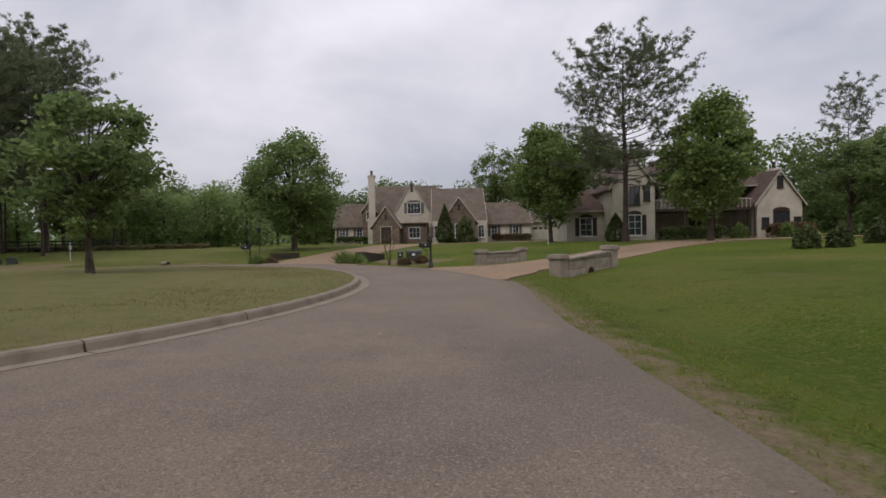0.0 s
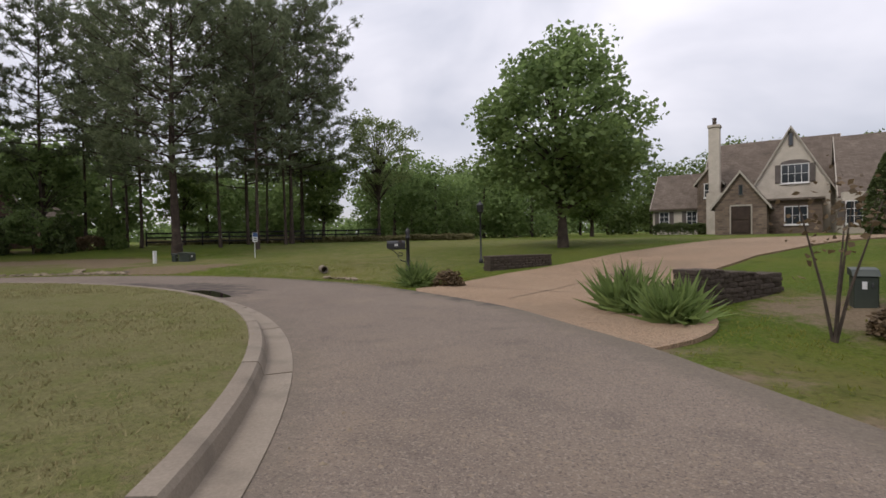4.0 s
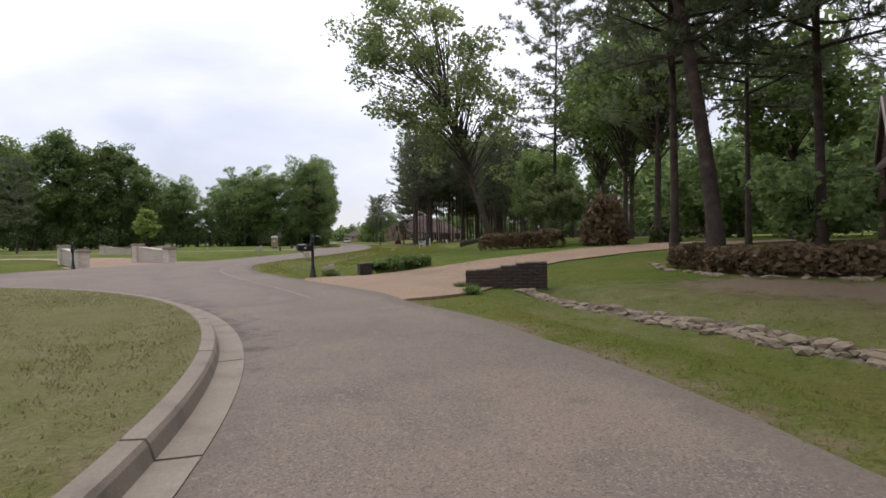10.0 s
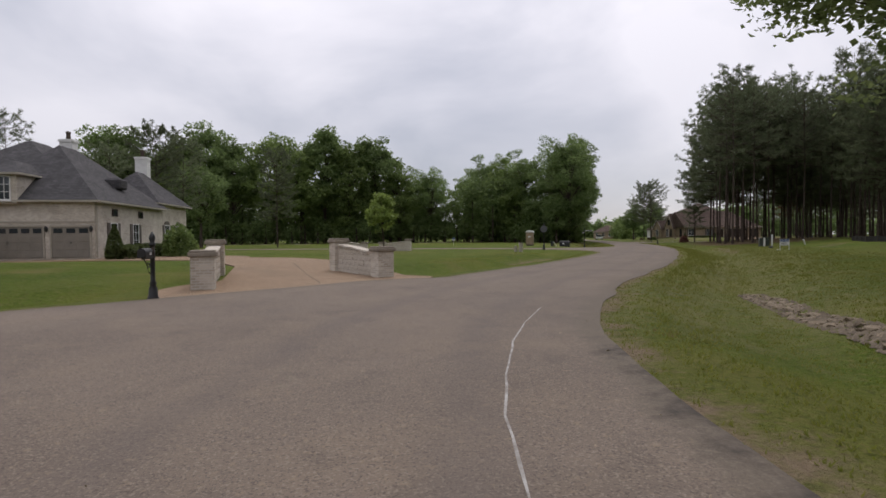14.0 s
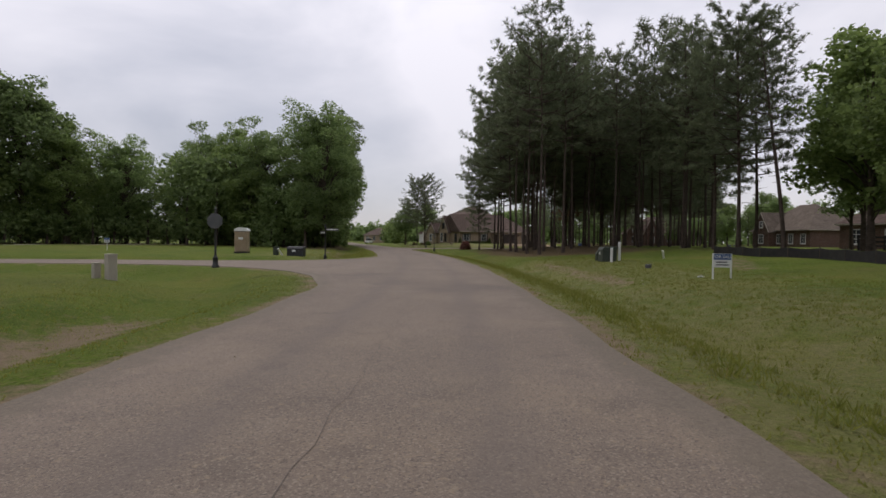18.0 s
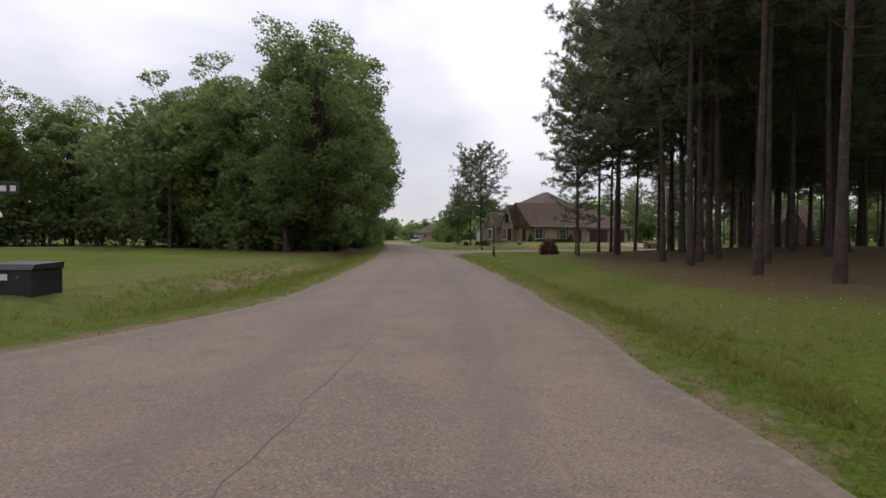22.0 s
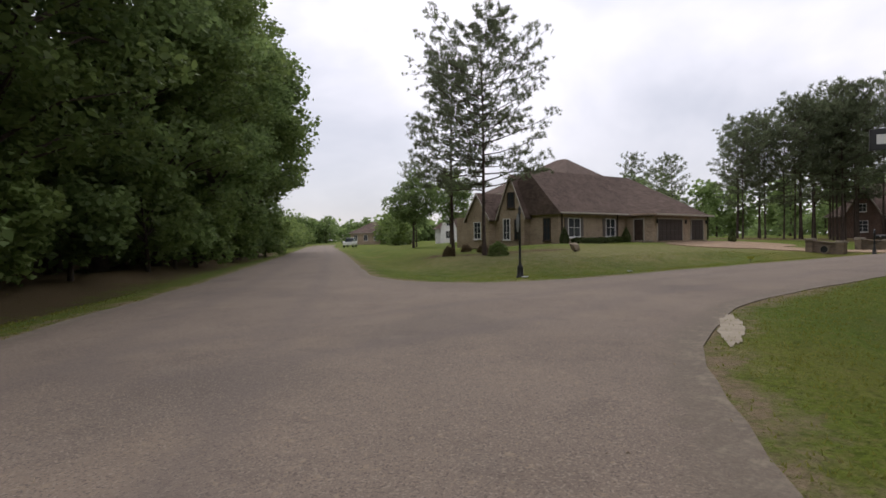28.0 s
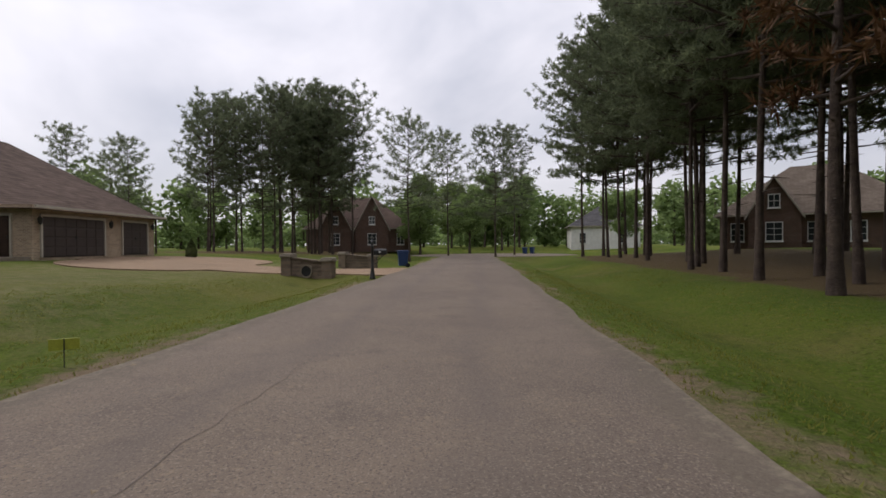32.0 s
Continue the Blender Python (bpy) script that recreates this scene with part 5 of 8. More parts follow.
def house_west():
    """Dark brick house with steep front gables among the pines."""
    h = thing("house", -61.5, 33.3, 0.95, 105, "dark brown brick house with steep gables among pines", "house")
    h.scale = (1.13, 1.13, 1.13)
    # two tall front gables side by side, the main roof behind them
    walls(h, -2.0, 1.95, 0, 5.0, 0, 3.9, RED_BRICK)
    gable_roof(h, -2.0, 1.95, 0, 7.0, 3.9, 7.2, "y", 0.22, TAN_ROOF, RED_BRICK)
    walls(h, 1.95, 5.9, -0.5, 5.0, 0, 3.8, RED_BRICK)
    gable_roof(h, 2.0, 5.9, -0.5, 7.0, 3.8, 6.7, "y", 0.22, TAN_ROOF, RED_BRICK)
    walls(h, -3.4, 7.2, 3.2, 10.0, 0, 3.3, RED_BRICK)
    gable_roof(h, -3.4, 7.2, 3.2, 10.0, 3.3, 7.5, "x", 0.4, TAN_ROOF, RED_BRICK)
    window(h, -0.2, -0.02, 4.9, 0.5, 1.0, "front", (1, 2), None, DARK_WOOD)
    window(h, 3.9, -0.52, 4.6, 0.5, 0.9, "front", (1, 2), None, DARK_WOOD)
    window(h, 4.2, -0.52, 0.6, 1.9, 1.9, "front", (3, 3), None, DARK_WOOD)
    entry_door(h, 0.95, -0.02, 0, 1.1, 2.2)
    # entrance gable before them
    walls(h, -3.3, -0.3, -1.9, -0.004, 0, 2.95, RED_BRICK)
    gable_roof(h, -3.3, -0.3, -1.9, 1.5, 2.95, 5.2, "y", 0.2, TAN_ROOF, RED_BRICK)
    window(h, -1.8, -1.92, 0.7, 1.0, 1.7, "front", (2, 3), None, DARK_WOOD)
    # low wing and the gable at its end
    walls(h, -9.6, -3.4, 1.8, 7.6, 0, 2.6, RED_BRICK)
    gable_roof(h, -9.6, -3.4, 1.8, 7.6, 2.6, 5.9, "x", 0.4, TAN_ROOF, RED_BRICK, ends=(True, False))
    window(h, -4.9, 1.78, 0.8, 1.3, 1.5, "front", (3, 3), None, WHITE_PAINT)
    walls(h, -9.9, -6.3, 0.4, 3.0, 0, 3.0, RED_BRICK)
    gable_roof(h, -9.9, -6.3, 0.4, 5.2, 3.0, 5.3, "y", 0.25, TAN_ROOF, RED_BRICK)
    window(h, -8.1, 0.38, 0.7, 1.5, 1.6, "front", (3, 3), None, DARK_WOOD)
    # cream pavilion at the other end
    walls(h, 6.4, 9.6, -3.4, 1.8, 0, 2.35, BUFF_BRICK)
    hip_roof(h, 6.4, 9.6, -3.4, 1.8, 2.35, 3.4, None, 0.4, TAN_ROOF)
    window(h, 8.6, -3.42, 0.9, 0.5, 1.1, "front", (1, 2), None, DARK_WOOD)


def house_south():
    """White-washed brick house with three garages, hipped grey roofs and two chimneys."""
    h = thing("house", -16.5, -38.0, 0.2, 172, "whitewashed brick house with garages, grey hipped roofs and two chimneys", "house")
    h.scale = (0.9, 0.9, 0.93)
    walls(h, 0, 8.7, 0, 12.4, 0, 4.15, WHITE_BRICK)
    hip_roof(h, 0, 8.7, 0, 12.4, 4.15, 9.2, (3.2, 5.5, 3.2, 8.0), 0.45, SLATE_ROOF)
    garage_door(h, 2.6, -0.02, 0, 4.9, 2.3, TAUPE_DOOR, lights=6)
    garage_door(h, 7.0, -0.02, 0, 2.7, 2.3, TAUPE_DOOR, lights=3)
    wall_lantern(h, 5.35, -0.02, 1.9)
    wall_lantern(h, 8.5, -0.02, 1.9)
    part("stone_band", boxes((0.02, 8.72, -0.05, -0.003, 2.6, 2.72)), TRIM, h)
    # dormer over the garages
    walls(h, 1.2, 3.6, -0.5, 5.0, 4.5, 6.1, WHITE_BRICK)
    hip_roof(h, 1.2, 3.6, -0.5, 6.0, 6.1, 7.3, (2.4, 1.4, 2.4, 5.0), 0.3, SLATE_ROOF)
    window(h, 2.4, -0.52, 4.3, 1.5, 1.6, "front", (4, 3))
    # higher body behind
    walls(h, -5.0, 3.0, 3.2, 14.0, 0, 6.1, WHITE_BRICK)
    hip_roof(h, -5.0, 4.5, 3.2, 15.0, 6.1, 10.0, (-0.6, 8.0, -0.6, 10.5), 0.5, SLATE_ROOF)
    window(h, -1.6, 3.18, 4.2, 1.5, 1.6, "front", (4, 3))
    walls(h, 2.0, 8.3, 12.4, 20.0, 0, 4.8, WHITE_BRICK)
    hip_roof(h, 2.0, 8.3, 12.0, 20.0, 4.75, 8.2, None, 0.45, SLATE_ROOF)
    for y in (2.8, 6.6):
        window(h, 8.72, y, 0.6, 1.0, 2.0, "right", (2, 3), SHUTTER)
    for y in (3.0, 7.6):
        window(h, 8.72, y, 3.25, 0.7, 0.45, "right", (1, 1), None, DARK_WOOD, sill=False)
    for y in (14.5, 17.5):
        window(h, 8.32, y, 0.6, 1.1, 2.1, "right", (2, 3), SHUTTER, arch=True)
    # eyebrow dormer on the slope
    part("dormer", boxes((6.6, 8.0, 5.6, 7.0, 5.6, 6.5), bevel=0.15), SLATE_ROOF, h)
    chimney(h, 1.6, 9.8, 1.1, 0.9, 6.0, 10.4, WHITE_PAINT, 1)
    chimney(h, 4.8, 17.5, 1.2, 0.9, 5.0, 10.0, WHITE_PAINT, 1)
    # garage wing
    walls(h, -5.2, 0.0, -7.0, -0.003, 0, 3.3, WHITE_BRICK)
    hip_roof(h, -5.2, 0.0, -7.0, 0.3, 3.3, 6.4, (-2.6, -3.5, -2.6, -3.4), 0.45, SLATE_ROOF)
    garage_door(h, -2.7, -7.02, 0, 3.2, 2.3, TAUPE_DOOR, lights=5)
    wall_lantern(h, -4.6, -7.02, 1.9)
    wall_lantern(h, -0.7, -7.02, 1.9)
    for y in (-5.3, -2.2):
        window(h, 0.02, y, 0.75, 0.95, 1.5, "right", (2, 3), SHUTTER)
    part("downpipe", boxes((0.05, 0.14, -6.9, -6.81, 0, 3.2)), TRIM, h)
    part("downpipe", boxes((8.75, 8.84, 0.05, 0.14, 0, 4.05)), TRIM, h)
    part("stair_wall", boxes((0.1, 0.9, -0.5, -0.05, 0, 2.0), bevel=0.02), DARK_WOOD, h, "dark timber gate")


def house_cove():
    """Buff brick house under a wide brown roof, two dark garage doors."""
    h = thing("house", -136.4, -113.0, 0.88, 180, "buff brick house with a broad brown roof and dark garage doors", "house")
    walls(h, 0, 10.9, 0, 14.0, 0, 2.75, BUFF_BRICK)
    walls(h, 10.9, 22.2, -3.0, 14.0, 0, 2.75, BUFF_BRICK)
    part("porch_floor", boxes((9.0, 10.897, -2.9, 0, -0.4, 0.06)), CONCRETE, h)
    hip_mat = BROWN_ROOF
    bm = bmesh.new()
    e = [bm.verts.new(p) for p in ((-0.3, -0.5, 2.6), (10.4, -0.5, 2.6), (10.4, -3.5, 2.5), (22.7, -3.5, 2.5), (22.7, 14, 2.6), (-0.3, 8.4, 2.6))]
    r = [bm.verts.new(p) for p in ((-0.3, 3.4, 6.9), (18.6, 4.5, 7.4))]
    bm.faces.new((e[0], e[1], r[1], r[0])), bm.faces.new((e[1], e[2], e[3], r[1])), bm.faces.new((e[3], e[4], r[1])), bm.faces.new((e[4], e[5], r[0], r[1])), bm.faces.new((e[5], e[0], r[0])), bm.faces.new(e[::-1])
    bmesh.ops.recalc_face_normals(bm, faces=bm.faces)
    part("roof", bm, hip_mat, h)
    bm = bmesh.new()
    for s in ((-0.02, 0.25),):
        q = [bm.verts.new((s[0], y, z)) for y, z in ((0, 2.6), (7.0, 2.6), (3.4, 6.75))], [bm.verts.new((s[1], y, z)) for y, z in ((0, 2.6), (7.0, 2.6), (3.4, 6.75))]
        bm.faces.new(q[0]), bm.faces.new(q[1][::-1])
        for i in range(3):
            bm.faces.new((q[0][(i + 1) % 3], q[0][i], q[1][i], q[1][(i + 1) % 3]))
    bmesh.ops.recalc_face_normals(bm, faces=bm.faces)
    part("gable", bm, BUFF_BRICK, h)
    walls(h, 4.0, 20.0, 5.0, 17.0, 0, 3.2, BUFF_BRICK)
    hip_roof(h, 6.0, 19.0, 3.5, 17.0, 5.6, 9.9, (13.6, 9.6, 13.6, 11.0), 0.0, hip_mat)
    part("gutter", boxes((-0.35, 10.4, -0.62, -0.5, 2.62, 2.76), (10.4, 22.8, -3.62, -3.5, 2.54, 2.68)), TRIM, h)
    for name, x, y, w in (("front", 2.2, -0.02, 1.7), ("front", 8.0, -0.02, 1.5)):
        window(h, x, y, 0.55, w, 1.65, "front", (2, 2), SHUTTER)
    garage_door(h, 14.0, -3.02, 0, 5.0, 2.15, BROWN_DOOR)
    garage_door(h, 19.8, -3.02, 0, 2.8, 2.15, BROWN_DOOR)
    for x in (11.2, 17.0, 21.7):
        wall_lantern(h, x, -3.02, 1.7)
    entry_door(h, 10.88, -1.4, 0.06, 1.0, 2.1, "left")
    # east side: steep brick gables stepping back
    window(h, -0.03, 1.3, 0.3, 0.7, 1.9, "left", (2, 3), None, DARK_WOOD)
    window(h, -0.03, 3.4, 4.3, 0.35, 1.3, "left", (1, 2), None, DARK_WOOD, sill=False)
    walls(h, -0.8, 5.0, 3.4, 6.6, 0, 2.9, BUFF_BRICK)
    gable_roof(h, -0.8, 7.0, 3.4, 6.6, 2.9, 6.4, "x", 0.3, hip_mat, BUFF_BRICK)
    window(h, -0.82, 4.2, 0.4, 0.6, 1.8, "left", (2, 3), None, DARK_WOOD)
    window(h, -0.82, 5.6, 0.4, 0.8, 1.9, "left", (2, 3))
    window(h, -0.82, 5.0, 3.5, 0.8, 1.3, "left", (2, 2), None, DARK_WOOD)
    walls(h, -1.5, 5.0, 7.4, 10.6, 0, 2.6, BUFF_BRICK)
    gable_roof(h, -1.5, 6.0, 7.4, 10.6, 2.6, 4.9, "x", 0.3, hip_mat, BUFF_BRICK)
    window(h, -1.52, 9.0, 0.5, 0.9, 1.6, "left", (2, 3))
    walls(h, -0.6, 5.0, 6.6, 7.4, 0, 2.7, BUFF_BRICK)
    for x in (0.4, 9.2, 22.3):
        part("downpipe", boxes((x - 0.05, x + 0.05, -0.12 if x < 11 else -3.12, -0.03 if x < 11 else -3.03, 0, 2.6)), DARK_WOOD, h)
    for x, z in ((3.4, 4.4), (5.2, 4.3)):
        part("roof_vent", lathe([(0.06, 0), (0.06, 0.35), (0.1, 0.36), (0.1, 0.42)], 8, at=(x, 2.2, z)), DARK_PLASTIC, h, "black roof vent pipe")


def plain_house(x, y, turn, w, d, eave, ridge, wall_mat, roof_mat, label, gables=(), z=None, garage=None, cross=True):
    """A house seen from afar: hipped or gabled body, front gables, windows."""
    h = thing("house", x, y, level(x, y) if z is None else z, turn, label, "house")
    walls(h, -w / 2, w / 2, 0, d, 0, eave, wall_mat)
    hip_roof(h, -w / 2, w / 2, 0, d, eave, ridge, None, 0.4, roof_mat)
    for gx, gw, gz in gables:
        walls(h, gx - gw / 2, gx + gw / 2, -1.4, 2.0, 0, eave + 0.1, wall_mat)
        gable_roof(h, gx - gw / 2, gx + gw / 2, -1.4, d / 2, eave + 0.1, gz, "y", 0.3, roof_mat, wall_mat)
        window(h, gx, -1.42, 0.7, 1.2, 1.6, "front", (2, 3))
        if gz > 5.5:
            window(h, gx, -1.42, eave + 0.7, 0.8, 1.1, "front", (2, 2))
    n = int(w / 3)
    for i in range(n):
        wx = -w / 2 + w * (i + 0.5) / n
        if all(abs(wx - g[0]) > g[1] / 2 + 0.7 for g in gables):
            window(h, wx, -0.02, 0.7, 1.0, 1.6, "front", (2, 3))
            if eave > 4.8:
                window(h, wx, -0.02, 3.5, 1.0, 1.4, "front", (2, 3))
    return h


house_north()
house_east()
house_west()
house_south()
house_cove()
plain_house(-201, -101.5, 97, 16, 11, 3.1, 8.4, RED_BRICK, BROWN_ROOF, "brown brick house with steep gables behind a row of pines", ((-3.5, 4.5, 7.4), (2.0, 5.0, 8.0)), 0.85)
plain_house(-206, -61.5, 80, 11, 10, 3.4, 7.0, WHITE_PAINT, SLATE_ROOF, "white painted gabled house beyond the cove", ((2.5, 4.0, 6.4),), 0.85)
plain_house(-166, -56, 54, 15, 11, 3.0, 8.0, RED_BRICK, TAN_ROOF, "red brick house with a dormer gable behind tall pines", ((-3.0, 4.0, 6.4),), 0.85)
plain_house(-133, -28, 95, 22, 12, 2.9, 7.2, RED_BRICK, BROWN_ROOF, "low brown brick house behind a black fence", (), 0.85)
plain_house(-177, -173, 142, 12, 9, 2.8, 6.8, WHITE_PAINT, BROWN_ROOF, "white house with a dormered brown roof", ((-3.0, 3.6, 7.6),), 0.85)
plain_house(-181, -214, 140, 18, 11, 2.8, 6.2, BUFF_BRICK, BROWN_ROOF, "buff brick house at the far bend of the street", ((3.0, 4.0, 5.6),), 0.6)


# ---- woods and trees ----
def wood(name, spots, label, leaf, size=0.5, each=1500, seed=5, height=(13, 18), width=(7, 10)):
    """A far wood: many crowns and trunks in one mass."""
    rng = np.random.default_rng(seed)
    cs, rows = [], []
    for x, y in spots:
        z0, hh, ww = level(x, y), rng.uniform(*height), rng.uniform(*width)
        lumps = 20
        for _ in range(lumps):
            p = rng.normal(size=3)
            p /= np.linalg.norm(p)
            p *= rng.uniform(0.5, 0.9)
            c = np.array([x + p[0] * ww / 2, y + p[1] * ww / 2, z0 + hh * 0.47 + p[2] * hh * 0.5])
            q = rng.normal(size=(each // lumps, 3))
            q /= np.linalg.norm(q, axis=1)[:, None]
            cs.append(c + q * rng.uniform(0.4, 1, (len(q), 1)) * ww * 0.26)
        rows.append(([(x, y, z0 - 0.3), (x + rng.uniform(-0.4, 0.4), y, z0 + hh * 0.6)], [0.26, 0.12], 5))
    v, f = leaf_quads(rng, np.concatenate(cs), size)
    root = thing(name, 0, 0, 0, 0, label, "woods", kind="stuff")
    part_mesh("foliage", big_mesh("foliage", v, f, leaf), root)
    tv, tf = join_tubes(rows)
    part_mesh("trunks", mesh_from("trunks", tv, tf, BARK, smooth=True), root)
    return root


def along(points, gap, wander, rows=1, depth=6.0, seed=3):
    """Planting spots along a line, in rows behind one another (to its left)."""
    rng = np.random.default_rng(seed)
    out = []
    for (ax, ay), (bx, by) in zip(points, points[1:]):
        length = math.hypot(bx - ax, by - ay)
        nx, ny = -(by - ay) / length, (bx - ax) / length
        for r in range(rows):
            for i in range(int(length / gap)):
                t = (i + 0.5 * (r % 2) + 0.25) * gap / length
                out.append((ax + (bx - ax) * t + nx * (r * depth + rng.uniform(-wander, wander)), ay + (by - ay) * t + ny * (r * depth + rng.uniform(-wander, wander))))
    return out


# wood east of the street: single trees along its edge, the mass behind
EDGE = [(60, -150), (10, -141), (-30, -133), (-55, -130), (-70, -133), (-80, -130), (-86, -117), (-89.5, -103)]
EDGE_ROAD = [(-92.5, -95.5), (-97.5, -103), (-102, -112.5), (-111.5, -129), (-124, -153)]
_rng = np.random.default_rng(17)
for i, (x, y) in enumerate(along(EDGE[1:], 6.0, 1.2, seed=4)):
    plant_tree("oak_tree", TALL_OAKS[int(_rng.integers(0, 3))] if x > -58 else ROAD_OAKS[i % 2], x, y, _rng.uniform(0, 360), _rng.uniform(0.92, 1.06) * (0.98 if x < -87 else 0.89 if x < -62 else 1.16), "tall leafy oak at the edge of the wood", group="trees of the wood edge", stretch=_rng.uniform(0.92, 1.08))
for i, (x, y) in enumerate(along(EDGE_ROAD, 6.6, 0.9, seed=6)):
    k = _rng.uniform(0.98, 1.08)
    plant_tree("oak_tree", ROAD_OAKS[i % 2] if i < 6 else TALL_OAKS[i % 3], x, y, _rng.uniform(0, 360), k, "tall leafy oak leaning over the roadside", group="trees of the wood edge", stretch=_rng.uniform(0.95, 1.1))
for i, (x, y) in enumerate(along(EDGE_ROAD, 4.2, 0.8, seed=8)):
    plant_tree("understory_tree", UNDER[i % 2], x - 0.9, y + 0.6, _rng.uniform(0, 360), _rng.uniform(0.8, 1.25), "low leafy undergrowth beside the road", group="undergrowth of the wood edge")
for i, (x, y) in enumerate(along(EDGE[1:], 4.0, 1.2, seed=9)):
    plant_tree("understory_tree", UNDER[i % 2], x, y - 0.6, _rng.uniform(0, 360), _rng.uniform(1.1, 1.7), "low leafy undergrowth at the wood edge", group="undergrowth of the wood edge")
for i, (x, y) in enumerate(along([(-90, -95), (-93.5, -102.5), (-99, -113), (-109, -131), (-122, -155)], 6.0, 0.8, seed=10) + along([(-88, -102), (-84.5, -112), (-80, -123)], 5.0, 1.2, seed=11)):
    plant_tree("leafy_tree", SPRINGS[1] if i % 3 else OAKS[2], x, y, _rng.uniform(0, 360), _rng.uniform(0.85, 1.25), "mid-height leafy tree at the wood edge", group="mid-storey trees of the wood edge")
wood("wood", along([(-76, -140), (-55, -138), (-30, -141), (50, -156)], 6.5, 2.0, 3, -6, 12) + [(x + 8, y) for x, y in along([(-90, -110), (-96, -121), (-109, -150)], 7.0, 2.0, 2, 6, 13)],
     "dense dark oak wood", OAK_LEAF, 0.5, 1500, 5, (16, 21), (9, 12))
wood("undergrowth", along([(-89, -101), (-81, -126), (-70, -131), (-55, -128.5), (-30, -131.5), (10, -139)], 3.2, 1.0, 2, -4, 33) + along([(-90, -98), (-99, -114), (-109, -132), (-121, -156)], 3.4, 1.0, 2, 4, 34),
     "shady saplings and briars inside the wood", OAK_LEAF, 0.4, 420, 17, (4.5, 9), (5, 7))

wood("thicket", along([(-124, -156), (-150, -207), (-178, -262)], 5.0, 1.5, 2, 4, 15), "low leafy thicket along the far street", SPRING_LEAF, 0.5, 420, 15, (4, 8), (5, 7))

# woods round the horizon
wood("wood", along([(-70, 96), (-30, 102), (10, 112), (60, 104)], 6.5, 2.5, 2, 8, 21), "mixed green wood behind the lawns", SPRING_LEAF, 0.36, 2400, 6, (11, 16))
wood("wood", along([(46, 100), (62, 70), (70, 30), (60, -10)], 6.5, 2.0, 2, -8, 22), "dark wood beyond the east lawn", OAK_LEAF, 0.42, 1900, 7, (13, 17))
wood("wood", along([(-30, 82), (-52, 66), (-70, 54)], 5.5, 2.0, 2, -7, 23), "fresh green wood behind the pasture", OAK_LEAF, 0.33, 3000, 8, (8, 12.5))
wood("wood", along([(-66, 52), (-80, 30), (-88, 8), (-100, -12)], 5.5, 2.0, 2, -7, 24), "shady wood behind the brick house", OAK_LEAF, 0.5, 1500, 9, (11, 16))
wood("wood", along([(30, -50), (14, -82), (-6, -100)], 6.0, 2.0, 2, 7, 25), "dark wood behind the white house", OAK_LEAF, 0.55, 1400, 10, (13, 18))
wood("wood", along([(-150, 10), (-185, -20), (-225, -50), (-232, -90), (-222, -130), (-190, -165)], 7.5, 3.0, 2, -8, 26), "green wood beyond the far houses", OAK_LEAF, 0.65, 1000, 11, (11, 16))
wood("wood", along([(-112, -178), (-150, -255), (-215, -300), (-260, -260)], 8.0, 3.0, 2, 8, 27), "distant line of trees closing the street", OAK_LEAF, 0.8, 700, 12, (10, 14))
wood("wood", along([(-165, -178), (-185, -215), (-205, -240)], 8.0, 3.0, 1, 8, 28), "garden trees along the far street", SPRING_LEAF, 0.6, 800, 13, (6, 9), (5, 7))

# the far horizon, all round
_ring = [(-80 + 345 * math.cos(a), -40 + 345 * math.sin(a)) for a in np.linspace(0, 2 * math.pi, 190)]
wood("far_wood", _ring, "hazy line of far woods on the horizon", OAK_LEAF, 1.7, 260, 14, (11, 17), (13, 18))
wood("far_wood", [(-80 + 290 * math.cos(a), -40 + 290 * math.sin(a)) for a in np.linspace(0.01, 2 * math.pi, 120)], "low far hedgerows and thickets on the horizon", OAK_LEAF, 2.0, 200, 16, (5, 8), (17, 22))
# shade trees crowding the brick house's left wing
for _x, _y, _k, _s in ((-52.5, 40.4, 1, 0.8), (-60, 19.5, 1, 1.15), (-72, 16.5, 0, 1.2)):
    plant_tree("understory_tree", UNDER[_k], _x, _y, _x * 17 % 360, _s, "dense dark leafy tree before the brick house")

# tall pines round the brick house
for i, (x, y, k, s) in enumerate(((-38.5, 41.8, 4, 1.0), (-36.0, 46.5, 0, 1.0), (-41.2, 46.7, 1, 1.0), (-43.0, 50.5, 2, 1.05), (-45.2, 52.0, 3, 0.95), (-46.5, 55.0, 0, 0.95), (-39.5, 51.5, 3, 0.95),
                                  (-50.0, 27.4, 5, 1.0), (-49.4, 24.6, 6, 1.0), (-49.6, 31.4, 5, 1.05), (-52.0, 21.5, 5, 1.1), (-49.8, 17.6, 6, 1.0),
                                  (-75, 20, 1, 1.0), (-56.0, 18.0, 0, 1.0), (-64.0, 10.0, 6, 1.0), (-49.5, 37.8, 6, 0.95), (-52.8, 45.0, 5, 0.9), (-51.2, 41.2, 1, 1.0), (-52.4, 33.6, 6, 0.95), (-53.2, 27.2, 5, 0.95), (-61.5, 47.5, 3, 1.1), (-47.2, 43.6, 2, 1.1))):
    m = (PINES + [BIG_PINE] + THIN_PINES)[k]
    plant_tree("pine_tree", m, x, y, 67 * i, s, "tall pine with a bare trunk and dark open crown", group="pines round the brick house")
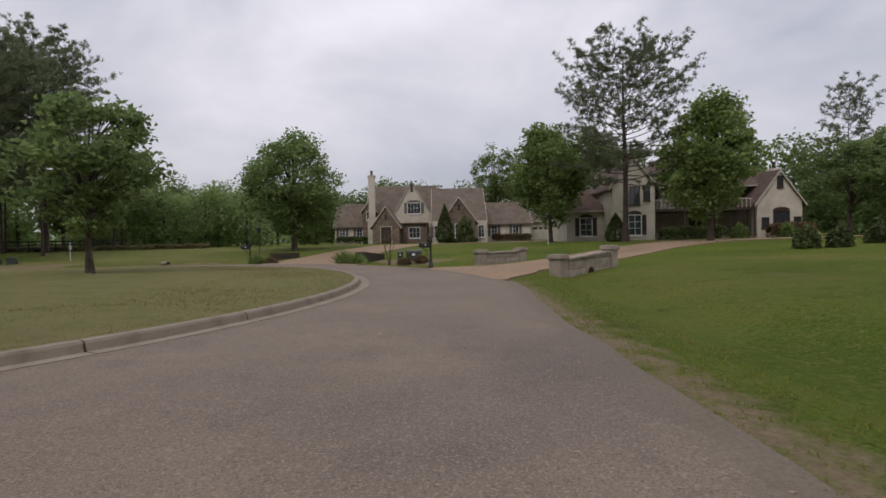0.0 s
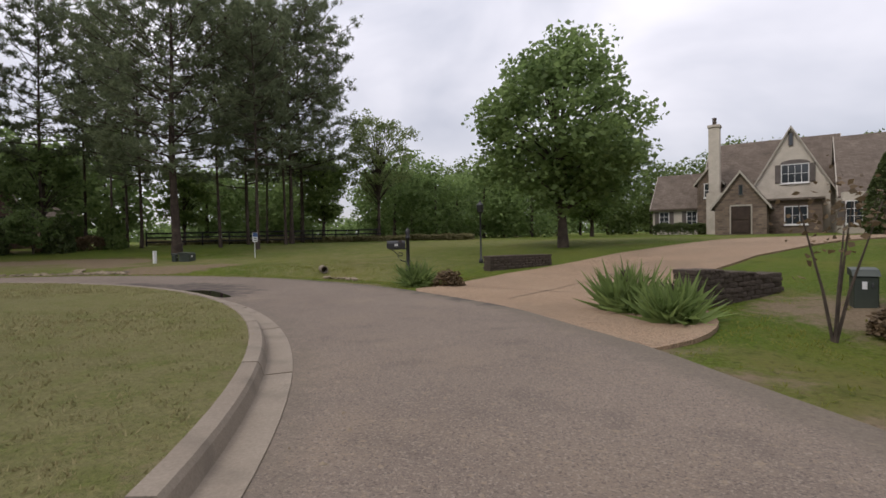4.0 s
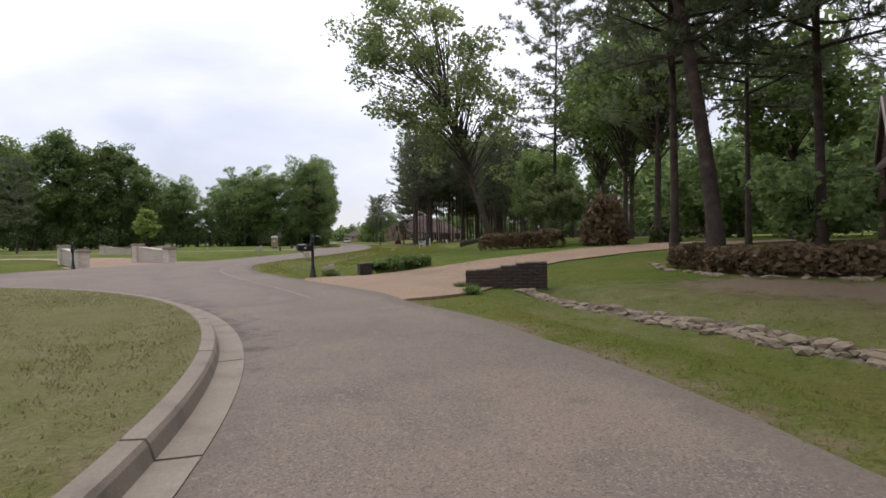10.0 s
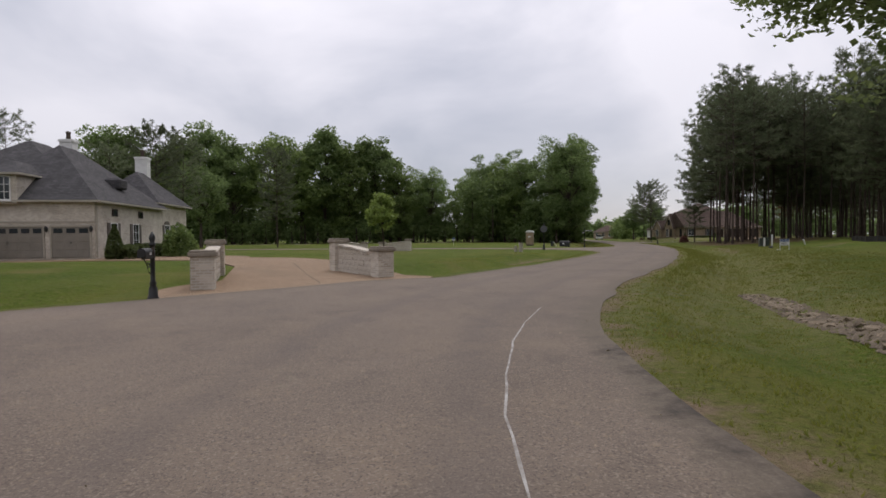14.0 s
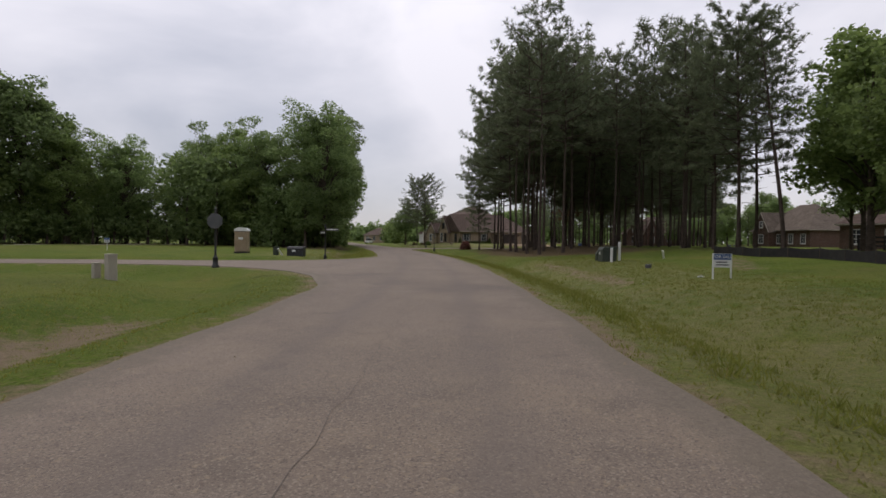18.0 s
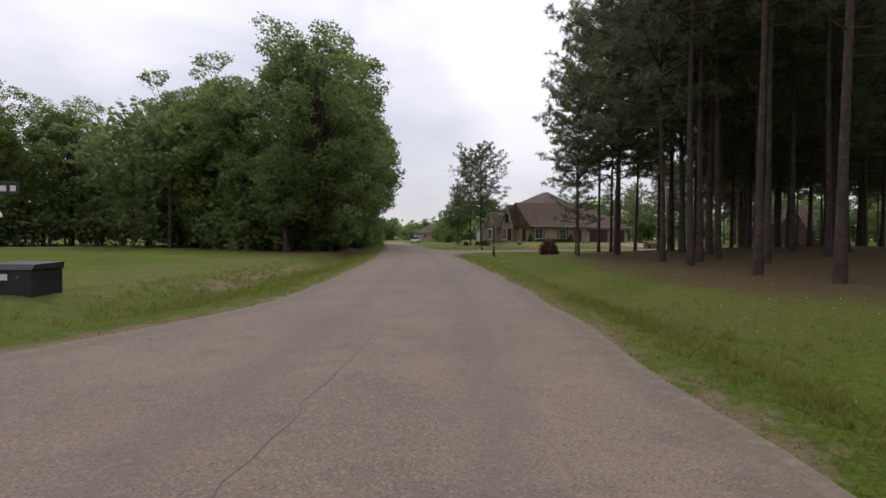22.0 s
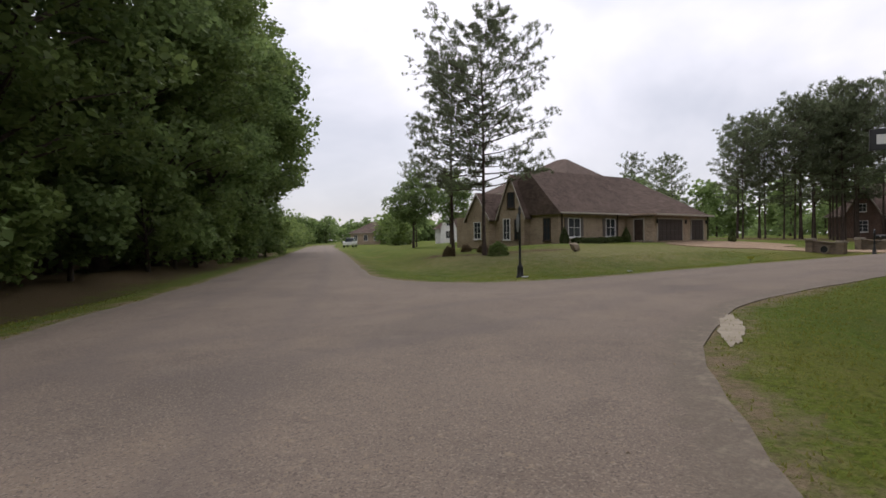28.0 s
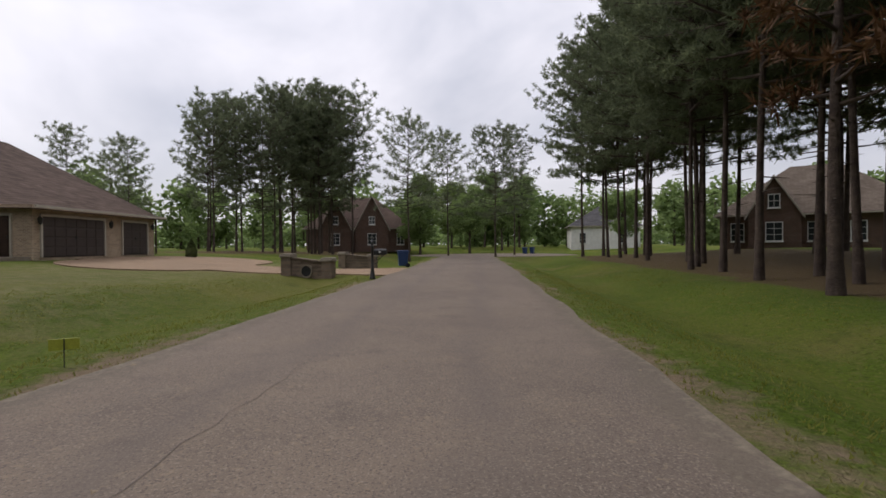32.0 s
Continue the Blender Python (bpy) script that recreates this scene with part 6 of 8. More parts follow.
for x, y, m, s, lab in ((-77, -7.8, THIN_PINES[1], 1.4, "tall bare-stemmed pine behind the drive"), (-66, 9, AIRY[1], 1.3, "tall airy tree in fresh leaf"),
                        (-60.6, 4.2, LAYERED, 1.0, "small layered tree in pale green leaf"), (-76.5, -2.0, AIRY[0], 1.25, "tall airy tree in fresh leaf"), (-72.5, 3.0, AIRY[1], 1.35, "tall airy tree in fresh leaf"), (-84, -3, AIRY[0], 1.4, "tall airy tree in fresh leaf"), (-47.5, 36.5, UNDER[1], 0.8, "leafy small tree before the house"),
                        (-50.6, 38.2, YOUNG, 1.22, "dark leafy tree before the house"), (-78, 24, SPRINGS[0], 0.9, "green leafy tree behind the brick house"), (-70, 16, SPRINGS[0], 1.0, "green leafy tree behind the brick house"), (-79, 36, SPRINGS[1], 0.9, "green leafy tree behind the brick house"),
                        (-52.5, 50, SPRINGS[1], 0.75, "fresh green tree by the fence"), (-44, 60, SPRINGS[1], 0.9, "fresh green tree by the fence"), (-52, 29, UNDER[1], 0.98, "spreading dark shrub tree"), (-53, 21.0, UNDER[1], 0.85, "spreading dark shrub tree")):
    plant_tree("leafy_tree", m, x, y, (x * 37 + y * 11) % 360, s, lab)

for x, y, k in ((-41.0, 53.4, 1.22), (-44.6, 57.6, 1.2)):
    plant_tree("pine_tree", FINE_PINES[1], x, y, x * 29 % 360, k, "dense dark pine at the edge of the north lawn", group="pines round the brick house")

# two old pines leaning over the planting bed
plant_tree("pine_tree", OLD_PINE, -49.0, 19.4, 139, 1.0, "stout old pine leaning out of the bed", group="pines round the brick house")
plant_tree("pine_tree", OLD_PINE, -48.2, 25.6, 150, 0.94, "stout old pine leaning out of the bed", group="pines round the brick house")
plant_tree("airy_tree", LEANING, -71.2, -11.4, -48, 1.75, "great leaning tree in pale spring leaf")

# trees of the island and the north and east lawns
plant_tree("young_tree", YOUNG, -12.75, 18.76, 20, 1.0, "young leafy tree on the island lawn")
plant_tree("sapling", SAPLING, -12.2, 17.9, 80, 0.8, "yellow-green sapling on the island lawn")
plant_tree("maple_tree", MAPLE, -14.6, 50.3, 30, 1.14, "dense round maple on the north lawn")
plant_tree("maple_tree", MAPLE, -22.0, 77.0, 130, 0.9, "dense round maple near the house")
plant_tree("maple_tree", MAPLE_B, 10.2, 49.5, 70, 1.12, "leafy maple beside the drive")
plant_tree("maple_tree", MAPLE_B, 19.6, 37.6, 200, 1.05, "leafy maple before the porch")
plant_tree("pine_tree", BIG_PINE, 14.9, 42.0, 60, 0.86, "great spreading pine on the east lawn")
for x, y, m, s in ((27, 34, YOUNG, 1.0), (33, 38, OAKS[2], 0.75), (41, 36, OAKS[2], 0.85), (30, 62, PINES[0], 0.8), (44, 56, PINES[1], 0.85), (48, 48, PINES[2], 0.95), (52, 40, PINES[0], 0.9), (37, 66, PINES[3], 0.8), (22, 70, PINES[1], 0.75), (56, 30, PINES[1], 0.9), (18, 94, AIRY[0], 1.3), (10, 98, AIRY[1], 1.25), (26, 92, AIRY[1], 1.4), (22, 98, OAKS[1], 1.3), (31, 92, OAKS[1], 1.25), (14, 66, OAKS[2], 0.8)):
    plant_tree("pine_tree" if m in PINES else "leafy_tree", m, x, y, (x * 53) % 360, s, "tall dark pine behind the east house" if m in PINES else "leafy green tree on the lawn")
# an airy pale tree at the back of the pasture
plant_tree("airy_tree", AIRY[0], -42, 66, 10, 0.95, "pale airy tree before the wood")
# by the white house
for x, y, m, s in ((1.2, -49.3, FRONT_PINES[0], 0.95), (-1.0, -46.5, FRONT_PINES[1], 0.9), (5, -44, FRONT_PINES[0], 1.0), (-3.4, -52, PINES[1], 0.8), (-1.4, -61.7, PINES[0], 0.9), (-5.4, -52.6, PINES[2], 0.82), (-7.5, -54, OAKS[0], 0.85), (-4, -57, PINES[1], 0.8), (-10.3, -56, PINES[3], 0.68), (0.9, -60.7, OAKS[1], 0.9), (-22.7, -58.8, FRONT_PINES[1], 0.74), (-24.5, -63, PINES[0], 0.75), (4, -53, OAKS[0], 0.95), (-2, -44, PINES[1], 0.85), (2, -36, PINES[0], 0.95), (6, -50, PINES[2], 0.9), (-6, -58, PINES[3], 0.75), (-14, -72, PINES[0], 0.8), (-34, -84, PINES[2], 0.95), (-1, -62, OAKS[0], 0.9), (4, -30, SPRINGS[1], 0.8), (10, -42, PINES[1], 0.85), (-22, -88, OAKS[1], 1.0)):
    plant_tree("pine_tree" if m in PINES else "leafy_tree", m, x, y, (x * 31 + 7) % 360, s, "dark pine behind the white house" if m in PINES else "leafy tree behind the white house")
plant_tree("sapling", LAWN_SAPLING, -45.0, -43.0, 40, 1.25, "small fresh green tree on the lawn")

# the pine grove between street and cove
_rng = np.random.default_rng(23)
_grove = []
for gx, gy, n in ((-110, -68, 9), (-104, -60, 9), (-112, -57, 4), (-120, -66, 8), (-98, -52, 3), (-108, -48, 4), (-118, -74, 6), (-128, -73, 7), (-138, -75, 7), (-148, -73, 7), (-158, -72, 7), (-166, -76, 6), (-134, -66, 5), (-146, -65, 5)):
    for _ in range(n):
        for _try in range(30):
            x, y = gx + _rng.uniform(-6, 6), gy + _rng.uniform(-5, 5)
            if all(math.hypot(x - a, y - b) > 2.1 for a, b in _grove) and float(road_edge(np.array([x]), np.array([y]))[0]) > 7.5:
                _grove.append((x, y))
                break
for i, (x, y) in enumerate(_grove):
    m = PINES[int(_rng.integers(0, 4))] if i % 7 and (i % 2 or not (y > -60 or x < -124)) else THIN_PINES[i % 2]
    if float(road_edge(np.array([x]), np.array([y]))[0]) < 12.5:
        m = FRONT_PINES[i % 2]
    if y > -63 and x > -116:
        m = SPARSE_PINES[i % 2]
    plant_tree("pine_tree", m, x, y, _rng.uniform(0, 360), (_rng.uniform(0.94, 1.06) * (0.72 if y < -72 and x > -106 else 1.12 if y > -66 else 1.05) if m in FRONT_PINES or m in SPARSE_PINES else _rng.uniform(1.05, 1.24) * (1.12 if x > -124 else 1.0)), "tall dark pine in a close grove", group="pines of the grove")
plant_tree("pine_tree", RUST_PINE, -133.5, -79.5, 50, 0.95, "pine with rust-brown dying needles", group="pines of the grove")
plant_tree("young_pine", PINES[2], -106.2, -74.5, 130, 0.5, "short young pine before the grove")
plant_tree("pine_tree", LEAN_PINE, -98.5, -34.6, 65, 1.0, "slender leaning pine with a sparse crown", group="slender pines")
for i, (x, y) in enumerate(((-111, -50.5), (-115, -47.3), (-119.6, -48.6), (-113.5, -54), (-119.2, -53.4), (-106.2, -45.2), (-109.4, -46.9))):
    plant_tree("pine_tree", THIN_PINES[i % 2] if i % 3 else SPARSE_PINES[1], x, y, 41 * i, 0.98 + 0.03 * (i % 4), "tall bare-stemmed pine at the open end of the grove", group="pines of the grove")
for x, y, k in ((-99.5, -38.0, 1), (-102.5, -41.0, 0), (-106, -39, 1)):
    plant_tree("pine_tree", THIN_PINES[k], x, y, 80 * k + 20, 0.95, "slender pine with a sparse crown", group="slender pines")
for x, y, k, q in ((-103, -30.5, 1, 0.72), (-111, -32.5, 0, 0.66), (-96, -26, 1, 0.6), (-119, -35, 0, 0.5)):
    plant_tree("leafy_tree", TALL_OAKS[k], x, y, x * 7 % 360, q, "broad fresh green tree beside the low house")
# pair on the corner lawn, row across the cove
plant_tree("pine_tree", FINE_PINES[1], -121.2, -106.6, 20, 0.78, "tall slim pine on the corner lawn", group="pines of the corner lawn")
plant_tree("pine_tree", FINE_PINES[0], -123.2, -112.0, 140, 0.82, "tall slim pine on the corner lawn", group="pines of the corner lawn")
for i in range(22):
    t = i / 21
    x, y = -173 - 22 * t + _rng.uniform(-2.5, 2.5), -113 + 11 * t + _rng.uniform(-4, 3)
    plant_tree("pine_tree", PINES[int(_rng.integers(0, 4))], x, y, _rng.uniform(0, 360), _rng.uniform(0.74, 0.84) + 0.42 * t, "tall pine in the row across the cove", group="pines across the cove")
for x, y, s in ((-177, -92.5, 0.88), (-179.6, -82.7, 0.9), (-186, -88.0, 0.88), (-190, -79, 0.88), (-181, -132, 0.75), (-186, -128, 0.8), (-192, -134, 0.75)):
    plant_tree("pine_tree", PINES[int(abs(x)) % 3], x, y, x * 7 % 360, s, "pine at the end of the cove", group="pines at the end of the cove")
for x, y, m, s in ((-146.3, -148.9, OAKS[0], 0.95), (-155, -150.5, OAKS[1], 0.9), (-150.5, -154, PINES[0], 0.8), (-205, -84, OAKS[0], 0.9), (-200, -92, OAKS[2], 0.9), (-212, -78, OAKS[1], 0.8), (-196, -62, OAKS[2], 0.9), (-128, -18, OAKS[0], 1.0), (-116, -16, OAKS[1], 1.0), (-140, -18, SPRINGS[0], 1.0), (-104, -18, SPRINGS[0], 1.0), (-112, -24, OAKS[2], 0.8), (-150, -30, OAKS[1], 0.9)):
    plant_tree("leafy_tree", m, x, y, x * 13 % 360, s, "leafy green garden tree")

# fuller crowns beyond the head of the side street
for i, (x, y, k) in enumerate(((-224.8, -92.8, 0.62), (-219.8, -86.6, 0.56), (-226.4, -79.6, 0.62), (-219.6, -73.7, 0.58))):
    plant_tree("leafy_tree", TALL_OAKS[i % 3], x, y, 30 + 95 * i, k, "broad dark green tree beyond the end of the street", group="trees beyond the side street")


# ---- hedges, shrubs and grass ----
def hedge(points, width, height, leaf, label, seed=1, group="", size=0.14):
    """A clipped hedge along a line of the plan."""
    rng = np.random.default_rng(seed)
    x0, y0 = points[0]
    t = thing("hedge", x0, y0, 0, 0, label, "hedge", group)
    for (ax, ay), (bx, by) in zip(points, points[1:]):
        length = math.hypot(bx - ax, by - ay)
        clumps = max(1, round(length / 1.5))
        for c in range(clumps):
            n = int(length / clumps * 380 * (width + height))
            s = (c + rng.uniform(-0.06, 1.06, n)) / clumps
            a = rng.uniform(0, math.pi, n)
            rr = rng.uniform(0.82, 1.08, n) * (0.88 + 0.16 * np.sin(np.clip(s * clumps - c, 0, 1) * math.pi)) * rng.uniform(0.93, 1.06)
            u = np.sign(np.cos(a)) * np.abs(np.cos(a)) ** 0.5 * width / 2 * rr
            h = np.abs(np.sin(a)) ** 0.5 * height * rr
            px, py = ax + (bx - ax) * s - (by - ay) / length * u, ay + (by - ay) * s + (bx - ax) / length * u
            v, f = leaf_quads(rng, np.stack([px - x0, py - y0, land(px, py) + h], 1), size)
            part_mesh("clump", big_mesh("clump", v, f, leaf), t)
    return t


def bush_meshes(seed, w, h, leaf, n=1500, size=0.12, cone=0.0, spiky=False):
    rng = np.random.default_rng(seed)
    p = rng.normal(size=(n, 3))
    p /= np.linalg.norm(p, axis=1)[:, None]
    p[:, 2] = np.abs(p[:, 2]) if not cone else p[:, 2]
    r = rng.uniform(0.72, 1.04, n) * (1 + 0.12 * np.sin(p[:, 0] * 7 + seed) * np.cos(p[:, 1] * 6))
    if cone:
        z = rng.uniform(0, 1, n)
        a = rng.uniform(0, 2 * math.pi, n)
        rad = w / 2 * np.clip(1.15 * (1 - z ** 1.7) * np.minimum(1, 0.65 + z * 2), 0, 1) * rng.uniform(0.75, 1.03, n)
        c = np.stack([np.cos(a) * rad, np.sin(a) * rad, z * h], 1)
    else:
        c = np.stack([p[:, 0] * r * w / 2, p[:, 1] * r * w / 2, p[:, 2] * r * h], 1)
    if spiky:
        v, f = needle_tufts(rng, c * (0.5, 0.5, 0.25), np.tile((0, 0, 1.0), (n, 1)), h * 0.9, 4)
    else:
        v, f = leaf_quads(rng, c, size)
    sv, sf = join_tubes([([(0, 0, -0.1), (0.05 * k, 0.04 * (k - 1), h * 0.5), (0.12 * (k - 1), 0.1 * k, h * 0.85)], [0.04, 0.03, 0.01], 5) for k in range(3)])
    return mesh_from("stem", sv, sf, BARK), big_mesh("foliage", v, f, leaf)


def bush(name, meshes, x, y, label, scale=1.0, stretch=1.0, category="bush", group=""):
    t = thing(name, x, y, level(x, y), (x * 71 + y * 37) % 360, label, category, group)
    t.scale = (scale, scale, scale * stretch)
    part_mesh("stem", meshes[0], t)
    part_mesh("foliage", meshes[1], t)
    return t


ROUND_BUSH = bush_meshes(1, 1.4, 1.1, SHRUB_LEAF)
GREEN_BUSH = bush_meshes(2, 1.6, 1.2, SPRING_LEAF)
RED_BUSH = bush_meshes(3, 1.6, 1.3, RED_LEAF)
CRIMSON_BUSH = bush_meshes(6, 1.6, 1.3, CRIMSON_LEAF)
CONE_BUSH = bush_meshes(4, 2.0, 4.4, SHRUB_LEAF, 4200, 0.13, 1.0)
LILY = bush_meshes(5, 1.1, 0.62, SPRING_LEAF, 110, 0.1, spiky=True)

hedge([(-49.3, 18.2), (-47.9, 20.8), (-47.8, 27.4)], 1.3, 0.72, RED_LEAF, "low bronze-red clipped hedge in a stone-edged bed", 1, "bed hedges")
hedge([(-47.95, 28.2), (-48.1, 29.5), (-49.2, 33.6)], 1.5, 0.8, SHRUB_LEAF, "low dark green clipped hedge in a stone-edged bed", 2, "bed hedges")
hedge([(-48.6, 37.0), (-48.4, 41.2)], 1.3, 0.95, RED_LEAF, "red-brown clipped hedge before the house", 3, "bed hedges")
hedge([(-56.4, 1.6), (-57.4, 7.0)], 1.5, 1.0, RED_LEAF, "long low bronze hedge along the drive", 4)
hedge([(-43.3, 8.3), (-47.0, 6.6)], 1.0, 0.5, SPRING_LEAF, "low bed of strap-leaved green plants by the drive", 5, size=0.16)
hedge([(-137.3, -111.9), (-145.5, -111.9)], 0.8, 0.5, SHRUB_LEAF, "low dark hedge along the brick wall", 6)
hedge([(0.5, 68.5), (4.5, 67.6)], 0.9, 0.6, SHRUB_LEAF, "low green hedge before the gable", 7)
hedge([(-16.5, 80.5), (-11.5, 80.5)], 1.2, 1.1, SHRUB_LEAF, "dark clipped hedge along the house", 8)
hedge([(7.8, 81.0), (13.8, 81.0)], 1.0, 1.1, RED_LEAF, "red-brown shrubs along the low wing", 9)
hedge([(21.5, 50.6), (27.5, 50.6)], 1.2, 1.2, SHRUB_LEAF, "dark clipped hedge before the porch", 10)
hedge([(31.8, 50.2), (36.0, 50.2)], 1.2, 1.3, RED_LEAF, "dark red shrubs before the gable wall", 11)
hedge([(-30.0, 66.0), (-46.0, 58.0), (-60, 50)], 2.0, 0.5, DRY_LEAF, "strip of tall dry grass below the wood", 12, size=0.2)
hedge([(-26.2, -35.0), (-27.6, -47.0)], 1.6, 0.9, SHRUB_LEAF, "mixed green border beside the white house", 13)
for x, y, m, s, st, lab in ((0.3, 64.5, CONE_BUSH, 1.1, 1.0, "tall dark conical cypress before the house"), (2.9, 66.4, ROUND_BUSH, 1.6, 1.9, "broad rounded evergreen before the gable"), (16.9, 24.0, ROUND_BUSH, 0.8, 1.2, "small conical evergreen on the lawn"), (18.0, 23.4, ROUND_BUSH, 0.75, 1.1, "small rounded evergreen on the lawn"),
                             (20.8, 24.4, ROUND_BUSH, 0.95, 0.9, "clipped round evergreen on the lawn"), (14.6, 43.5, CONE_BUSH, 0.85, 0.65, "small bushy evergreen by the drive"), (29.0, 50.4, GREEN_BUSH, 1.0, 1.2, "yellow-green shrub before the house"), (33.0, 49.5, GREEN_BUSH, 1.0, 1.2, "yellow-green shrub before the house"),
                             (-107.4, -78.6, CRIMSON_BUSH, 1.0, 1.0, "rounded red-leaved bush on the lawn"), (-121.0, -105.2, GREEN_BUSH, 0.75, 0.9, "low green shrub under the pines"), (-124.3, -110.0, RED_BUSH, 0.5, 0.9, "small reddish shrub under the pines"), (-125.0, -112.6, RED_BUSH, 0.5, 0.9, "small reddish shrub under the pines"),
                             (-119.4, -107.8, RED_BUSH, 0.5, 0.9, "small reddish shrub under the pines"), (-135.4, -111.6, CONE_BUSH, 0.42, 0.8, "slim evergreen at the house corner"), (-159.0, -107.5, CONE_BUSH, 0.4, 0.8, "slim evergreen beside the garage"), (-144.8, -111.5, CONE_BUSH, 0.45, 0.75, "slim evergreen by the porch"),
                             (-25.9, -35.4, CONE_BUSH, 0.55, 1.0, "dark columnar evergreen at the garage corner"), (-29.0, -39.5, GREEN_BUSH, 1.5, 1.3, "large feathery green shrub"), (-47.0, 38.0, ROUND_BUSH, 1.3, 1.7, "tall clipped evergreen by the entrance"), (-48.6, 34.6, ROUND_BUSH, 1.3, 1.5, "clipped round evergreen by the entrance"), (-48.3, 41.9, GREEN_BUSH, 1.3, 2.0, "tall ivy-green shrub at the wall"),
                             (-59.4, 8.9, RED_BUSH, 1.7, 1.4, "large bronze-leaved rounded bush by the drive"), (-62.5, 11.2, ROUND_BUSH, 1.2, 0.8, "low dark bush by the drive"), (-12.6, 34.9, LILY, 1.1, 1.0, "clump of strap-leaved plants by the mailbox"), (-11.8, 35.3, RED_BUSH, 0.55, 0.6, "low reddish shrub by the mailbox"),
                             (-6.3, 33.0, LILY, 1.3, 1.1, "clump of strap-leaved plants by the wall"), (-5.4, 32.2, LILY, 1.2, 1.0, "clump of strap-leaved plants by the wall"), (-2.5, 33.2, RED_BUSH, 0.6, 0.6, "low rust-coloured shrub in a straw bed"), (-1.4, 32.9, RED_BUSH, 0.6, 0.6, "low rust-coloured shrub in a straw bed"), (-41.3, 8.0, LILY, 0.75, 0.7, "pale grass clump at the mailbox foot"),
                             (-40.4, 16.9, LILY, 0.5, 0.8, "green strap-leaved clump by the stone wall"), (-41.5, 15.3, LILY, 0.45, 0.7, "green strap-leaved clump by the stone wall")):
    bush("shrub" if m is not CONE_BUSH else "evergreen", m, x, y, lab, s, st)
# bare multi-stemmed shrub by the north drive
_t = thing("bare_shrub", -3.4, 32.4, level(-3.4, 32.4), 0, "thin multi-stemmed crape myrtle, barely in leaf", "shrub")
for k in range(5):
    _v, _f = tube([(0, 0, -0.1), (0.16 * math.cos(k * 1.26), 0.16 * math.sin(k * 1.26), 0.7), (0.5 * math.cos(k * 1.26), 0.5 * math.sin(k * 1.26), 1.9)], [0.028, 0.02, 0.006], 5)
    part_mesh("stem", mesh_from("stem", _v, _f, BARK), _t)
_v, _f = leaf_quads(np.random.default_rng(3), np.random.default_rng(4).normal(size=(140, 3)) * (0.32, 0.32, 0.3) + (0, 0, 1.7), 0.07)
part_mesh("foliage", big_mesh("foliage", _v, _f, RED_LEAF), _t)


def grass_field(name, xs, ys, leaf, label, height, blades=4, seed=2):
    rng = np.random.default_rng(seed)
    n = len(xs)
    z = land(xs, ys)
    c = np.repeat(np.stack([xs, ys, z - 0.01], 1), blades, 0)
    c[:, :2] += rng.normal(size=(n * blades, 2)) * 0.05
    h = height * rng.uniform(0.5, 1.25, (n * blades, 1))
    a = rng.uniform(0, 2 * math.pi, n * blades)
    side = np.stack([np.cos(a), np.sin(a), 0 * a], 1) * 0.012
    tip = np.concatenate([rng.normal(size=(n * blades, 2)) * 0.45 * h, h], 1)
    v = np.stack([c - side, c + side, c + tip], 1).reshape(-1, 3)
    ob = new(name, big_mesh(name, v, np.arange(3 * n * blades).reshape(-1, 3), leaf))
    return tagged(ob, label, "grass", kind="stuff")


_rng = np.random.default_rng(31)
_gx, _gy = [], []
for (ax, ay), (bx, by), n in [((2, 2), (1.5, 30), 5000), ((-5, 33), (-24, 40), 5000), ((-24, 38), (-40, 20), 5000), ((-41, 8), (-46, -8), 4500), ((-48, -9), (-66, -29), 6000), ((-46, -22), (-62, -40), 4000), ((-66, -29), (-86, -56), 7500), ((-76, -58), (-88, -76), 6000), ((-86, -56), (-100, -80), 6000), ((-88, -76), (-100, -98), 5500), ((-100, -82), (-118, -86), 4500), ((-112, -97), (-145, -94), 6000), ((-118, -86), (-150, -83), 5500)]:
    t = _rng.uniform(0, 1, n)
    _gx.append(ax + (bx - ax) * t + _rng.normal(size=n) * 2.4)
    _gy.append(ay + (by - ay) * t + _rng.normal(size=n) * 2.4)
_gx, _gy = np.concatenate(_gx), np.concatenate(_gy)
_ok = (road_edge(_gx, _gy) > 0.03) & (drive_edge(_gx, _gy) > 0.05) & (np.hypot(_gx - ISLE[0], _gy - ISLE[1]) > ISLE_R + 1)
grass_field("verge_grass", _gx[_ok], _gy[_ok], GRASS_LEAF, "green and straw-tipped grass along the verges", 0.045)
_rt = _rng.uniform(0, 1, 15000)
_rx, _ry = -44 - 44 * _rt + _rng.normal(size=15000) * 3.4 - 2.2, -3 - 47 * _rt + _rng.normal(size=15000) * 3.4 + 2.0
_ok = (road_edge(_rx, _ry) > 0.15) & (road_edge(_rx, _ry) < 11) & (_ry + 0.4 > (-3 - 47 * _rt))
grass_field("rough_grass", _rx[_ok], _ry[_ok], GRASS_LEAF, "uneven yellow-green weeds of the unmown verge", 0.06, 6, 12)
_t = _rng.uniform(0, 1, 3600)
_wx = np.concatenate([-67 - 19 * _t[:1800], -76 - 11 * _t[1800:2700], -48 - 18 * _t[2700:]]) + _rng.normal(size=3600) * 1.1
_wy = np.concatenate([-28.5 - 27 * _t[:1800], -59 - 17 * _t[1800:2700], -9.5 - 19 * _t[2700:]]) + _rng.normal(size=3600) * 1.1
_ok = (road_edge(_wx, _wy) > 0.6) & (road_edge(_wx, _wy) < 5)
grass_field("weed_tufts", _wx[_ok], _wy[_ok], GRASS_LEAF, "rank weeds and taller grass along the ditches", 0.15, 7, 8)
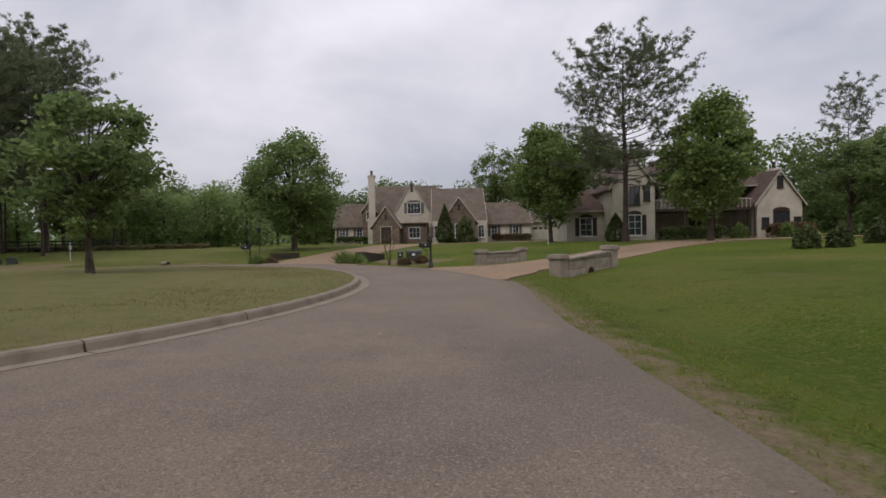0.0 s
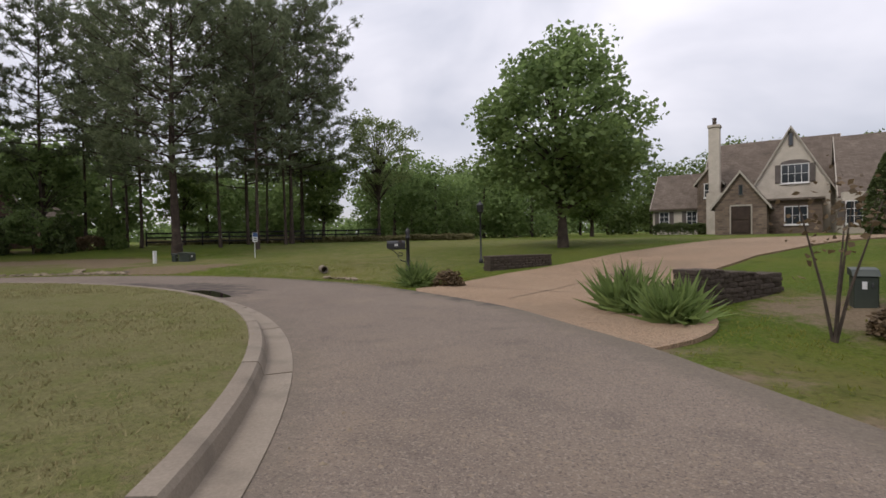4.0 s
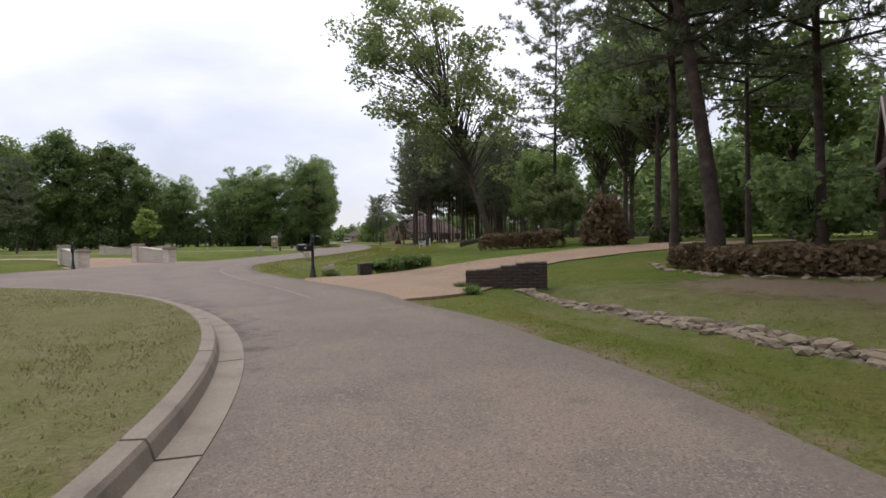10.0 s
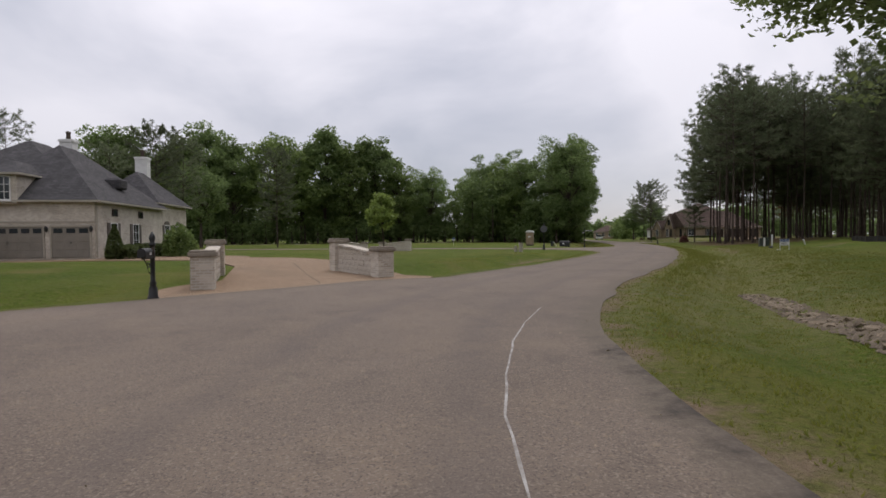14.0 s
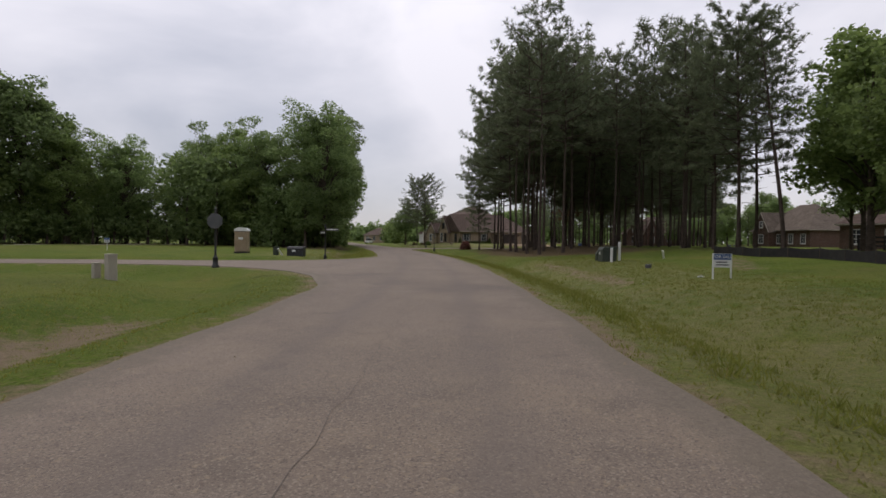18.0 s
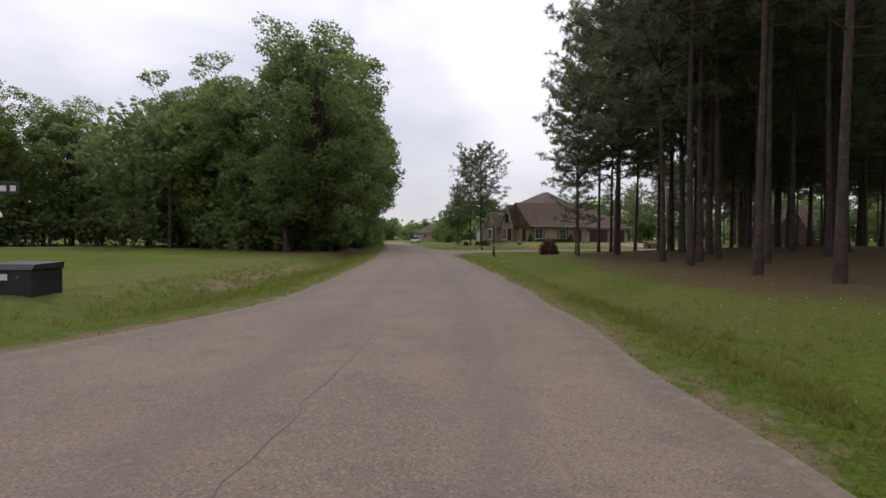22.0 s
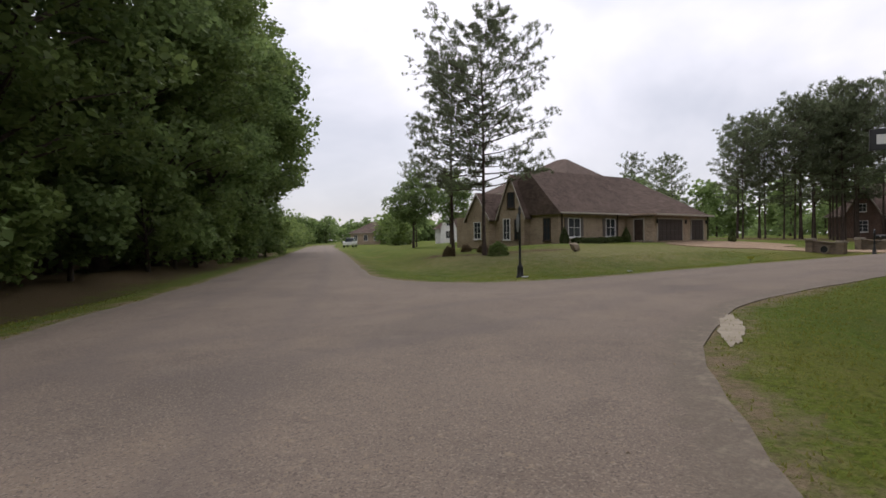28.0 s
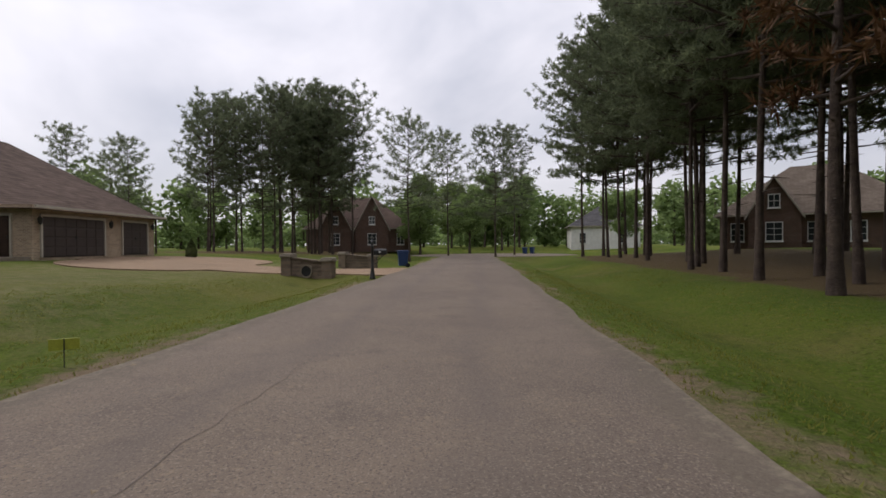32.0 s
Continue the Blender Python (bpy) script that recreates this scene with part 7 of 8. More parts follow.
_a, _r = _rng.uniform(0, 2 * math.pi, 16000), np.sqrt(_rng.uniform(0.55, 1, 16000)) * 15.58
grass_field("island_grass", ISLE[0] + _r * np.cos(_a), ISLE[1] + _r * np.sin(_a), DRY_LEAF, "short dry grass of the island", 0.04)


# ---- street furniture ----
def mailbox(x, y, toward, label, z=None):
    """Ornate cast-iron post with a domed box, scroll bracket and flag; the arm points to `toward`."""
    turn = math.degrees(math.atan2(toward[1] - y, toward[0] - x))
    t = thing("mailbox", x, y, level(x, y) if z is None else z, turn, label, "mailbox", "mailboxes")
    part("post", lathe([(0.13, -0.1), (0.13, 0.05), (0.105, 0.1), (0.095, 0.28), (0.06, 0.36), (0.085, 0.4), (0.055, 0.46), (0.05, 1.28), (0.075, 1.3), (0.075, 1.34), (0.045, 1.38), (0.07, 1.45), (0.06, 1.53), (0.012, 1.62)], 14), BLACK_IRON, t, smooth=True)
    bm = bmesh.new()
    pts = [(-0.09, 0), (0.09, 0), (0.09, 0.12)] + [(0.09 * math.cos(a), 0.12 + 0.1 * math.sin(a)) for a in np.linspace(0.3, math.pi - 0.3, 7)] + [(-0.09, 0.12)]
    a = [bm.verts.new((0.08, p, 1.02 + q)) for p, q in pts]
    b = [bm.verts.new((0.6, p, 1.02 + q)) for p, q in pts]
    bm.faces.new(a), bm.faces.new(b[::-1])
    for i in range(len(a)):
        j = (i + 1) % len(a)
        bm.faces.new((a[j], a[i], b[i], b[j]))
    bmesh.ops.recalc_face_normals(bm, faces=bm.faces)
    boxy = part("box", bm, BLACK_IRON, t)
    part("door", boxes((0.6, 0.615, -0.085, 0.085, 1.03, 1.2), bevel=0.01), BLACK_IRON, boxy)
    part("number_bars", boxes((0.3, 0.33, 0.091, 0.095, 1.08, 1.15), (0.35, 0.38, 0.091, 0.095, 1.08, 1.15), (0.3, 0.33, -0.095, -0.091, 1.08, 1.15), (0.35, 0.38, -0.095, -0.091, 1.08, 1.15)), WHITE_PAINT, boxy, "plain white bars in place of numbers")
    part("flag", boxes((0.18, 0.2, 0.092, 0.104, 1.06, 1.26), (0.2, 0.28, 0.092, 0.104, 1.2, 1.26)), DARK_WOOD, boxy, "small folded signal flag")
    v, f = tube([(0.05, 0, 0.62), (0.2, 0, 0.66), (0.3, 0, 0.78), (0.26, 0, 0.9), (0.16, 0, 0.88), (0.17, 0, 0.8), (0.26, 0, 0.8), (0.42, 0, 0.95), (0.5, 0, 1.02)], [0.014] * 9, 6)
    part_mesh("bracket", mesh_from("bracket", v, f, BLACK_IRON, smooth=True), t, "scrolled iron bracket")
    part("arm", boxes((0.03, 0.56, -0.025, 0.025, 0.985, 1.02), bevel=0.006), BLACK_IRON, t)
    return t


for x, y, tow, lab in ((-0.62, 25.6, ISLE, "black cast-iron mailbox on an ornate post by the drive"), (-13.2, 35.3, (-19, 30), "black cast-iron mailbox among green clumps"), (-40.4, 8.3, (-30, 8.6), "black cast-iron mailbox beside the west drive"),
                       (-34.7, -9.9, (-33.5, 0), "black cast-iron mailbox before a brick pier"), (-142.2, -92.1, (-141.5, -85), "black cast-iron mailbox near the stone culvert")):
    mailbox(x, y, tow, lab, 0.0 if y > 0 or x < -100 else None)

# stone meshes shared by the small walls and ditches
STONES = []
for k in range(6):
    _r = random.Random(40 + k)
    _bm = bmesh.new()
    bmesh.ops.create_icosphere(_bm, subdivisions=1, radius=0.5)
    for v in _bm.verts:
        v.co *= _r.uniform(0.75, 1.15)
        v.co.x = max(-0.46, min(0.46, v.co.x * 1.15))
        v.co.z = max(-0.4, min(0.4, v.co.z * 1.1))
    _me = bpy.data.meshes.new("stone")
    _bm.to_mesh(_me)
    _bm.free()
    STONES.append(_me)


def stone_set(mat):
    out = []
    for me in STONES:
        m = me.copy()
        m.materials.append(mat)
        out.append(m)
    return out


PALE_STONES = stone_set(RIVER_STONE)


def block_mesh(mat, k):
    bm = boxes((-0.5, 0.5, -0.5, 0.5, -0.5, 0.5))
    r = random.Random(k)
    for v in bm.verts:
        v.co += Vector((r.uniform(-0.03, 0.03), r.uniform(-0.04, 0.04), r.uniform(-0.03, 0.03)))
    bmesh.ops.bevel(bm, geom=bm.edges[:], offset=0.05, segments=1, affect="EDGES")
    me = bpy.data.meshes.new("stone")
    bm.to_mesh(me)
    bm.free()
    me.materials.append(mat)
    return me


BLOCKS = {m: [block_mesh(m, k) for k in range(4)] for m in (STONE_WALL, DARK_STONE, FIELDSTONE, WHITE_BRICK)}


def place_block(parent, x, y, z, sx, sy, sz, mat, turn=0.0, name="stone"):
    ob = new(name, BLOCKS[mat][random.randrange(4)])
    ob.parent = parent
    ob.matrix_basis = pose(x, y, z, 0, 0, turn) @ Matrix.Diagonal((sx, sy, sz, 1))


def headwall(a, b, z, heights, mat, label, hole=True, pier=0.5, thick=0.34, caps=True, course=0.19, block=0.5, core=True, name="culvert_wall"):
    """A low masonry wall from a to b with end piers, its top swept between heights; stones laid one by one."""
    length = math.hypot(b[0] - a[0], b[1] - a[1])
    t = thing(name, a[0], a[1], z, math.degrees(math.atan2(b[1] - a[1], b[0] - a[0])), label, "wall")
    h0, h1 = heights

    def top(s):
        q = s / length
        q = q * q * (3 - 2 * q)
        return h0 * 0.82 + (h1 - h0) * 0.82 * q

    rng = random.Random(int(abs(a[0]) * 10))
    n = max(1, round(length / block))
    rows = int(max(h0, h1) * 0.82 / course) + 1
    for r in range(rows):
        for i in range(-1, n):
            s0, s1 = max(0, (i + 0.5 * (r % 2)) * length / n), min(length, (i + 1 + 0.5 * (r % 2)) * length / n)
            if s1 - s0 < 0.06:
                continue
            m = (s0 + s1) / 2
            hh = min(course, top(m) - r * course)
            if hh < 0.05:
                continue
            if hole and abs(m - length * 0.5) < 0.3 and r < 2:
                continue
            place_block(t, m, rng.uniform(-0.015, 0.015), r * course + hh / 2 - 0.02, (s1 - s0) - 0.012, thick, hh - 0.012, mat)
    if core:
        bm = bmesh.new()
        outline = [(0.03, -0.4), (length - 0.03, -0.4)] + [(length * q, top(length * q) - 0.05) for q in (0.99, 0.8, 0.6, 0.4, 0.2, 0.01)]
        prism(bm, outline, -thick / 2 + 0.03, thick / 2 - 0.03)
        bmesh.ops.recalc_face_normals(bm, faces=bm.faces)
        part("core", bm, mat, t)
    if caps:
        for i in range(n):
            s0, s1 = length * i / n, length * (i + 1) / n
            za, zb = top(s0), top(s1)
            ob = new("coping_stone", BLOCKS[mat][i % 4])
            ob.parent = t
            ob.matrix_basis = pose((s0 + s1) / 2, 0, (za + zb) / 2 + 0.03, 0, -math.degrees(math.atan2(zb - za, s1 - s0)), 0) @ Matrix.Diagonal((math.hypot(s1 - s0, zb - za) - 0.01, thick + 0.1, 0.09, 1))
    if pier:
        for s, h in ((0, h0), (length, h1)):
            p = part("pier", boxes((s - pier / 2, s + pier / 2, -pier / 2, pier / 2, -0.4, h - 0.1), bevel=0.012), mat, t)
            part("cap", boxes((s - pier / 2 - 0.06, s + pier / 2 + 0.06, -pier / 2 - 0.06, pier / 2 + 0.06, h - 0.1, h + 0.02), (s - pier / 2 - 0.02, s + pier / 2 + 0.02, -pier / 2 - 0.02, pier / 2 + 0.02, h + 0.02, h + 0.08), bevel=0.015), STONE_WALL, p)
    if hole:
        bm = lathe([(0.32, -0.06), (0.32, 0.06), (0.25, 0.06), (0.25, -0.06)], 16)
        p = part("pipe_mouth", bm, CONCRETE, t)
        p.matrix_basis = pose(length * 0.5, -thick / 2 - 0.02, 0.2, 90, 0, 0)
        # no opening here: a solid black disc gives the shade inside the pipe
        q = part("pipe_bore_shade", lathe([(0.26, 0), (0.26, 0.02)], 16), TYRE_AND_BORE, t, "solid black disc painted as the shaded inside of the drain pipe")
        q.matrix_basis = pose(length * 0.5, -thick / 2 - 0.02, 0.2, 90, 0, 0)
    return t


headwall((4.3, 19.3), (7.1, 22.0), -0.3, (0.95, 1.2), STONE_WALL, "pale cut-stone culvert wall with swept coping and piers", course=0.42, block=1.1)
headwall((4.4, 29.4), (2.0, 27.5), -0.1, (0.85, 0.8), STONE_WALL, "pale cut-stone culvert wall with swept coping and piers", course=0.42, block=1.1)
headwall((-145.4, -96.5), (-145.0, -94.5), 0.0, (0.95, 0.75), FIELDSTONE, "buff cut-stone culvert wall with swept coping and piers")
headwall((-154.3, -93.6), (-154.9, -95.6), 0.0, (0.75, 0.9), FIELDSTONE, "buff cut-stone culvert wall across the drive")
headwall((-34.9, -17.6), (-35.4, -12.2), -0.05, (1.35, 1.05), WHITE_BRICK, "whitewashed brick gate wall with stone-capped piers", hole=False, pier=0.62, course=0.2, block=0.42, name="gate_wall")
headwall((-39.6, -18.9), (-40.9, -15.0), -0.05, (1.35, 1.05), WHITE_BRICK, "whitewashed brick gate wall with stone-capped piers", hole=False, pier=0.62, course=0.2, block=0.42, name="gate_wall")
headwall((-41.8, -53.0), (-44.4, -51.9), 0.0, (1.2, 0.9), WHITE_BRICK, "far whitewashed brick gate wall on the side road", hole=False, pier=0.6, course=0.2, block=0.42, name="gate_wall")
headwall((-46.2, -51.1), (-48.8, -50.0), 0.0, (0.9, 1.2), WHITE_BRICK, "far whitewashed brick gate wall on the side road", hole=False, pier=0.6, course=0.2, block=0.42, name="gate_wall")
headwall((-43.0, 17.2), (-41.4, 15.6), -0.3, (1.25, 0.95), DARK_STONE, "dark stacked-stone culvert wall with ragged top", pier=0, course=0.09, block=0.3, caps=False, thick=0.5)
headwall((-42.75, 8.6), (-42.3, 8.45), -0.1, (0.72, 0.7), DARK_STONE, "short dark stacked-stone wall beside the drive", hole=False, pier=0, course=0.09, block=0.3, caps=False, thick=0.5)
headwall((-13.3, 40.0), (-12.0, 42.6), 0.0, (0.75, 0.7), DARK_STONE, "low brown stacked-stone wall by the north drive", hole=False, pier=0, course=0.1, block=0.32, caps=False, thick=0.45)
headwall((-5.5, 33.6), (-4.3, 36.4), 0.0, (0.85, 0.6), DARK_STONE, "low brown stacked-stone wall by the north drive", hole=False, pier=0, course=0.1, block=0.32, caps=False, thick=0.45)


def stone_strip(name, points, half, count, label, meshes, size=(0.18, 0.42), seed=1, z_off=0.02, category="stones"):
    """Loose stones laid along a line."""
    rng = random.Random(seed)
    t = thing(name, points[0][0], points[0][1], 0, 0, label, category)
    spans = [math.hypot(b[0] - a[0], b[1] - a[1]) for a, b in zip(points, points[1:])]
    for _ in range(count):
        s = rng.uniform(0, sum(spans))
        for (a, b), l in zip(zip(points, points[1:]), spans):
            if s <= l:
                break
            s -= l
        u = rng.uniform(-half, half)
        x, y = a[0] + (b[0] - a[0]) * s / l - (b[1] - a[1]) / l * u, a[1] + (b[1] - a[1]) * s / l + (b[0] - a[0]) / l * u
        k = rng.uniform(*size)
        ob = new("stone", meshes[rng.randrange(6)])
        ob.parent = t
        ob.matrix_basis = pose(x - points[0][0], y - points[0][1], level(x, y) + z_off, rng.uniform(-12, 12), rng.uniform(-12, 12), rng.uniform(0, 360)) @ Matrix.Diagonal((k * rng.uniform(0.9, 1.5), k, k * 0.5, 1))
    return t


stone_strip("rock_lined_ditch", [(-41.9, 17.3), (-41.8, 19.5), (-41.0, 22.3), (-39.9, 25.2), (-37.0, 30.1), (-34.4, 32.8), (-32.5, 34.5), (-31.0, 35.4)], 0.2, 210, "flat buff stones lining a shallow drainage ditch", PALE_STONES, (0.17, 0.4), 3)
stone_strip("rock_lined_ditch", [(-42.6, 7.6), (-43.4, 4.6), (-44.6, 1.9), (-46.4, -1.7), (-48.2, -4.6), (-50.8, -8.6)], 0.28, 200, "grey and buff stones lining a drainage ditch", PALE_STONES, (0.12, 0.26), 4)
def pebble_bed(points, half, count, label, seed):
    """Small stones too many to count, in one mass."""
    rng = np.random.default_rng(seed)
    seg = rng.integers(0, len(points) - 1, count)
    p, q = np.array(points)[seg], np.array(points)[seg + 1]
    d = q - p
    n = np.stack([-d[:, 1], d[:, 0]], 1) / np.linalg.norm(d, axis=1)[:, None]
    xy = p + d * rng.uniform(0, 1, (count, 1)) + n * rng.uniform(-half, half, (count, 1))
    k = rng.uniform(0.03, 0.08, (count, 1))
    c = np.concatenate([xy, land(xy[:, 0], xy[:, 1])[:, None] + 0.01], 1)
    shape = np.array([(1, 0, 0), (0, 1, 0), (-1, 0, 0), (0, -1, 0), (0, 0, 0.7)])
    v = (c[:, None] + shape[None] * k[:, None] * rng.uniform(0.7, 1.3, (count, 5, 1))).reshape(-1, 3)
    f = (np.arange(count)[:, None, None] * 5 + np.array([[0, 1, 4], [1, 2, 4], [2, 3, 4], [3, 0, 4]])[None]).reshape(-1, 3)
    tagged(new("pebble_bed", big_mesh("pebble_bed", v, f, RUBBLE)), label, "gravel", kind="stuff")


pebble_bed([(-42.6, 7.6), (-43.4, 4.6), (-44.6, 1.9), (-46.4, -1.7), (-48.2, -4.6), (-50.8, -8.6)], 0.32, 2600, "small grey and buff rubble filling the ditch", 3)
pebble_bed([(-41.9, 17.3), (-41.8, 19.5), (-41.0, 22.3), (-39.9, 25.2), (-37.0, 30.1), (-34.4, 32.8), (-32.5, 34.5), (-31.0, 35.4)], 0.24, 2400, "small buff rubble between the ditch stones", 4)
stone_strip("bed_edging", [(-49.6, 16.9), (-48.0, 18.2), (-46.8, 20.4), (-46.8, 23.3), (-47.1, 29.2), (-48.0, 33.8)], 0.1, 75, "row of pale stones edging the planting bed", PALE_STONES, (0.2, 0.36), 5)
stone_strip("loose_bricks", [(-17.9, 36.0), (-15.2, 35.4)], 0.16, 14, "row of loose broken stones at the road edge", PALE_STONES, (0.14, 0.24), 6, 0.05)
stone_strip("rock_pile", [(-33.6, 34.4), (-33.0, 34.0)], 0.25, 9, "small heap of field stones", PALE_STONES, (0.18, 0.3), 7, 0.05)
stone_strip("rubble", [(-82.6, -72.5), (-80.5, -68.6)], 0.8, 24, "pale rubble in the muddy ditch", PALE_STONES, (0.08, 0.2), 8)
_b = thing("boulder", -125.6, -103.2, level(-125.6, -103.2), 20, "grey rounded boulder on the lawn", "boulder")
part_mesh("stone", PALE_STONES[2], _b, at=pose(0, 0, 0.28) @ Matrix.Diagonal((0.8, 0.65, 0.75, 1)))

_p = thing("drain_pipe", -20.9, 39.0, level(-20.9, 39.0) + 0.12, -35, "grey concrete drain pipe end in the grass", "pipe")
_o = part("pipe", lathe([(0.16, -0.6), (0.16, 0.2), (0.12, 0.2), (0.12, -0.2)], 18), CONCRETE, _p)
_o.matrix_basis = pose(0, 0, 0.05, 90, 0, 90)


def post_box(name, x, y, w, d, h, mat, label, turn=0.0, lid=True, category="utility box"):
    t = thing(name, x, y, level(x, y), turn, label, category)
    body = part("body", boxes((-w / 2, w / 2, -d / 2, d / 2, -0.15, h * 0.78), bevel=0.02), mat, t)
    bm = bmesh.new()
    prism(bm, [(-d / 2 - 0.02, h * 0.78 + 0.004), (d / 2 + 0.02, h * 0.78 + 0.004), (d / 2 + 0.02, h), (-d / 2 + 0.1, h * 0.95)], -w / 2 - 0.02, w / 2 + 0.02)
    bmesh.ops.recalc_face_normals(bm, faces=bm.faces)
    o = part("lid", bm, mat, t)
    o.matrix_basis = pose(0, 0, 0, 0, 0, 90)
    part("label", boxes((-w * 0.18, w * 0.02, -d / 2 - 0.006, -d / 2 - 0.001, h * 0.45, h * 0.65)), WHITE_PLASTIC, body, "white sticker with unreadable print")
    part("hasp", boxes((w * 0.2, w * 0.26, -d / 2 - 0.03, -d / 2 - 0.001, h * 0.5, h * 0.6), bevel=0.004), SIGN_GREY, body)
    return t


def stub(x, y, h, mat, label, w=0.16, lean=0.0):
    t = thing("utility_post", x, y, level(x, y), 15, label, "post")
    o = part("post", boxes((-w / 2, w / 2, -w / 2, w / 2, -0.2, h), bevel=0.015), mat, t)
    o.matrix_basis = pose(0, 0, 0, 0, lean, 0)
    part("cap", boxes((-w / 2 - 0.01, w / 2 + 0.01, -w / 2 - 0.01, w / 2 + 0.01, h, h + 0.04), bevel=0.01), mat, o)


post_box("transformer", -33.1, 39.6, 0.7, 0.62, 0.52, GREEN_STEEL, "dark green steel transformer box beside a white post", 120)
post_box("utility_pedestal", -33.7, 39.2, 0.28, 0.26, 0.48, GREEN_STEEL, "small green utility pedestal", 120)
stub(-34.0, 38.2, 0.66, WHITE_PLASTIC, "short white utility marker post")
post_box("transformer", -85.3, -40.4, 1.05, 0.9, 0.95, GREEN_STEEL, "dark green steel transformer box on the grass", 50)
stub(-85.6, -39.7, 1.15, WHITE_PLASTIC, "white plastic utility riser beside a transformer", 0.14)
stub(-84.4, -39.5, 0.85, WHITE_PLASTIC, "low white utility riser beside a transformer", 0.14)
stub(-88.0, -38.0, 0.6, WHITE_PLASTIC, "leaning white plastic pipe end", 0.1, 35)
post_box("utility_pedestal", -86.1, -41.6, 0.3, 0.3, 0.62, GREEN_STEEL, "small green round-topped pedestal", 50)
post_box("transformer", -74.1, -63.0, 1.35, 0.9, 0.78, DARK_PLASTIC, "low dark utility cabinet by the junction", 141)
post_box("utility_pedestal", -73.0, -64.7, 0.35, 0.35, 0.75, GREEN_STEEL, "small dark green pedestal", 20)
stub(-73.3, -64.0, 0.7, WHITE_PLASTIC, "leaning white plastic pipe", 0.1, 38)
stub(-58.4, -42.6, 0.85, TRIM, "cream plastic utility post on the lawn", 0.3)
stub(-58.0, -42.9, 0.5, TRIM, "short cream plastic utility post on the lawn", 0.22)
post_box("utility_box", -1.95, 34.6, 1.0, 0.7, 0.7, GREEN_STEEL, "green utility box in a straw bed", 10)
post_box("utility_pedestal", -2.9, 34.9, 0.35, 0.3, 0.65, GREEN_STEEL, "small green pedestal in a straw bed", 10)
stub(-79.9, -34.6, 0.16, SIGN_GREY, "low sewer clean-out cap in the grass", 0.25)


def sign_post(x, y, h, label, turn=0.0, blades=(), octagon=False):
    """Ornate black street post; blades: (turn, height, length, rows of plain bars); or a stop sign seen from its back."""
    t = thing("street_sign", x, y, level(x, y) + 0.02, turn, label, "street sign", "street posts")
    part("post", lathe([(0.17, -0.1), (0.17, 0.06), (0.13, 0.12), (0.115, 0.42), (0.125, 0.45), (0.07, 0.52), (0.05, 0.6), (0.042, h - 0.2), (0.06, h - 0.18), (0.06, h - 0.12), (0.035, h - 0.1), (0.06, h - 0.03), (0.045, h + 0.04), (0.01, h + 0.12)], 14), BLACK_IRON, t, smooth=True)
    for a, z, l, lines in blades:
        b = part("blade", boxes((0.05, 0.05 + l, -0.012, 0.012, z, z + 0.2), bevel=0.004), BLACK_IRON, t)
        b.matrix_basis = pose(0, 0, 0, 0, 0, a)
        bm = bmesh.new()
        rng = random.Random(int(z * 100))
        for s in (-1, 1):
            q = 0.12
            while q < l - 0.05:
                w = rng.uniform(0.14, 0.3)
                box(bm, q, min(q + w, l), s * 0.0125, s * 0.0145, z + 0.055, z + 0.145)
                q += w + 0.06
        part("lettering_bars", bm, WHITE_PAINT, b, "plain white bars in place of a street name")
        v, f = tube([(0.05, 0, z + 0.3), (0.25, 0, z + 0.32), (0.4, 0, z + 0.26), (0.5, 0, z + 0.21)], [0.012] * 4, 6)
        part_mesh("scroll", mesh_from("scroll", v, f, BLACK_IRON), b)
    if octagon:
        bm = bmesh.new()
        prism(bm, [(0.39 * math.cos(math.pi / 8 + k * math.pi / 4), h - 0.55 + 0.39 * math.sin(math.pi / 8 + k * math.pi / 4)) for k in range(8)], -0.075, -0.06)
        bmesh.ops.recalc_face_normals(bm, faces=bm.faces)
        o = part("sign_plate", bm, SIGN_GREY, t, "octagonal plate with a grey metal back")
        part("back_strap", boxes((-0.04, 0.04, -0.059, -0.045, h - 0.9, h - 0.2)), BLACK_IRON, o)
    return t


sign_post(-63.2, -47.4, 2.75, "black ornate post with an octagonal sign seen from behind", 140, octagon=True)
sign_post(-73.9, -57.3, 2.75, "black ornate post with two street name blades", 0, ((150, 2.35, 0.95, 1), (40, 2.1, 0.9, 1)))
sign_post(-105.95, -84.3, 2.95, "black ornate post with street name blades at the cove", 0, ((-62, 2.4, 0.62, 1), (208, 2.12, 0.62, 1)))
sign_post(-114.6, -97.6, 2.75, "black ornate post with an octagonal sign, edge on", 52, octagon=True)


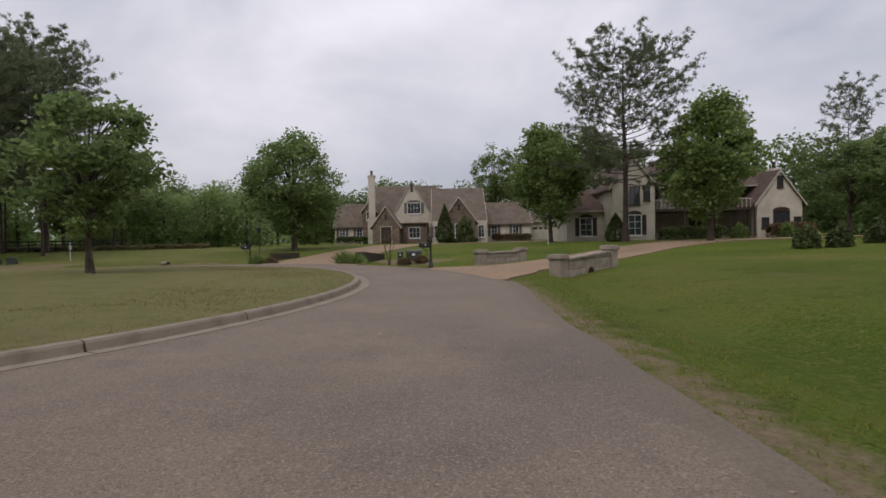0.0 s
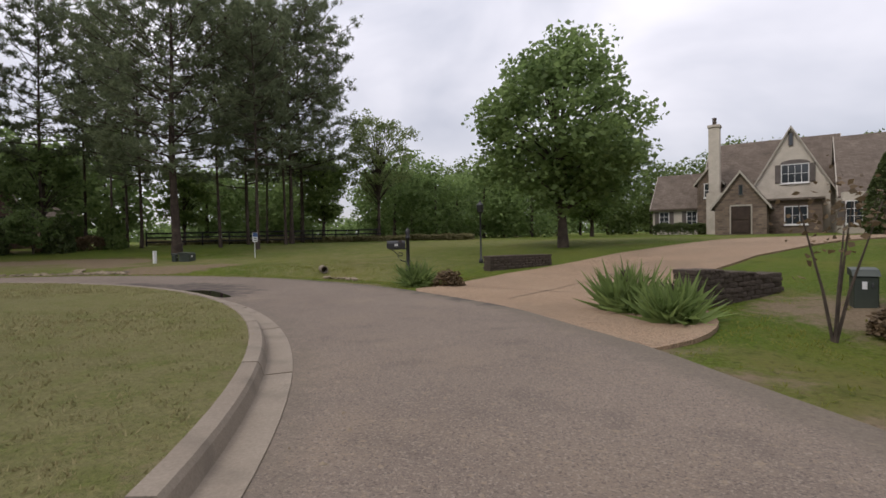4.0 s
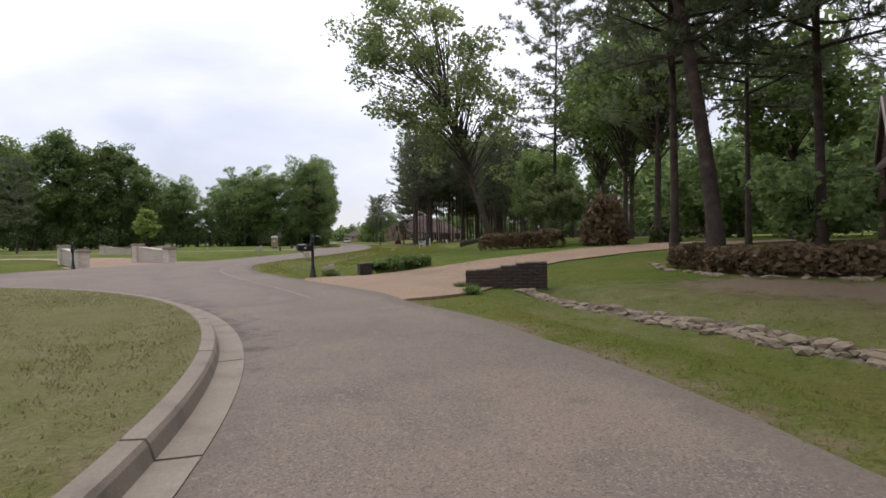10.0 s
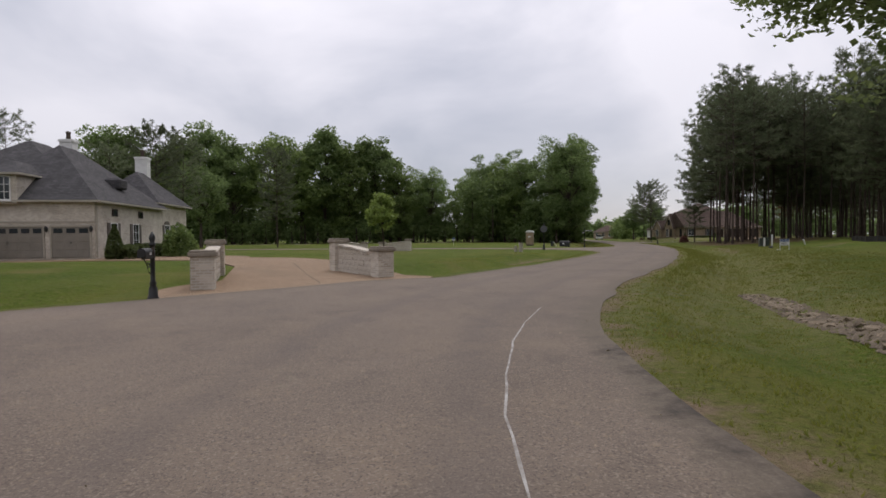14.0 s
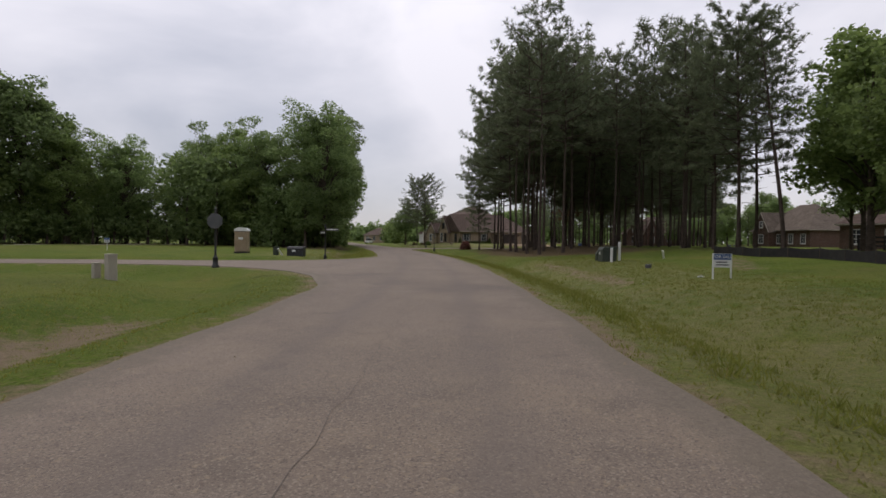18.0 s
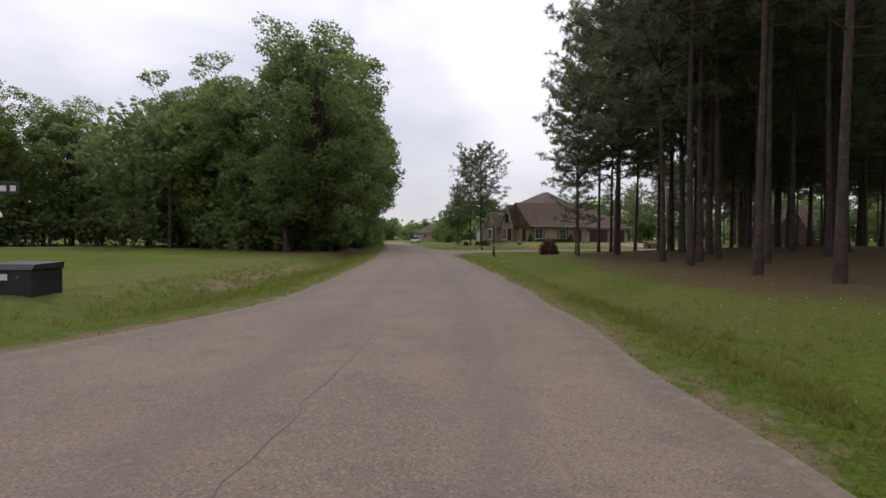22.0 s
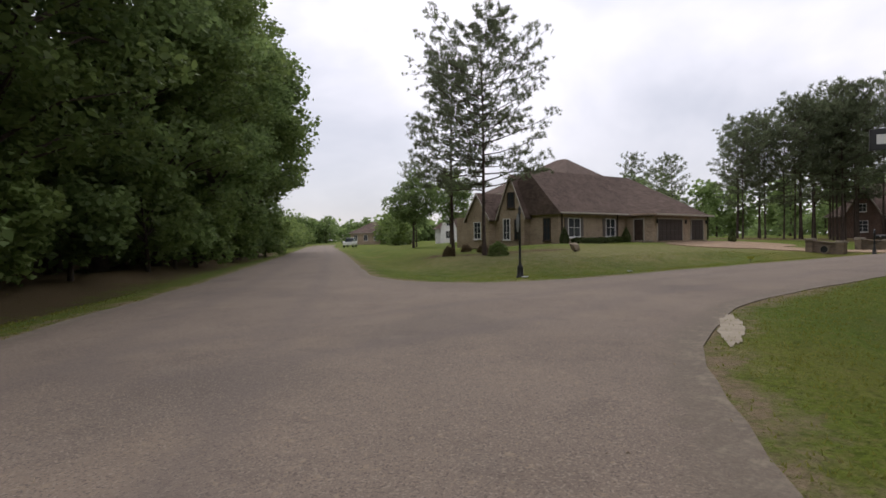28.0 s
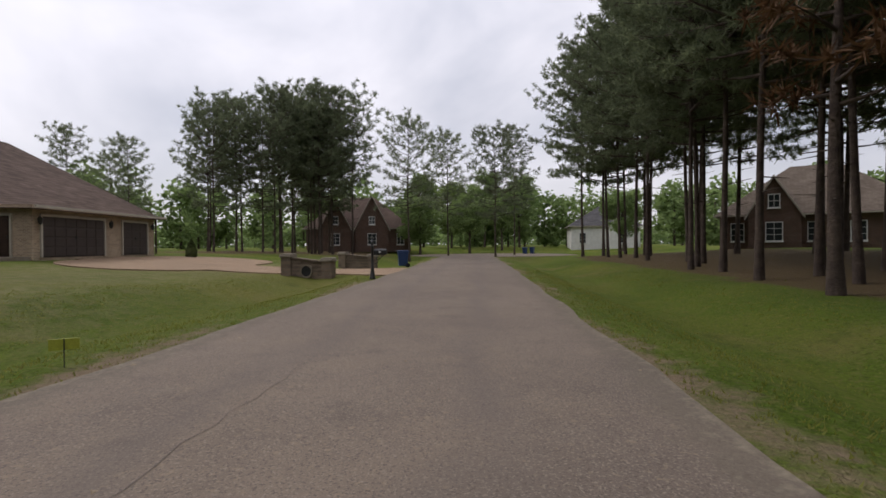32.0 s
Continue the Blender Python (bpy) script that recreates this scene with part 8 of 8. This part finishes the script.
def board_sign(x, y, turn, w, h, z0, label, header, words="", legs=2, base=WHITE_PLASTIC, wire=False):
    t = thing("yard_sign", x, y, level(x, y), turn, label, "sign")
    b = part("board", boxes((-w / 2, w / 2, -0.012, 0.012, z0, z0 + h)), base, t)
    for q in ((-w / 2, w / 2) if legs == 2 else (0,)):
        part("leg", boxes((q - 0.006, q + 0.006, 0.014, 0.024, -0.2, z0 + h)) if wire else boxes((q - 0.025, q + 0.025, 0.014, 0.05, -0.2, z0 + h), bevel=0.004), BLACK_IRON if wire else WHITE_PLASTIC, t)
    if header:
        part("header", boxes((-w / 2 + 0.01, w / 2 - 0.01, -0.016, -0.0125, z0 + h * 0.55, z0 + h - 0.015)), header, b)
    bm = bmesh.new()
    for k in range(2):
        box(bm, -w * 0.36, w * 0.36 * (1 - 0.25 * k), -0.016, -0.0125, z0 + h * (0.14 + 0.2 * k), z0 + h * (0.22 + 0.2 * k))
    part("print_bars", bm, DARK_PLASTIC, b, "plain dark bars of unreadable print")
    if words:
        c = bpy.data.curves.new("lettering", "FONT")
        c.body, c.size, c.align_x, c.extrude = words, h * 0.3, "CENTER", 0.001
        c.materials.append(WHITE_PAINT)
        o = new("lettering", c)
        o.parent = b
        o.matrix_basis = pose(0, -0.0185, z0 + h * 0.66, 90, 0, 0)
    return t


board_sign(-75.6, -29.4, 128, 0.6, 0.5, 0.42, "white framed sale sign with a blue header", SIGN_BLUE, "FOR SALE")
board_sign(-30.6, 42.4, 112, 0.5, 0.55, 0.95, "white and blue lot sign on a white post", SIGN_BLUE, "", 1)
board_sign(-62.5, -80.0, 160, 0.45, 0.45, 0.75, "small white lot sign before the wood", SIGN_BLUE, "", 1)
board_sign(-126.9, -93.8, -60, 0.3, 0.13, 0.2, "tiny yellow-green yard sign on a wire stake", None, "", 1, YELLOW_SIGN, True)
board_sign(-88.0, 10.0, 100, 0.4, 0.4, 0.6, "small white sign among far trees", SIGN_BLUE, "", 1)


def portable_toilet(x, y, turn):
    t = thing("portable_toilet", x, y, level(x, y), turn, "tan plastic portable toilet with a white domed roof", "toilet")
    cab = part("cabin", boxes((-0.56, 0.56, -0.56, 0.56, 0.12, 2.02), bevel=0.04), TAN_PLASTIC, t)
    d = part("door", boxes((-0.4, 0.4, -0.6, -0.562, 0.2, 1.95), (-0.32, 0.32, -0.615, -0.6, 0.3, 0.95), (-0.32, 0.32, -0.615, -0.6, 1.05, 1.6), bevel=0.01), TAN_PLASTIC, t)
    part("sticker", boxes((-0.2, 0.2, -0.625, -0.616, 1.25, 1.45)), WHITE_PLASTIC, d, "white sticker with unreadable print")
    part("vent", boxes((-0.5, 0.5, -0.585, -0.562, 1.97, 2.0)), DARK_PLASTIC, cab)
    bm = bmesh.new()
    prism(bm, [(-0.62, 2.02)] + [(0.62 * math.cos(a), 2.06 + 0.3 * math.sin(a)) for a in np.linspace(math.pi, 0, 9)] + [(0.62, 2.02)], -0.62, 0.62)
    bmesh.ops.recalc_face_normals(bm, faces=bm.faces)
    part("roof", bm, WHITE_PLASTIC, t, "white translucent domed roof")
    part("skid", boxes((-0.6, 0.6, -0.6, -0.4, -0.1, 0.12), (-0.6, 0.6, 0.4, 0.6, -0.1, 0.12)), DARK_PLASTIC, t)


portable_toilet(-71.9, -70.0, 150)


def wheelie_bin(x, y, turn, mat, label):
    t = thing("wheeled_bin", x, y, level(x, y), turn, label, "bin", "wheeled bins")
    bm = boxes((-0.29, 0.29, -0.33, 0.33, 0.08, 0.98), bevel=0.03)
    for v in bm.verts:
        if v.co.z < 0.5:
            v.co.x *= 0.82
            v.co.y *= 0.82
    body = part("body", bm, mat, t)
    part("lid", boxes((-0.31, 0.31, -0.37, 0.35, 0.985, 1.06), bevel=0.025), mat, t)
    part("handle", boxes((-0.26, 0.26, 0.37, 0.4, 0.95, 0.98)), mat, body)
    for s in (-1, 1):
        w = part("wheel", lathe([(0.13, -0.03), (0.13, 0.03)], 14), TYRE_AND_BORE, t)
        w.matrix_basis = pose(s * 0.28, 0.28, 0.12, 0, 90, 0)


wheelie_bin(-153.8, -91.6, 10, BLUE_PLASTIC, "dark blue wheeled bin at the drive mouth")
wheelie_bin(-196.0, -76.6, 60, BLUE_PLASTIC, "blue wheeled bin at the end of the cove")
wheelie_bin(-196.8, -75.4, 60, BLUE_PLASTIC, "blue wheeled bin at the end of the cove")


def lamp_post(x, y, mat=TRIM):
    t = thing("lamp_post", x, y, level(x, y), 0, "slim garden lamp post with a lantern", "lamp")
    part("post", lathe([(0.09, -0.1), (0.09, 0.15), (0.045, 0.2), (0.035, 2.1), (0.06, 2.14)], 10), mat, t, smooth=True)
    lan = part("lantern", lathe([(0.06, 2.14), (0.13, 2.2), (0.16, 2.48), (0.17, 2.5), (0.03, 2.65), (0.015, 2.72)], 8), BLACK_IRON, t)
    part("glass", lathe([(0.125, 2.22), (0.15, 2.46)], 8), GLASS, lan)


lamp_post(8.9, 43.6)
lamp_post(-15.2, 42.8, BLACK_IRON)


def rail_fence(points, label):
    t = thing("fence", points[0][0], points[0][1], 0, 0, label, "fence")
    x0, y0 = points[0]
    for (ax, ay), (bx, by) in zip(points, points[1:]):
        length = math.hypot(bx - ax, by - ay)
        n = max(1, round(length / 2.4))
        ang = math.degrees(math.atan2(by - ay, bx - ax))
        for i in range(n):
            px, py = ax + (bx - ax) * i / n, ay + (by - ay) * i / n
            qx, qy = ax + (bx - ax) * (i + 1) / n, ay + (by - ay) * (i + 1) / n
            z = level(px, py)
            o = part("post", boxes((-0.06, 0.06, -0.06, 0.06, z - 0.2, z + 1.3), bevel=0.01), BLACK_FENCE, t)
            o.matrix_basis = pose(px - x0, py - y0, 0, 0, 0, ang)
            for k in range(3):
                r = part("rail", boxes((0, length / n, -0.085, -0.062, z + 0.32 + 0.38 * k, z + 0.47 + 0.38 * k)), BLACK_FENCE, t)
                r.matrix_basis = pose(px - x0, py - y0, 0, 0, 0, ang)


rail_fence([(-51.5, 46.0), (-47.5, 51.5), (-43.5, 58.0), (-38.5, 62.5)], "black three-rail paddock fence behind the pines")
rail_fence([(-112, -33), (-122, -26)], "low black fence before the brick house")
rail_fence([(3.0, -30.5), (2.0, -27.0)], "short dark fence beside the garage court")


def silt_fence(points, label, height=0.55):
    """Black fabric stretched between wooden stakes, slack between them."""
    t = thing("silt_fence", points[0][0], points[0][1], 0, 0, label, "fence")
    x0, y0 = points[0]
    for (ax, ay), (bx, by) in zip(points, points[1:]):
        length = math.hypot(bx - ax, by - ay)
        n = max(1, round(length / 2.0))
        for i in range(n):
            p, q = (ax + (bx - ax) * i / n, ay + (by - ay) * i / n), (ax + (bx - ax) * (i + 1) / n, ay + (by - ay) * (i + 1) / n)
            zp, zq = level(*p), level(*q)
            part("stake", boxes((p[0] - x0 - 0.02, p[0] - x0 + 0.02, p[1] - y0 - 0.02, p[1] - y0 + 0.02, zp - 0.2, zp + height + 0.12)), BARK, t)
            bm = bmesh.new()
            nx, ny = -(by - ay) / length * 0.012, (bx - ax) / length * 0.012
            sides = []
            for s in (1, -1):
                row = []
                for k in range(7):
                    u = k / 6
                    sag, belly = 0.07 * math.sin(math.pi * u), 0.05 * math.sin(math.pi * u)
                    cx, cy, cz = p[0] + (q[0] - p[0]) * u - x0 + nx * (s + 8 * belly * 10), p[1] + (q[1] - p[1]) * u - y0 + ny * (s + 8 * belly * 10), zp + (zq - zp) * u
                    row.append((bm.verts.new((cx, cy, cz - 0.1)), bm.verts.new((cx, cy, cz + height - sag))))
                sides.append(row)
            for row in sides:
                for c, d in zip(row, row[1:]):
                    bm.faces.new((c[0], d[0], d[1], c[1]))
            for c, d, e, f in zip(sides[0], sides[0][1:], sides[1], sides[1][1:]):
                bm.faces.new((c[1], d[1], f[1], e[1]))
            bmesh.ops.recalc_face_normals(bm, faces=bm.faces)
            part("fabric", bm, BLACK_FENCE, t, "slack black silt fabric")


silt_fence([(-93.0, -37.0), (-89.1, -32.8), (-87.1, -29.4), (-80.2, -23.7), (-70.0, -15.5)], "low black silt fence on stakes round a building lot")


def pickup(x, y, turn):
    t = thing("pickup_truck", x, y, 0.0, turn, "white pickup truck parked on the far street", "car")
    bm = boxes((-0.95, 0.95, -2.7, 2.7, 0.45, 1.0), (-0.93, 0.93, -2.65, -1.2, 1.0, 1.2), (-0.95, -0.85, 0.8, 2.7, 1.0, 1.25), (0.85, 0.95, 0.8, 2.7, 1.0, 1.25), bevel=0.06)
    body = part("body", bm, CAR_PAINT, t)
    bm = bmesh.new()
    a = [bm.verts.new(p) for p in ((-0.88, -1.2, 1.15), (0.88, -1.2, 1.15), (0.88, 0.8, 1.15), (-0.88, 0.8, 1.15))]
    b = [bm.verts.new(p) for p in ((-0.72, -0.5, 1.82), (0.72, -0.5, 1.82), (0.72, 0.7, 1.82), (-0.72, 0.7, 1.82))]
    bm.faces.new(a[::-1]), bm.faces.new(b)
    for i in range(4):
        j = (i + 1) % 4
        bm.faces.new((a[i], a[j], b[j], b[i]))
    part("cab_glass", bm, GLASS, body)
    part("cab_roof", boxes((-0.74, 0.74, -0.52, 0.72, 1.8, 1.88), bevel=0.03), CAR_PAINT, body)
    part("grille", boxes((-0.6, 0.6, -2.74, -2.69, 0.6, 0.95)), DARK_PLASTIC, body)
    part("bumper", boxes((-0.95, 0.95, -2.85, -2.68, 0.42, 0.62), bevel=0.03), SIGN_GREY, body)
    for s in (-1, 1):
        part("headlight", boxes((s * 0.64, s * 0.9, -2.74, -2.69, 0.75, 0.95)), GLASS, body)
        for y in (-1.7, 1.7):
            w = part("wheel", lathe([(0.38, -0.12), (0.38, 0.12)], 18), TYRE_AND_BORE, t)
            w.matrix_basis = pose(s * 0.86, y, 0.38, 0, 90, 0)
            part("rim", lathe([(0.22, -0.13), (0.22, 0.13)], 12), SIGN_GREY, w)


pickup(-150.0, -176.0, -40)


# ---- marks and stains on the road, and small litter ----
def flat_patch(name, points, z, mat, label, category, half=None, ragged=0.0, seed=1, kind="structure"):
    """A thin layer on the road: a closed outline, or with half a line of that half width."""
    rng = random.Random(seed)
    pts = [Vector((x, y, 0)) for x, y in points]
    bm = bmesh.new()
    if half:
        fine = []
        for a, b in zip(pts, pts[1:]):
            n = max(1, int((b - a).length / 0.35))
            fine += [a.lerp(b, i / n) for i in range(n)]
        fine.append(pts[-1])
        prev = None
        for i, p in enumerate(fine):
            d = (fine[min(i + 1, len(fine) - 1)] - fine[max(i - 1, 0)]).normalized()
            s = Vector((-d.y, d.x, 0)) * half * rng.uniform(0.6, 1.3)
            w = Vector((-d.y, d.x, 0)) * rng.uniform(-ragged, ragged)
            pair = bm.verts.new(p + s + w + Vector((0, 0, z))), bm.verts.new(p - s + w + Vector((0, 0, z)))
            if prev:
                bm.faces.new((prev[0], prev[1], pair[1], pair[0]))
            prev = pair
    else:
        # round the outline off, wave it gently, then fan it from the middle
        loop = pts
        for _ in range(4):
            loop = [q for i, p in enumerate(loop) for q in (p.lerp(loop[(i + 1) % len(loop)], 0.25), p.lerp(loop[(i + 1) % len(loop)], 0.75))]
        c = sum(pts, Vector()) / len(pts)
        n = len(loop)
        ring = [bm.verts.new(c + (p - c) * (1 + ragged * (0.45 * math.sin(18.85 * i / n + seed) + 0.3 * math.sin(43.98 * i / n + seed * 2) + 0.25 * math.sin(81.7 * i / n + 3 * seed))) + Vector((0, 0, z))) for i, p in enumerate(loop)]
        bmesh.ops.triangulate(bm, faces=[bm.faces.new(ring)])
        bmesh.ops.recalc_face_normals(bm, faces=bm.faces)
        if sum(f.normal.z for f in bm.faces) < 0:
            bmesh.ops.reverse_faces(bm, faces=bm.faces)
    me = bpy.data.meshes.new(name)
    bm.to_mesh(me)
    bm.free()
    me.materials.append(mat)
    return tagged(new(name, me), label, category, kind=kind)


flat_patch("chalk_line", [(-37.05, 14.85), (-37.4, 13.0), (-37.7, 11.0), (-38.0, 8.6), (-38.35, 6.0), (-38.9, 3.0), (-39.3, 1.2), (-39.65, 0.0), (-40.1, -1.1), (-40.8, -2.6), (-41.6, -4.0), (-42.6, -5.5)], 0.005, CHALK, "thin wavering white line on the asphalt", "road mark", 0.011, 0.008)
flat_patch("puddle", [(-17.55, 30.82), (-17.65, 30.95), (-17.4, 31.1), (-17.15, 31.3), (-16.55, 31.3), (-16.1, 31.15), (-15.6, 31.0), (-14.9, 30.7), (-15.0, 30.5), (-15.9, 30.64), (-16.4, 30.74), (-16.9, 30.8)], 0.009, PUDDLE, "shallow puddle on the asphalt", "puddle", None, 0.05, 5)
flat_patch("sand_patch", [(-106.1, -86.2), (-106.8, -86.75), (-108.0, -87.3), (-109.0, -87.5), (-108.4, -87.05), (-107.2, -86.6)], level(-107.4, -86.8) + 0.015, SAND, "washed-out pale sand at the grass corner", "sand patch", None, 0.26, 7)
flat_patch("sand_patch", [(-99.75, -81.35), (-99.9, -81.75), (-100.3, -82.25), (-100.5, -82.1), (-100.35, -81.7), (-100.1, -81.15)], level(-100.15, -81.7) + 0.015, SAND, "washed-out pale sand at the grass corner", "sand patch", None, 0.26, 8)
CRACK = material("dark_crack_filler", [(0.3, (0.072, 0.06, 0.049)), (0.7, (0.105, 0.087, 0.07))], 3.0, 40, 0.8, 0.2, 0.004)
for pts, sd in (([(-47, -14), (-54, -20.6), (-62, -30), (-70, -40)], 11), ([(-72.5, -44), (-79, -53), (-86, -64), (-94, -79)], 12), ([(-104, -101), (-111, -115), (-118, -129)], 14), ([(-112, -92.0), (-122, -91.4), (-136, -90.2), (-150, -89)], 15), ([(-98.5, -93.8), (-101, -98.8), (-106, -108)], 18)):
    flat_patch("crack", pts, 0.004, CRACK, "long thin crack along the asphalt", "crack", 0.003, 0.05, sd)

JOINT = material("dark_open_joint", [(0.3, (0.035, 0.028, 0.022)), (0.7, (0.06, 0.048, 0.038))], 3.0, 40, 0.9, 0.2, 0.004)
for (ax, ay), (bx, by), half in (((-39.4, 12.8), (-57, 4.2), 2.4), ((-38.7, -12.5), (-37.6, -24), 3.0), ((1.5, 22.4), (14, 33.8), 2.2), ((-9.0, 33), (-8.4, 44), 2.7)):
    length = math.hypot(bx - ax, by - ay)
    ux, uy = (bx - ax) / length, (by - ay) / length
    lines = [[(ax + ux * q - uy * o, ay + uy * q + ux * o) for o in np.linspace(-half, half, 9)] for q in np.arange(2.2, length, 4.2)] + [[(ax + ux * q, ay + uy * q) for q in np.arange(0.5, length, 1.0)]]
    for line in lines:
        lx, ly = np.array([p[0] for p in line]), np.array([p[1] for p in line])
        keep = (drive_edge(lx, ly) < -0.1) & (road_edge(lx, ly) > 0.1)
        lx, ly = lx[keep], ly[keep]
        if len(lx) < 3:
            continue
        lz = land(lx, ly) + 0.06
        d = np.stack([-np.gradient(ly), np.gradient(lx)], 1)
        d /= np.linalg.norm(d, axis=1)[:, None]
        v = [(x + s * n[0] * 0.014, y + s * n[1] * 0.014, z) for s in (-1, 1) for x, y, z, n in zip(lx, ly, lz, d)]
        k = len(lx)
        tagged(new("joint", mesh_from("joint", v, [(i, i + 1, i + 1 + k, i + k) for i in range(k - 1)], JOINT)), "dark control joint across a concrete drive", "joint", kind="structure")

_rng = np.random.default_rng(77)
_n = 5200
_px, _py = _rng.uniform(-205, 4, _n * 14), _rng.uniform(-150, 37, _n * 14)
_e = road_edge(_px, _py)
_near = (_e < 0.25) & ((_e > -0.7) | (_rng.uniform(0, 1, len(_e)) < 0.12))
_px, _py = _px[_near][:_n], _py[_near][:_n]
_s = _rng.uniform(0.008, 0.028, (len(_px), 1))
_c = np.stack([_px, _py, np.where(road_edge(_px, _py) < 0, 0.0, land(_px, _py))], 1)
_tv = np.stack([_c + _s * _rng.normal(size=(len(_px), 3)) * (0.7, 0.7, 0.0), _c + _s * _rng.normal(size=(len(_px), 3)) * (0.7, 0.7, 0.0), _c + _s * _rng.normal(size=(len(_px), 3)) * (0.7, 0.7, 0.0), _c + _s * (0, 0, 0.9)], 1).reshape(-1, 3)
_tf = (np.arange(len(_px))[:, None, None] * 4 + np.array([[0, 1, 3], [1, 2, 3], [2, 0, 3]])[None]).reshape(-1, 3)
tagged(new("gravel", big_mesh("gravel", _tv, _tf, RIVER_STONE)), "loose gravel along the road edges", "gravel", kind="stuff")

for x, y, lab in ((-76.0, -30.35, "scrap of white litter in the grass"), (-113.0, -95.9, "tiny white scrap in the grass"), (-118.2, -95.0, "tiny white scrap in the grass")):
    _t = thing("litter", x, y, level(x, y), x * 9 % 360, lab, "litter")
    _bm = boxes((-0.14, 0.14, -0.08, 0.08, 0.01, 0.05), bevel=0.012)
    for v in _bm.verts:
        v.co.z += 0.05 * math.sin(v.co.x * 21)
    part("scrap", _bm, WHITE_PLASTIC, _t)
_t = thing("fallen_branch", -103.4, -117.5, level(-103.4, -117.5), 60, "fallen dead branch at the wood edge", "branch")
_v, _f = join_tubes([([(-1.6, 0, 0.1), (-0.4, 0.1, 0.22), (1.5, -0.1, 0.12)], [0.08, 0.07, 0.03], 7), ([(0, 0.1, 0.2), (0.5, 0.5, 0.35)], [0.035, 0.01], 5)])
part_mesh("limb", mesh_from("limb", _v, _f, BARK, smooth=True), _t)

# clover heads in the verges
_n = 420
_t = _rng.uniform(0, 1, _n)
_px = np.where(_t < 0.5, -70 - 40 * _t, -84 - 34 * (_t - 0.5)) + _rng.normal(size=_n) * 1.6 - 2.5
_py = np.where(_t < 0.5, -32 - 54 * _t, -58 - 52 * (_t - 0.5)) + _rng.normal(size=_n) * 1.6 + 2.0
_ok = (road_edge(_px, _py) > 0.4)
_px, _py = _px[_ok], _py[_ok]
_c = np.stack([_px, _py, land(_px, _py) + 0.05], 1)
_k = _rng.uniform(0.006, 0.014, (len(_px), 1, 1))
_tv = (_c[:, None] + np.array([(1, 0, 0), (0, 1, 0), (-1, 0, 0), (0, -1, 0), (0, 0, 1), (0, 0, -1)])[None] * _k).reshape(-1, 3)
_tf = (np.arange(len(_px))[:, None, None] * 6 + np.array([[0, 1, 4], [1, 2, 4], [2, 3, 4], [3, 0, 4], [1, 0, 5], [2, 1, 5], [3, 2, 5], [0, 3, 5]])[None]).reshape(-1, 3)
tagged(new("clover_flowers", big_mesh("clover_flowers", _tv, _tf, PETAL)), "white clover heads dotted through the verge grass", "flowers", kind="stuff")
